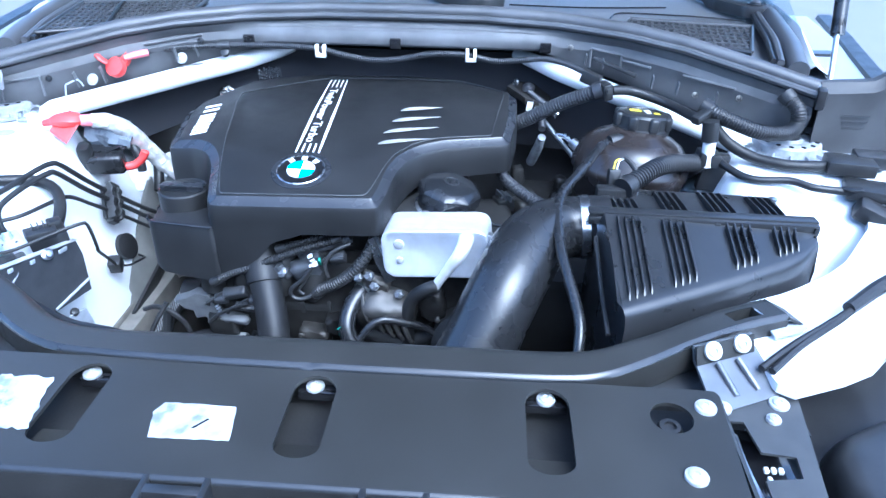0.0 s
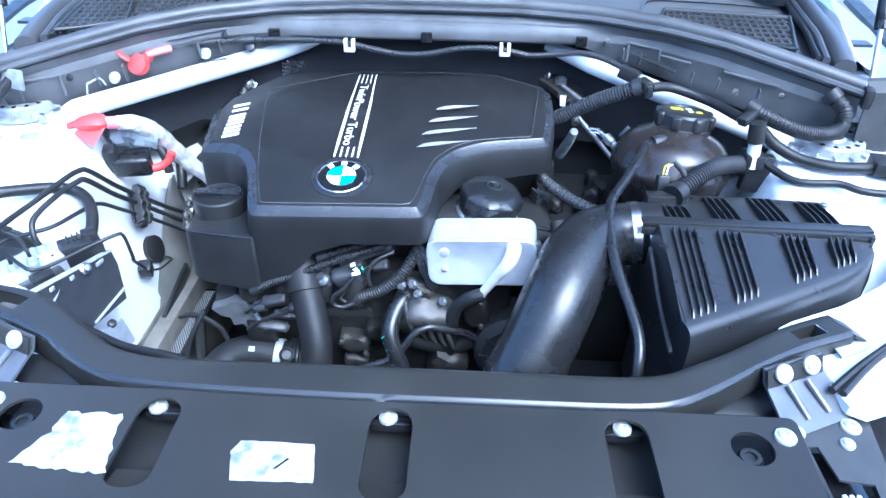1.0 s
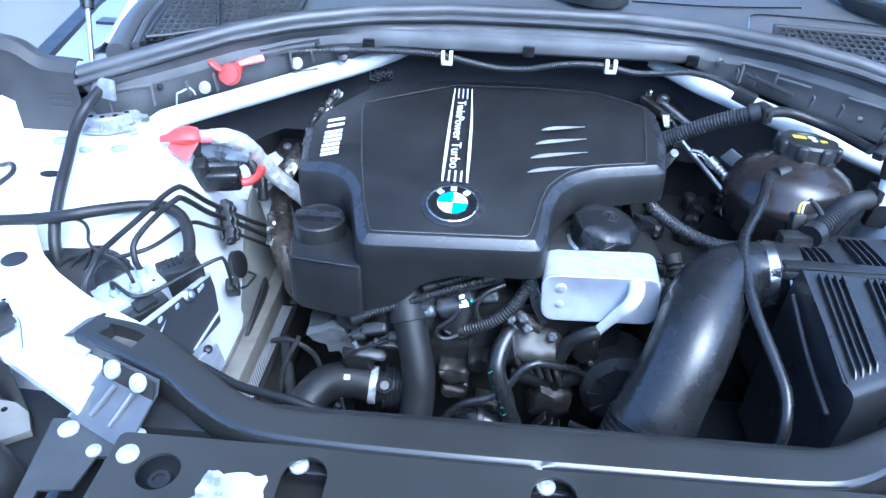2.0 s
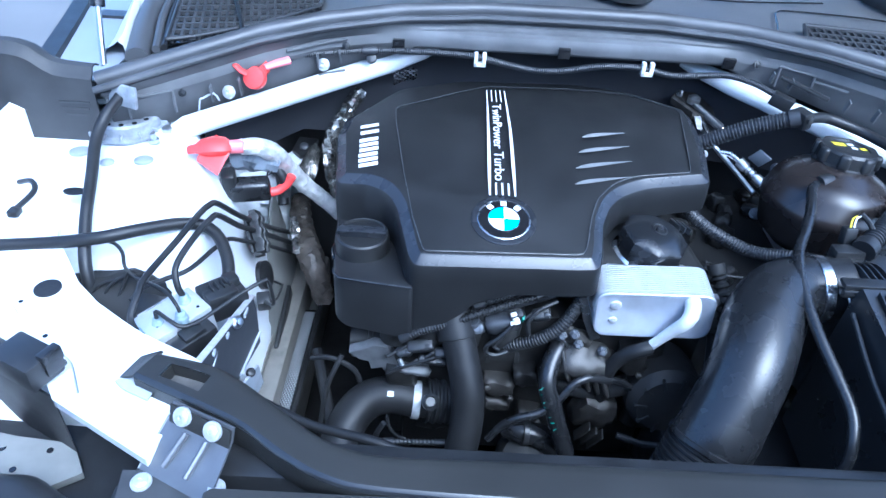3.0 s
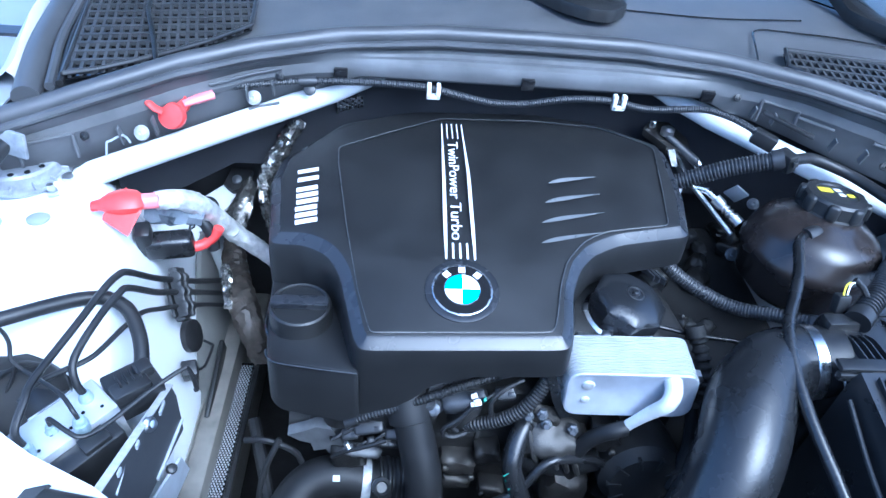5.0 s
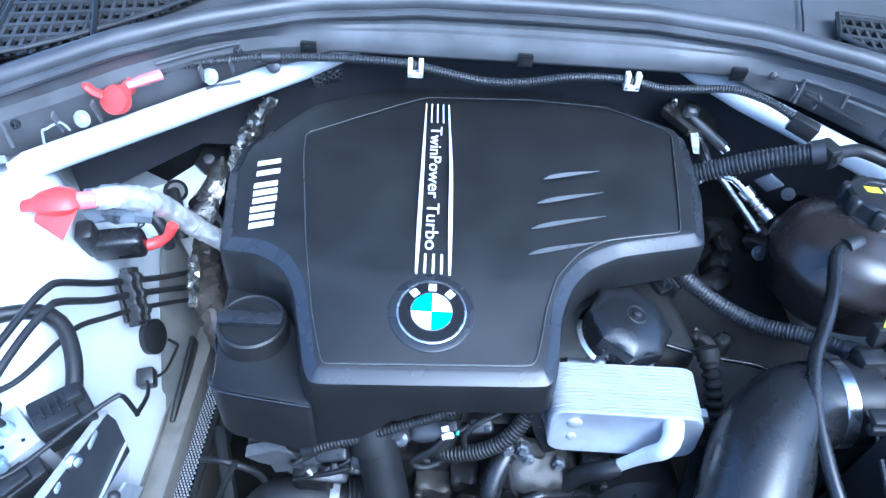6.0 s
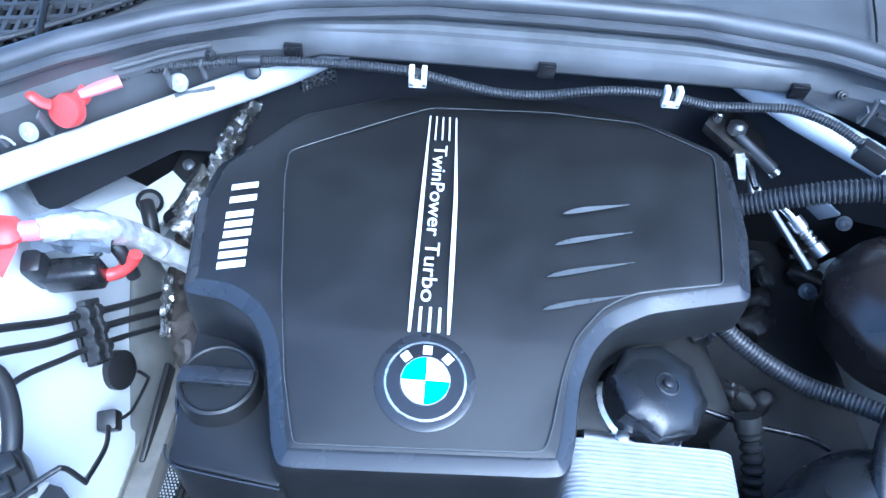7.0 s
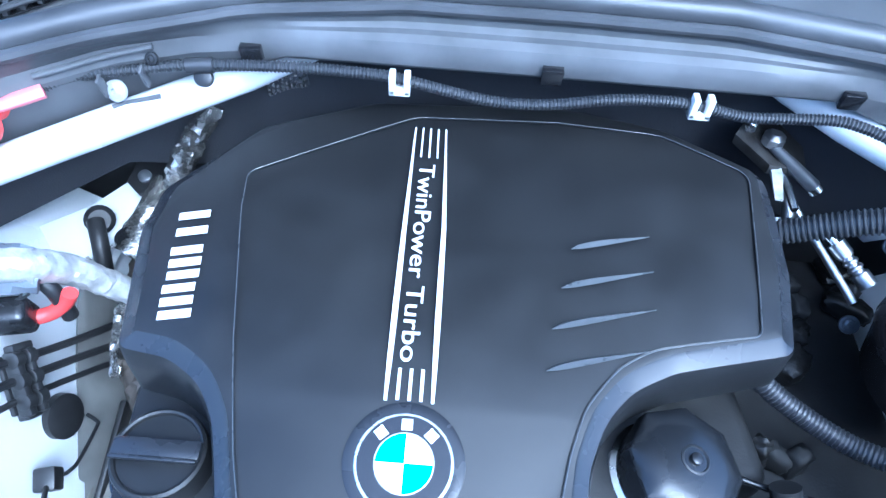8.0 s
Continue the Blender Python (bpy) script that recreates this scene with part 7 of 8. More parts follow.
for s, x0, x1, zt, zb in ((1, 0.352, 0.405, 1.030, 0.996), (-1, 0.628, 0.690, 0.986, 0.950)):
    g = thing("cowl_pocket", (s * (x0 + x1) / 2, cowl_y(x0), zb), "moulded frame on the grey cowl face", "frame", "cowl pockets")
    face = lambda x: cowl_y(x) - 0.004
    for a, b in (((x0, zt), (x1, zt - 0.006)), ((x1, zt - 0.006), (x1, zb - 0.004)), ((x0, zt), (x0, zb))):
        part("frame_rib", tube(bmesh.new(), [(s * a[0], face(a[0]), a[1]), (s * (a[0] + b[0]) / 2, face((a[0] + b[0]) / 2), (a[1] + b[1]) / 2), (s * b[0], face(b[0]), b[1])], 0.0026, 8), COWL, g)
g = thing("wire_bracket", (-0.585, 0.535, 0.955), "thin bent steel wire bracket on the cowl face", "bracket")
part("wire", tube(bmesh.new(), [(-0.597, 0.536, 0.945), (-0.593, 0.537, 0.966), (-0.588, 0.538, 0.969), (-0.572, 0.545, 0.975), (-0.566, 0.548, 0.962)], 0.0016, 6), PALE_STEEL, g)
g = thing("cowl_bracket", (0.37, 0.64, 0.99), "moulded black channel on the cowl face", "bracket")
part("channel", box(bmesh.new(), (0.395, 0.634, 1.003), (0.085, 0.010, 0.006), (0, 14, -26), bevel=0.002), GREY_PLASTIC, g)

# ---- engine front ----
eng = thing("engine_block", (-0.06, 0.45, 0.45), "oily dark engine block under the cover", "engine")
part("crankcase", box(bmesh.new(), (-0.07, 0.50, 0.60), (0.42, 0.36, 0.34), bevel=0.02), ENGINE_DARK, eng)
part("front_case", box(bmesh.new(), (-0.05, 0.305, 0.62), (0.40, 0.05, 0.32), bevel=0.012), ENGINE_DARK, eng)
part("head", box(bmesh.new(), (-0.07, 0.50, 0.80), (0.34, 0.34, 0.09), bevel=0.015), MATT_DARK, eng)
rng = random.Random(11)

# webs and ribs of the front case
for k, (x, z, w, h, a) in enumerate(((-0.10, 0.645, 0.050, 0.030, 4), (-0.098, 0.606, 0.042, 0.022, 8), (-0.045, 0.585, 0.040, 0.016, 12), (-0.20, 0.56, 0.06, 0.04, -6), (0.045, 0.70, 0.05, 0.05, 10), (0.095, 0.72, 0.04, 0.05, -8), (0.13, 0.60, 0.05, 0.06, 5), (-0.25, 0.66, 0.05, 0.04, 0), (-0.06, 0.67, 0.036, 0.03, -10))):
    part("web", casting((x, 0.275, z), (w, 0.045, h), k, (0, a, 0), 0.06, 0.92), (ENGINE_DARK, ENGINE_ALU)[k in (0, 1, 2, 4)], eng, smooth=60)
for x, z in ((-0.118, 0.655), (-0.080, 0.632), (-0.06, 0.590), (-0.030, 0.577), (0.062, 0.716), (0.030, 0.690), (0.105, 0.700), (-0.215, 0.575), (0.125, 0.625)):
    part("case_bolt", lathe(bmesh.new(), [(0.0052, 0), (0.0052, 0.006), (0.003, 0.0075), (0, 0.0075)], axis_pose((x, 0.252, z), (0, -1, 0.3)), 6), ENGINE_ALU, eng, smooth=20)

mani = thing("intake_manifold", (-0.15, 0.30, 0.74), "black plastic intake manifold under the cover edge", "manifold")
for k in range(4):
    x = -0.255 + 0.055 * k
    part("runner", tube(bmesh.new(), [(x, 0.38, 0.80), (x, 0.32, 0.795), (x - 0.005, 0.285, 0.765), (x - 0.01, 0.285, 0.72)], 0.021, 14), MATT_DARK, mani)
part("plenum", tube(bmesh.new(), [(-0.33, 0.312, 0.68), (-0.20, 0.306, 0.69), (-0.05, 0.306, 0.69)], 0.027, 18), MATT_DARK, mani)
for k in range(6):
    part("band", lathe(bmesh.new(), [(0.0265, -0.004), (0.0295, -0.003), (0.0295, 0.003), (0.0265, 0.004)], axis_pose((-0.30 + 0.045 * k, 0.310 - 0.0008 * k, 0.683 + 0.0015 * k), (1, 0, 0.04)), 20, caps=False), MATT_DARK, mani)
for p, sz3, turn, mt in (((-0.222, 0.264, 0.724), (0.040, 0.018, 0.020), 14, CONNECTOR), ((-0.247, 0.262, 0.712), (0.022, 0.016, 0.016), 10, CONNECTOR), ((-0.187, 0.262, 0.714), (0.030, 0.016, 0.012), 6, CONNECTOR), ((-0.204, 0.258, 0.700), (0.044, 0.014, 0.010), -6, BLACK), ((-0.052, 0.268, 0.797), (0.026, 0.018, 0.018), 12, BLACK)):
    g = thing("engine_clip", p, "grey moulded connector on the engine front", "connector", "engine connectors")
    part("shell", box(bmesh.new(), p, sz3, (35, -turn, 0), bevel=0.004, segs=3), mt, g)
    part("latch", box(bmesh.new(), (p[0] + sz3[0] * 0.25, p[1] - sz3[1] * 0.4, p[2] + sz3[2] * 0.4), (0.009, 0.006, 0.004), (35, -turn, 0), bevel=0.001), mt, g)
    part("lead", tube(bmesh.new(), [(p[0] - sz3[0] * 0.5, p[1], p[2]), (p[0] - sz3[0] * 0.5 - 0.012, p[1] - 0.006, p[2] - 0.006), (p[0] - sz3[0] * 0.5 - 0.016, p[1] + 0.01, p[2] - 0.022)], 0.0028, 7), RUBBER, g)
inj = thing("injector_rail", (-0.10, 0.275, 0.75), "dull grey injector body under the cover edge", "injector")
part("body", casting((-0.106, 0.277, 0.768), (0.052, 0.030, 0.036), 4, (20, -16, 0), 0.06), GREY_STEEL, inj, smooth=60)
part("stub", tube(bmesh.new(), [(-0.136, 0.276, 0.758), (-0.146, 0.268, 0.770), (-0.150, 0.266, 0.780)], [0.011, 0.010, 0.010], 14), GREY_STEEL, inj)
part("pale_cap", lathe(bmesh.new(), [(0.008, -0.004), (0.009, 0.002), (0.005, 0.005), (0, 0.005)], axis_pose((-0.142, 0.262, 0.769), (-0.2, -0.7, 0.6)), 14), BRACKET, inj)
part("long_tube", tube(bmesh.new(), [(-0.118, 0.284, 0.790), (-0.075, 0.286, 0.806), (-0.035, 0.290, 0.820)], 0.008, 14), GREY_STEEL, inj)
plug = thing("small_plug", (-0.087, 0.262, 0.79), "white and green plug on the engine front", "connector")
for k in range(3):
    part("white_rib", box(bmesh.new(), (-0.093 + 0.003 * k, 0.258, 0.803 - 0.006 * k), (0.008, 0.006, 0.003), (30, -30, 0), bevel=0.0006), WHITE_PLASTIC, plug)
part("white_base", box(bmesh.new(), (-0.089, 0.258, 0.787), (0.014, 0.006, 0.003), (30, -22, 0), bevel=0.0006), WHITE_PLASTIC, plug)
part("green_clip", box(bmesh.new(), (-0.079, 0.260, 0.793), (0.004, 0.006, 0.016), (30, 0, 0), bevel=0.001), GREEN, plug)
part("black_shell", box(bmesh.new(), (-0.086, 0.266, 0.794), (0.020, 0.012, 0.020), (30, -24, 0), bevel=0.002), BLACK, plug)
for label, pts, r in (("thin black wire loop under the cover edge", [(-0.090, 0.258, 0.785), (-0.108, 0.252, 0.762), (-0.126, 0.250, 0.746), (-0.126, 0.250, 0.732), (-0.112, 0.250, 0.727), (-0.095, 0.254, 0.732)], 0.0034),
                      ("second thin black wire loop under the cover edge", [(-0.094, 0.260, 0.778), (-0.106, 0.256, 0.756), (-0.116, 0.254, 0.742), (-0.108, 0.254, 0.734)], 0.0030),
                      ("thin black wire rising beside the loom", [(-0.067, 0.255, 0.768), (-0.071, 0.257, 0.789), (-0.058, 0.262, 0.810), (-0.032, 0.272, 0.820)], 0.0032),
                      ("thin black wire beside the manifold", [(-0.20, 0.252, 0.712), (-0.225, 0.248, 0.704), (-0.25, 0.250, 0.690), (-0.272, 0.255, 0.668)], 0.0030),
                      ("thin black cable behind the charge hose", [(-0.272, 0.200, 0.620), (-0.284, 0.200, 0.590), (-0.290, 0.196, 0.545), (-0.292, 0.19, 0.50)], 0.0045),
                      ("thin grey wire inside the charge hose bend", [(-0.268, 0.205, 0.630), (-0.262, 0.200, 0.606), (-0.248, 0.200, 0.588), (-0.238, 0.20, 0.584)], 0.0026),
                      ("black wire by the chassis rail", [(-0.390, 0.275, 0.672), (-0.365, 0.268, 0.684), (-0.340, 0.266, 0.676), (-0.322, 0.268, 0.655), (-0.316, 0.27, 0.63)], 0.0044)):
    hose(label, pts, r, RUBBER, seg=8, group="engine wires", name="wire", category="wire")
hose("short ribbed black hose low on the engine", [(-0.264, 0.190, 0.589), (-0.225, 0.190, 0.591), (-0.186, 0.190, 0.592)], 0.0052, BLACK, ridge=0.006, amp=0.001, seg=10)
g = thing("engine_bracket", (-0.285, 0.26, 0.68), "pale grey cast bracket on the engine front", "bracket")
part("web", plate(bmesh.new(), [(-0.331, 0.268, 0.697), (-0.316, 0.268, 0.684), (-0.301, 0.266, 0.682), (-0.297, 0.264, 0.668), (-0.281, 0.264, 0.672), (-0.272, 0.262, 0.659), (-0.252, 0.262, 0.667), (-0.260, 0.266, 0.690), (-0.273, 0.268, 0.711), (-0.293, 0.270, 0.713), (-0.309, 0.270, 0.703)], (0, 0.014, 0.006), 0.003), CASTING_PALE, g)
part("tail", casting((-0.232, 0.262, 0.674), (0.052, 0.020, 0.014), 3, (25, 8, 0), 0.10), CASTING_PALE, g, smooth=60)
for k in range(4):
    part("screw_thread", lathe(bmesh.new(), [(0.0032, -0.0008), (0.0042, 0), (0.0032, 0.0008)], axis_pose((-0.2525 + 0.0016 * k, 0.252, 0.704 - 0.0045 * k), (0.4, 0, -1)), 8), STEEL, g)
hose("smooth black coolant hose from the engine front", [(-0.182, 0.302, 0.808), (-0.176, 0.274, 0.772), (-0.161, 0.242, 0.728), (-0.149, 0.208, 0.680), (-0.152, 0.175, 0.625), (-0.168, 0.140, 0.575), (-0.19, 0.10, 0.53)], 0.0245, HOSE, seg=22)
g = thing("hose_clamp", (-0.158, 0.258, 0.742), "black spring clamp with bright tab on the coolant hose", "clamp")
part("band", lathe(bmesh.new(), [(0.0255, -0.016), (0.0275, -0.015), (0.0285, 0.0), (0.0280, 0.030)], axis_pose((-0.1735, 0.267, 0.762), (-0.22, 0.62, 0.75)), 28), HOSE, g)
part("tab", box(bmesh.new(), (-0.156, 0.246, 0.750), (0.007, 0.006, 0.012), (20, 0, 0), bevel=0.001), WASHER, g)
hose("wide black charge hose with steel clamp", [(-0.150, 0.262, 0.598), (-0.190, 0.255, 0.608), (-0.228, 0.254, 0.613), (-0.266, 0.257, 0.618), (-0.302, 0.248, 0.612), (-0.326, 0.222, 0.598), (-0.339, 0.185, 0.582), (-0.344, 0.130, 0.56)], [0.024, 0.025, 0.028, 0.0295, 0.030, 0.030, 0.030, 0.029], HOSE, seg=24)
g = thing("hose_clamp", (-0.226, 0.231, 0.62), "bright steel band clamp on the charge hose", "clamp")
part("band", lathe(bmesh.new(), [(0.0298, -0.006), (0.0302, -0.005), (0.0302, 0.005), (0.0298, 0.006)], axis_pose((-0.226, 0.254, 0.6125), (1, 0.02, -0.1)), 32), WASHER, g)
g = thing("throttle_body", (-0.205, 0.235, 0.62), "black throttle body with round sensor cap", "throttle body")
part("barrel", tube(bmesh.new(), [(-0.212, 0.258, 0.608), (-0.165, 0.264, 0.600)], 0.036, 26, ridge=0.012, amp=0.003), BLACK, g)
part("cap", lathe(bmesh.new(), [(0.013, 0), (0.013, 0.008), (0.009, 0.010), (0.007, 0.008), (0, 0.008)], axis_pose((-0.204, 0.228, 0.640), (0.1, -0.6, 0.8)), 20), BLACK, g)
part("tag_label", box(bmesh.new(), (-0.265, 0.2385, 0.6415), (0.0095, 0.008, 0.001), (38, 0, 0), bevel=0), STICKER, g)
hose("corrugated black loom under the cover edge", [(-0.245, 0.250, 0.754), (-0.221, 0.252, 0.767), (-0.191, 0.255, 0.778), (-0.145, 0.262, 0.795), (-0.103, 0.270, 0.809), (-0.055, 0.281, 0.821)], 0.0062, RUBBER, ridge=0.0042, amp=0.0010, seg=12)
hose("second corrugated loom under the cover edge", [(-0.142, 0.272, 0.806), (-0.11, 0.278, 0.815), (-0.06, 0.286, 0.830), (-0.02, 0.294, 0.840)], 0.0056, RUBBER, ridge=0.0042, amp=0.0009, seg=12)
hose("corrugated loom drooping beside the oil cooler", [(0.010, 0.292, 0.842), (0.004, 0.284, 0.824), (-0.006, 0.272, 0.803), (-0.025, 0.260, 0.780), (-0.052, 0.257, 0.758), (-0.082, 0.262, 0.740), (-0.096, 0.272, 0.722)], 0.0098, RUBBER, ridge=0.0045, amp=0.0012, seg=14)
hose("small glossy black coolant hose with green print", [(-0.008, 0.282, 0.742), (-0.018, 0.264, 0.738), (-0.030, 0.243, 0.724), (-0.035, 0.220, 0.702), (-0.024, 0.205, 0.673), (-0.011, 0.195, 0.637), (0.006, 0.185, 0.59)], 0.0135, BLACK_GLOSS, seg=18)
g = thing("hose_clamp", (-0.018, 0.264, 0.738), "bright spring clamp on the small coolant hose", "clamp")
part("band", lathe(bmesh.new(), [(0.0138, -0.004), (0.0150, -0.0035), (0.0150, 0.0035), (0.0138, 0.004)], axis_pose((-0.0155, 0.268, 0.739), (-0.5, -0.85, -0.2)), 24), STEEL, g)
for k in range(7):
    g = thing("hose_print", (-0.03, 0.20, 0.68), "green printed mark on the small hose", "mark", "hose marks")
    q = Vector((-0.043, 0.2105, 0.7045)).lerp(Vector((-0.019, 0.1835, 0.6465)), (k + 0.4 * (k > 3)) / 6.4)
    part("bar", box(bmesh.new(), tuple(q), (0.0100 if k < 4 else 0.0055, 0.0012, 0.0050), (30, -28, 20 * (-1) ** k), bevel=0), GREEN, g)
hose("thin dark steel pipe curving under the oil cooler", [(0.124, 0.254, 0.652), (0.109, 0.250, 0.666), (0.082, 0.244, 0.689), (0.052, 0.236, 0.702), (0.022, 0.228, 0.712), (0.002, 0.220, 0.704), (-0.015, 0.210, 0.683), (-0.040, 0.200, 0.664), (-0.077, 0.195, 0.652), (-0.097, 0.195, 0.633), (-0.115, 0.190, 0.608)], 0.0062, BLACK_GLOSS, seg=12)
wp = thing("water_pump", (0.0, 0.26, 0.68), "bright ribbed cast thermostat housing with bolts", "water pump")
part("housing", casting((0.016, 0.268, 0.706), (0.086, 0.060, 0.074), 21, (30, 10, 0), 0.10), CAST_BRIGHT, wp, smooth=60)
for k in range(5):
    part("rib", tube(bmesh.new(), [(-0.014 + 0.013 * k, 0.252, 0.742 - 0.004 * k), (-0.010 + 0.015 * k, 0.238, 0.724 - 0.006 * k), (-0.002 + 0.016 * k, 0.236, 0.700 - 0.008 * k), (0.006 + 0.015 * k, 0.244, 0.680 - 0.006 * k)], [0.003, 0.0042, 0.0042, 0.003], 8), CAST_BRIGHT, wp)
part("lower_case", casting((0.054, 0.258, 0.610), (0.062, 0.050, 0.075), 9, (12, 14, 0), 0.14), ENGINE_ALU, wp, smooth=60)
for k in range(3):
    part("fin", box(bmesh.new(), (0.040 + 0.012 * k, 0.236, 0.580 - 0.010 * k), (0.004, 0.018, 0.044), (10, 24, 0), bevel=0.0015), ENGINE_ALU, wp)
part("arm", casting((0.004, 0.268, 0.755), (0.050, 0.022, 0.030), 6, (20, 30, 0), 0.12), ENGINE_ALU, wp, smooth=60)
for p in ((-0.002, 0.256, 0.773), (0.006, 0.254, 0.756), (-0.019, 0.258, 0.768), (0.044, 0.256, 0.742), (0.060, 0.254, 0.700)):
    part("nut", lathe(bmesh.new(), [(0.0075, -0.003), (0.0075, 0.006), (0.005, 0.008), (0.004, 0.012), (0, 0.012)], axis_pose(p, (-0.2, -0.9, 0.5)), 6), BRACKET, wp, smooth=20)
hose("dark tube behind the steel pipe", [(-0.01, 0.268, 0.656), (0.030, 0.262, 0.650), (0.060, 0.262, 0.648), (0.100, 0.262, 0.668)], 0.016, HOSE, seg=16)
hose("black hose from the oil cooler pipe", [(0.104, 0.238, 0.772), (0.090, 0.236, 0.768), (0.070, 0.240, 0.750), (0.058, 0.245, 0.716), (0.057, 0.250, 0.671), (0.06, 0.255, 0.622)], 0.0105, HOSE, seg=16)
g = thing("elbow_pipe", (-0.035, 0.215, 0.58), "glossy black elbow pipe low on the engine", "pipe")
part("elbow", tube(bmesh.new(), [(-0.085, 0.225, 0.590), (-0.062, 0.216, 0.596), (-0.035, 0.215, 0.591), (-0.010, 0.215, 0.570), (0.006, 0.215, 0.530)], [0.015, 0.017, 0.019, 0.020, 0.020], 20), BLACK_GLOSS, g)
part("collar", lathe(bmesh.new(), [(0.019, -0.005), (0.0205, -0.004), (0.0205, 0.004), (0.019, 0.005)], axis_pose((-0.055, 0.2155, 0.596), (1, 0, -0.1)), 20), BLACK, g)
g = thing("pump_cover", (-0.05, 0.20, 0.52), "round black pump cover low on the engine", "pump cover")
part("dome", lathe(bmesh.new(), [(0.046, -0.03), (0.046, 0.0), (0.040, 0.014), (0.022, 0.022), (0, 0.024)], axis_pose((-0.048, 0.205, 0.540), (0, -0.7, 0.7)), 28), MATT_DARK, g)
part("bright_bolt", lathe(bmesh.new(), [(0.006, 0), (0.006, 0.006), (0.003, 0.008), (0, 0.008)], axis_pose((-0.097, 0.190, 0.566), (0, -0.6, 0.8)), 8), ALU_BRIGHT, g)
alt = thing("alternator", (0.14, 0.24, 0.62), "dark alternator beside the intake pipe", "alternator")
part("case", lathe(bmesh.new(), [(0.055, -0.06), (0.060, -0.03), (0.060, 0.02), (0.048, 0.035), (0, 0.04)], axis_pose((0.155, 0.26, 0.655), (0, -1, 0.15)), 28), MATT_DARK, alt)
for k in range(10):
    a = 2 * math.pi * k / 10
    mm = axis_pose((0.155, 0.26, 0.655), (0, -1, 0.15)) @ pose(0.042 * math.cos(a), 0.042 * math.sin(a), 0.034, 0, 0, math.degrees(a))
    bm = box(bmesh.new(), (0, 0, 0), (0.020, 0.005, 0.008), bevel=0.001)
    bmesh.ops.transform(bm, matrix=mm, verts=bm.verts[:])
    part("vent_bar", bm, MATT_DARK, alt)
for pts, r in (([(-0.34, 0.26, 0.70), (-0.36, 0.23, 0.66), (-0.37, 0.21, 0.60)], 0.005), ([(0.20, 0.27, 0.78), (0.205, 0.25, 0.72), (0.19, 0.22, 0.66)], 0.010), ([(0.08, 0.20, 0.62), (0.12, 0.19, 0.615), (0.16, 0.185, 0.62)], 0.007), ([(-0.36, 0.24, 0.56), (-0.38, 0.30, 0.58), (-0.40, 0.36, 0.60)], 0.012)):
    hose("dark rubber hose low on the engine front", pts, r * 0.8, HOSE, seg=10, group="low engine hoses")
hose("black cable crossing behind the crossbar", [(-0.40, 0.055, 0.838), (-0.344, 0.034, 0.829), (-0.308, 0.022, 0.832), (-0.265, 0.010, 0.835), (-0.22, 0.0, 0.825)], 0.0055, HOSE)
rs = thing("fan_shroud", (0, -0.02, 0.48), "black radiator fan shroud behind the crossbar", "fan shroud")
part("frame", box(bmesh.new(), (0.0, -0.02, 0.66), (0.95, 0.05, 0.36), bevel=0.008), BLACK, rs)
for k in range(9):
    part("rib", box(bmesh.new(), (-0.40 + 0.10 * k, 0.008, 0.70), (0.006, 0.012, 0.24), bevel=0.001), BLACK, rs)

# ---- right of the engine ----
ts = thing("exhaust_casing", (0.31, 0.52, 0.45), "dark casing low beside the engine", "casing")
part("case", box(bmesh.new(), (0.31, 0.52, 0.59), (0.20, 0.40, 0.30), bevel=0.02), MATT_DARK, ts)
for k in range(14):
    q = (rng.uniform(0.22, 0.40), rng.uniform(0.35, 0.70), 0.752)
    part("lug", casting(q, (rng.uniform(0.02, 0.05), rng.uniform(0.02, 0.06), rng.uniform(0.02, 0.05)), k, (rng.uniform(-15, 15), rng.uniform(-15, 15), rng.uniform(0, 90)), 0.12), (ENGINE_DARK, MATT_DARK)[k % 2], ts, smooth=60)
hose("black hose low beside the oil filter", [(0.225, 0.37, 0.815), (0.235, 0.34, 0.785), (0.24, 0.30, 0.74)], 0.012, MATT_DARK, ridge=0.012, amp=0.003)
hose("dark oil line beside the oil filter", [(0.175, 0.392, 0.802), (0.191, 0.389, 0.800), (0.232, 0.377, 0.800), (0.291, 0.367, 0.800), (0.32, 0.36, 0.79)], 0.0032, BLACK_GLOSS)
part("side_case", box(bmesh.new(), (0.165, 0.45, 0.74), (0.12, 0.14, 0.10), (0, 0, 8), bevel=0.02, segs=3), MATT_DARK, ts)
hose("short steel pipe under the corrugated hose", [(0.278, 0.722, 0.880), (0.277, 0.686, 0.884), (0.276, 0.655, 0.872)], [0.006, 0.0065, 0.007], ALU, name="pipe", category="pipe")
hose("bright steel pipe beside the cover", [(0.284, 0.695, 0.872), (0.305, 0.668, 0.855), (0.316, 0.652, 0.847), (0.351, 0.585, 0.823)], 0.0046, ALU)
hose("bright steel pipe with ribbed end", [(0.305, 0.668, 0.855), (0.322, 0.660, 0.857), (0.343, 0.637, 0.847)], 0.0058, ALU_BRIGHT)
hose("ribbed bright pipe end", [(0.341, 0.640, 0.848), (0.366, 0.611, 0.833)], 0.0088, ALU, ridge=0.008, amp=0.002, name="pipe_end", category="pipe end")
hose("dull ribbed steel flexible pipe behind the cover", [(0.278, 0.668, 0.850), (0.273, 0.698, 0.812), (0.265, 0.736, 0.768)], [0.008, 0.0105, 0.0105], MOUNT, ridge=0.008, amp=0.0022, seg=16, name="flexible_pipe", category="pipe")
g = thing("pipe_bracket", (0.27, 0.70, 0.90), "grey cast bracket with bolts beside the cover", "bracket")
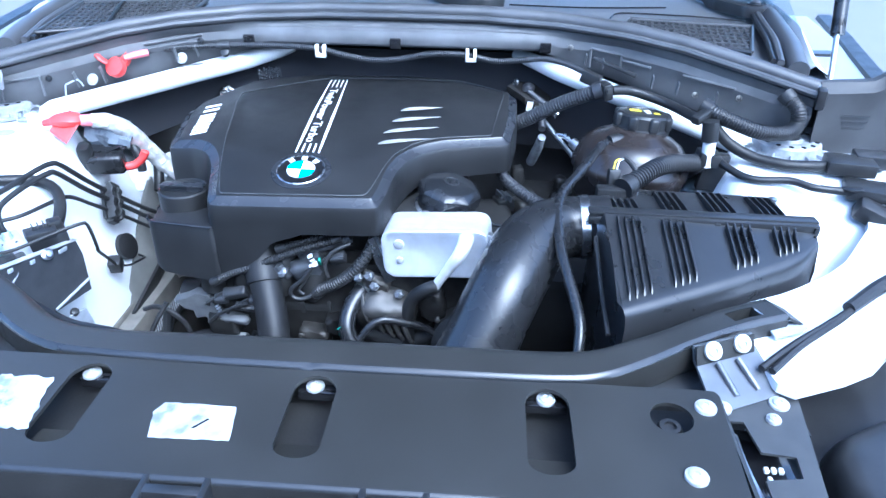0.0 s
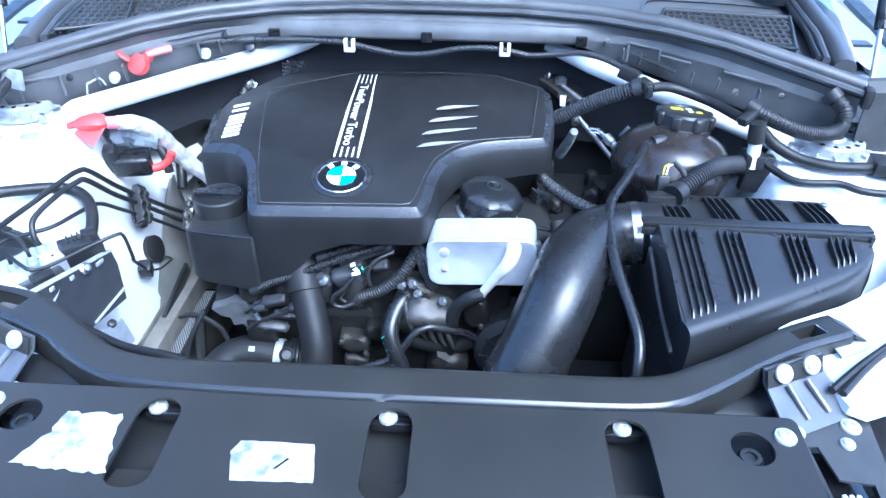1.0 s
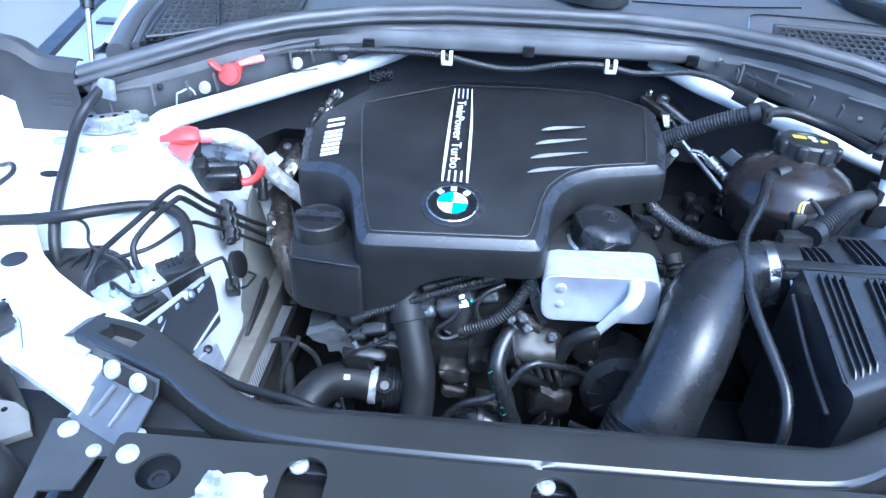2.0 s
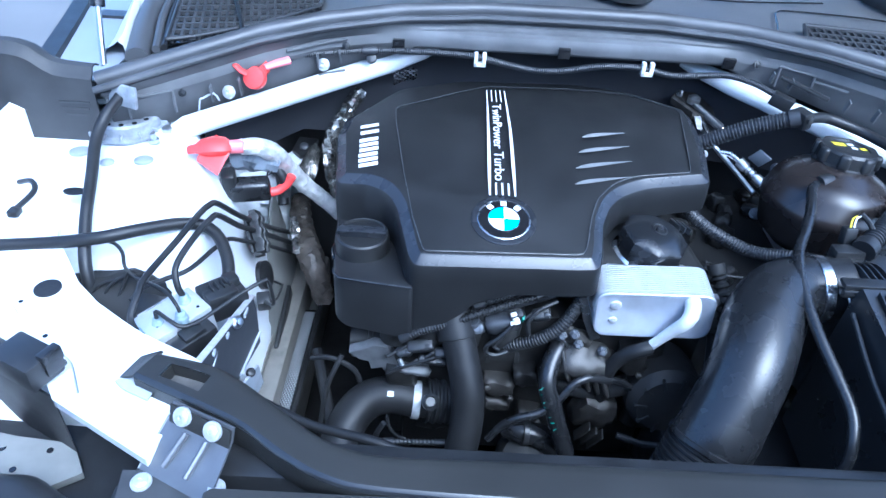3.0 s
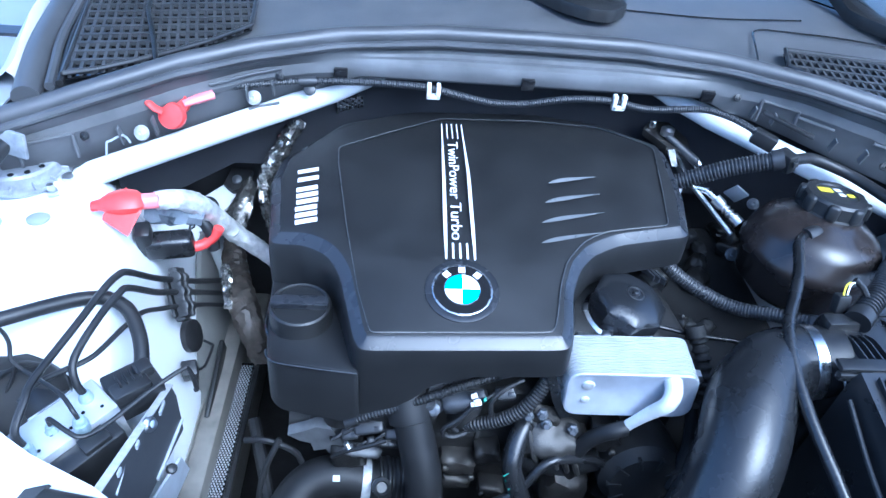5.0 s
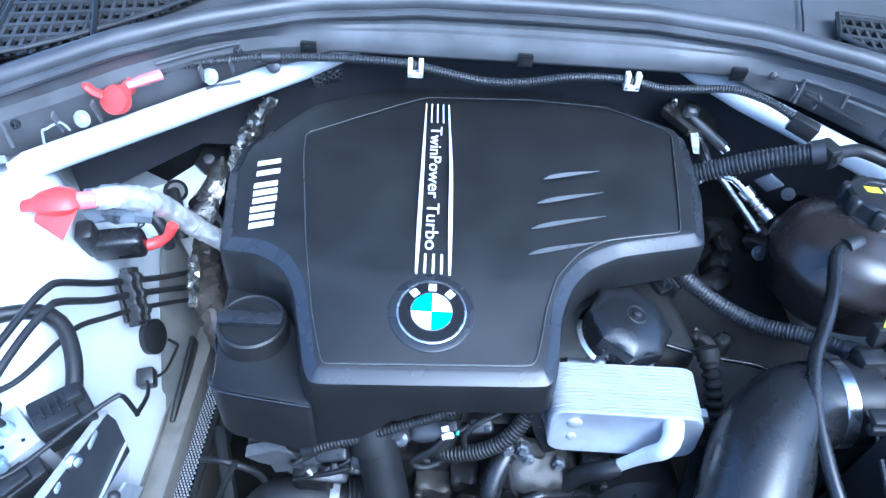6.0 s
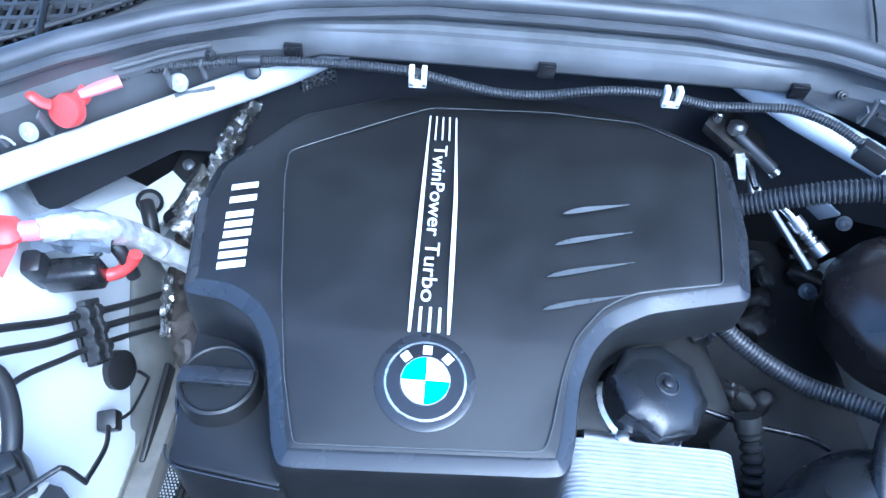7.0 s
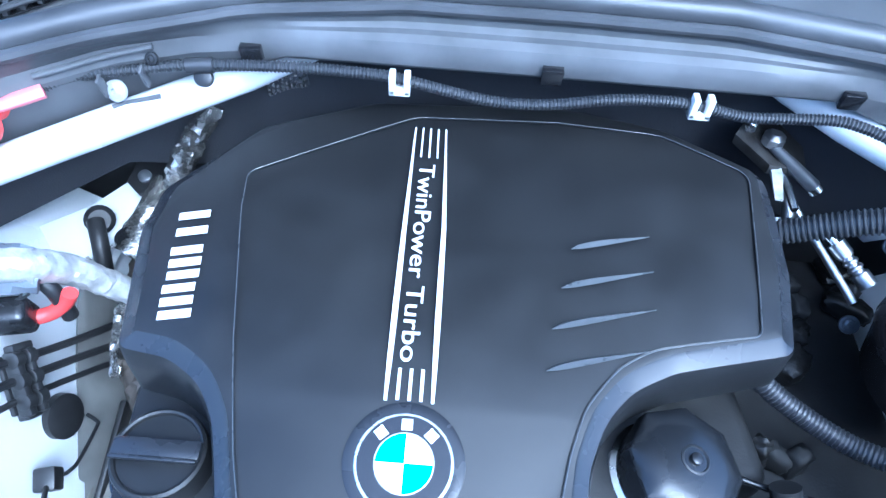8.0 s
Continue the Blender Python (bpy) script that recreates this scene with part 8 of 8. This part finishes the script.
part("arm", plate(bmesh.new(), [(0.205, 0.712, 0.938), (0.222, 0.738, 0.940), (0.258, 0.742, 0.936), (0.292, 0.728, 0.915), (0.296, 0.705, 0.902), (0.262, 0.690, 0.915), (0.240, 0.682, 0.925)], (0, 0, -0.014), 0.004), ENGINE_ALU, g)
part("nut", lathe(bmesh.new(), [(0.012, 0), (0.012, 0.010), (0.006, 0.014), (0, 0.014)], pose(0.247, 0.712, 0.930), 8), STEEL, g)
part("pin", lathe(bmesh.new(), [(0.006, 0), (0.006, 0.010), (0.004, 0.012), (0, 0.012)], pose(0.222, 0.722, 0.938), 8), ALU_BRIGHT, g)
part("strut", tube(bmesh.new(), [(0.245, 0.705, 0.932), (0.275, 0.696, 0.912), (0.303, 0.686, 0.894)], [0.005, 0.0075, 0.008], 12), GREY_STEEL, g)
part("strut_tip", tube(bmesh.new(), [(0.301, 0.6865, 0.895), (0.307, 0.684, 0.891)], [0.0084, 0.0082], 12), ALU_BRIGHT, g)
part("foil_strip", crumple(plate(bmesh.new(), [(0.246, 0.708, 0.917), (0.258, 0.706, 0.917), (0.256, 0.680, 0.916), (0.251, 0.645, 0.913), (0.242, 0.645, 0.913), (0.244, 0.68, 0.916)], (0, 0, -0.003)), 0.0012, 4), FOIL_LIT, g)
part("bright_link", tube(bmesh.new(), [(0.262, 0.694, 0.904), (0.268, 0.684, 0.900), (0.271, 0.648, 0.895)], 0.0042, 10), ALU_BRIGHT, g)
g = thing("line_clip", (0.385, 0.67, 0.83), "grey steel clip by the bulkhead", "clip")
part("tab", box(bmesh.new(), (0.385, 0.672, 0.845), (0.028, 0.004, 0.032), (20, 30, -20), bevel=0.001), PALE_STEEL, g)
bolt((0.420, 0.668, 0.828), (-0.3, -0.7, 0.6), washer=0.010, mat=BRACKET, label="dull steel bolt on the bulkhead", group="bulkhead bolts")
bolt((0.372, 0.590, 0.776), (-0.3, -0.7, 0.6), washer=0.011, mat=BRACKET, label="dull steel bolt below the pipes", group="bulkhead bolts")
g = thing("sensor_plug", (0.19, 0.40, 0.86), "grey sensor plug behind the oil filter cap", "connector")
for k in range(3):
    part("fin", box(bmesh.new(), (0.197 + 0.008 * k, 0.505 - 0.004 * k, 0.800), (0.004, 0.026, 0.012), (0, 0, 25), bevel=0.001), BRACKET, g)
part("shell", box(bmesh.new(), (0.205, 0.502, 0.784), (0.034, 0.030, 0.026), (0, 0, 25), bevel=0.004), BLACK, g)

# dark plugs and holes in the white tower and rail
for p, r, fl in (((-0.717, 0.341, 0.9142), 0.0125, 0.7), ((0.717, 0.341, 0.9142), 0.0125, 0.7)):
    bm = lathe(bmesh.new(), [(r, -0.001), (r, 0.001), (r * 0.7, 0.002), (0, 0.002)], pose(*p) @ Matrix.Diagonal((1.2, fl, 1, 1)), 20)
    part("tower_plug", bm, RUBBER, None, "oval black rubber plug in the white tower", "plug", "tower plugs")
for p in ((-0.663, 0.113, 0.8632), (-0.719, 0.168, 0.8640), (0.663, 0.113, 0.8632)):
    bm = lathe(bmesh.new(), [(0.0032, 0), (0.0032, 0.0006), (0, 0.0006)], pose(*p), 10)
    part("rail_hole", bm, BADGE_BLACK, None, "small dark hole in the white rail", "hole", "rail holes")
# studs take the shade-toned paint to stand out from the white
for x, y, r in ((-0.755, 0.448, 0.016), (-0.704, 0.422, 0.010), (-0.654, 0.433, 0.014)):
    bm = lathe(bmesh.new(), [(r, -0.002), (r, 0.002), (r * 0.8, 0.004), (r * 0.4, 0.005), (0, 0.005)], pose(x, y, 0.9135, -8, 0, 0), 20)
    part("tower_stud", bm, WELL, None, "stud in shade-toned paint on the white tower", "stud", "tower studs")
g = thing("tower_hook", (-0.775, 0.30, 0.905), "black wire hook on the white wing top", "hook")
part("wire", tube(bmesh.new(), [(-0.80, 0.355, 0.915), (-0.775, 0.345, 0.925), (-0.762, 0.325, 0.922), (-0.772, 0.290, 0.915)], 0.004, 8), BLACK, g)
part("foot", box(bmesh.new(), (-0.773, 0.288, 0.912), (0.014, 0.016, 0.010), bevel=0.002), BLACK, g)

hose("thin black washer hose lying across the scuttle grille", [(-0.60, 0.82, 1.056), (-0.590, 0.776, 1.0565), (-0.571, 0.723, 1.0565), (-0.550, 0.663, 1.0565), (-0.534, 0.615, 1.056), (-0.528, 0.600, 1.05)], 0.0036, RUBBER, seg=10, name="washer_hose", category="hose")
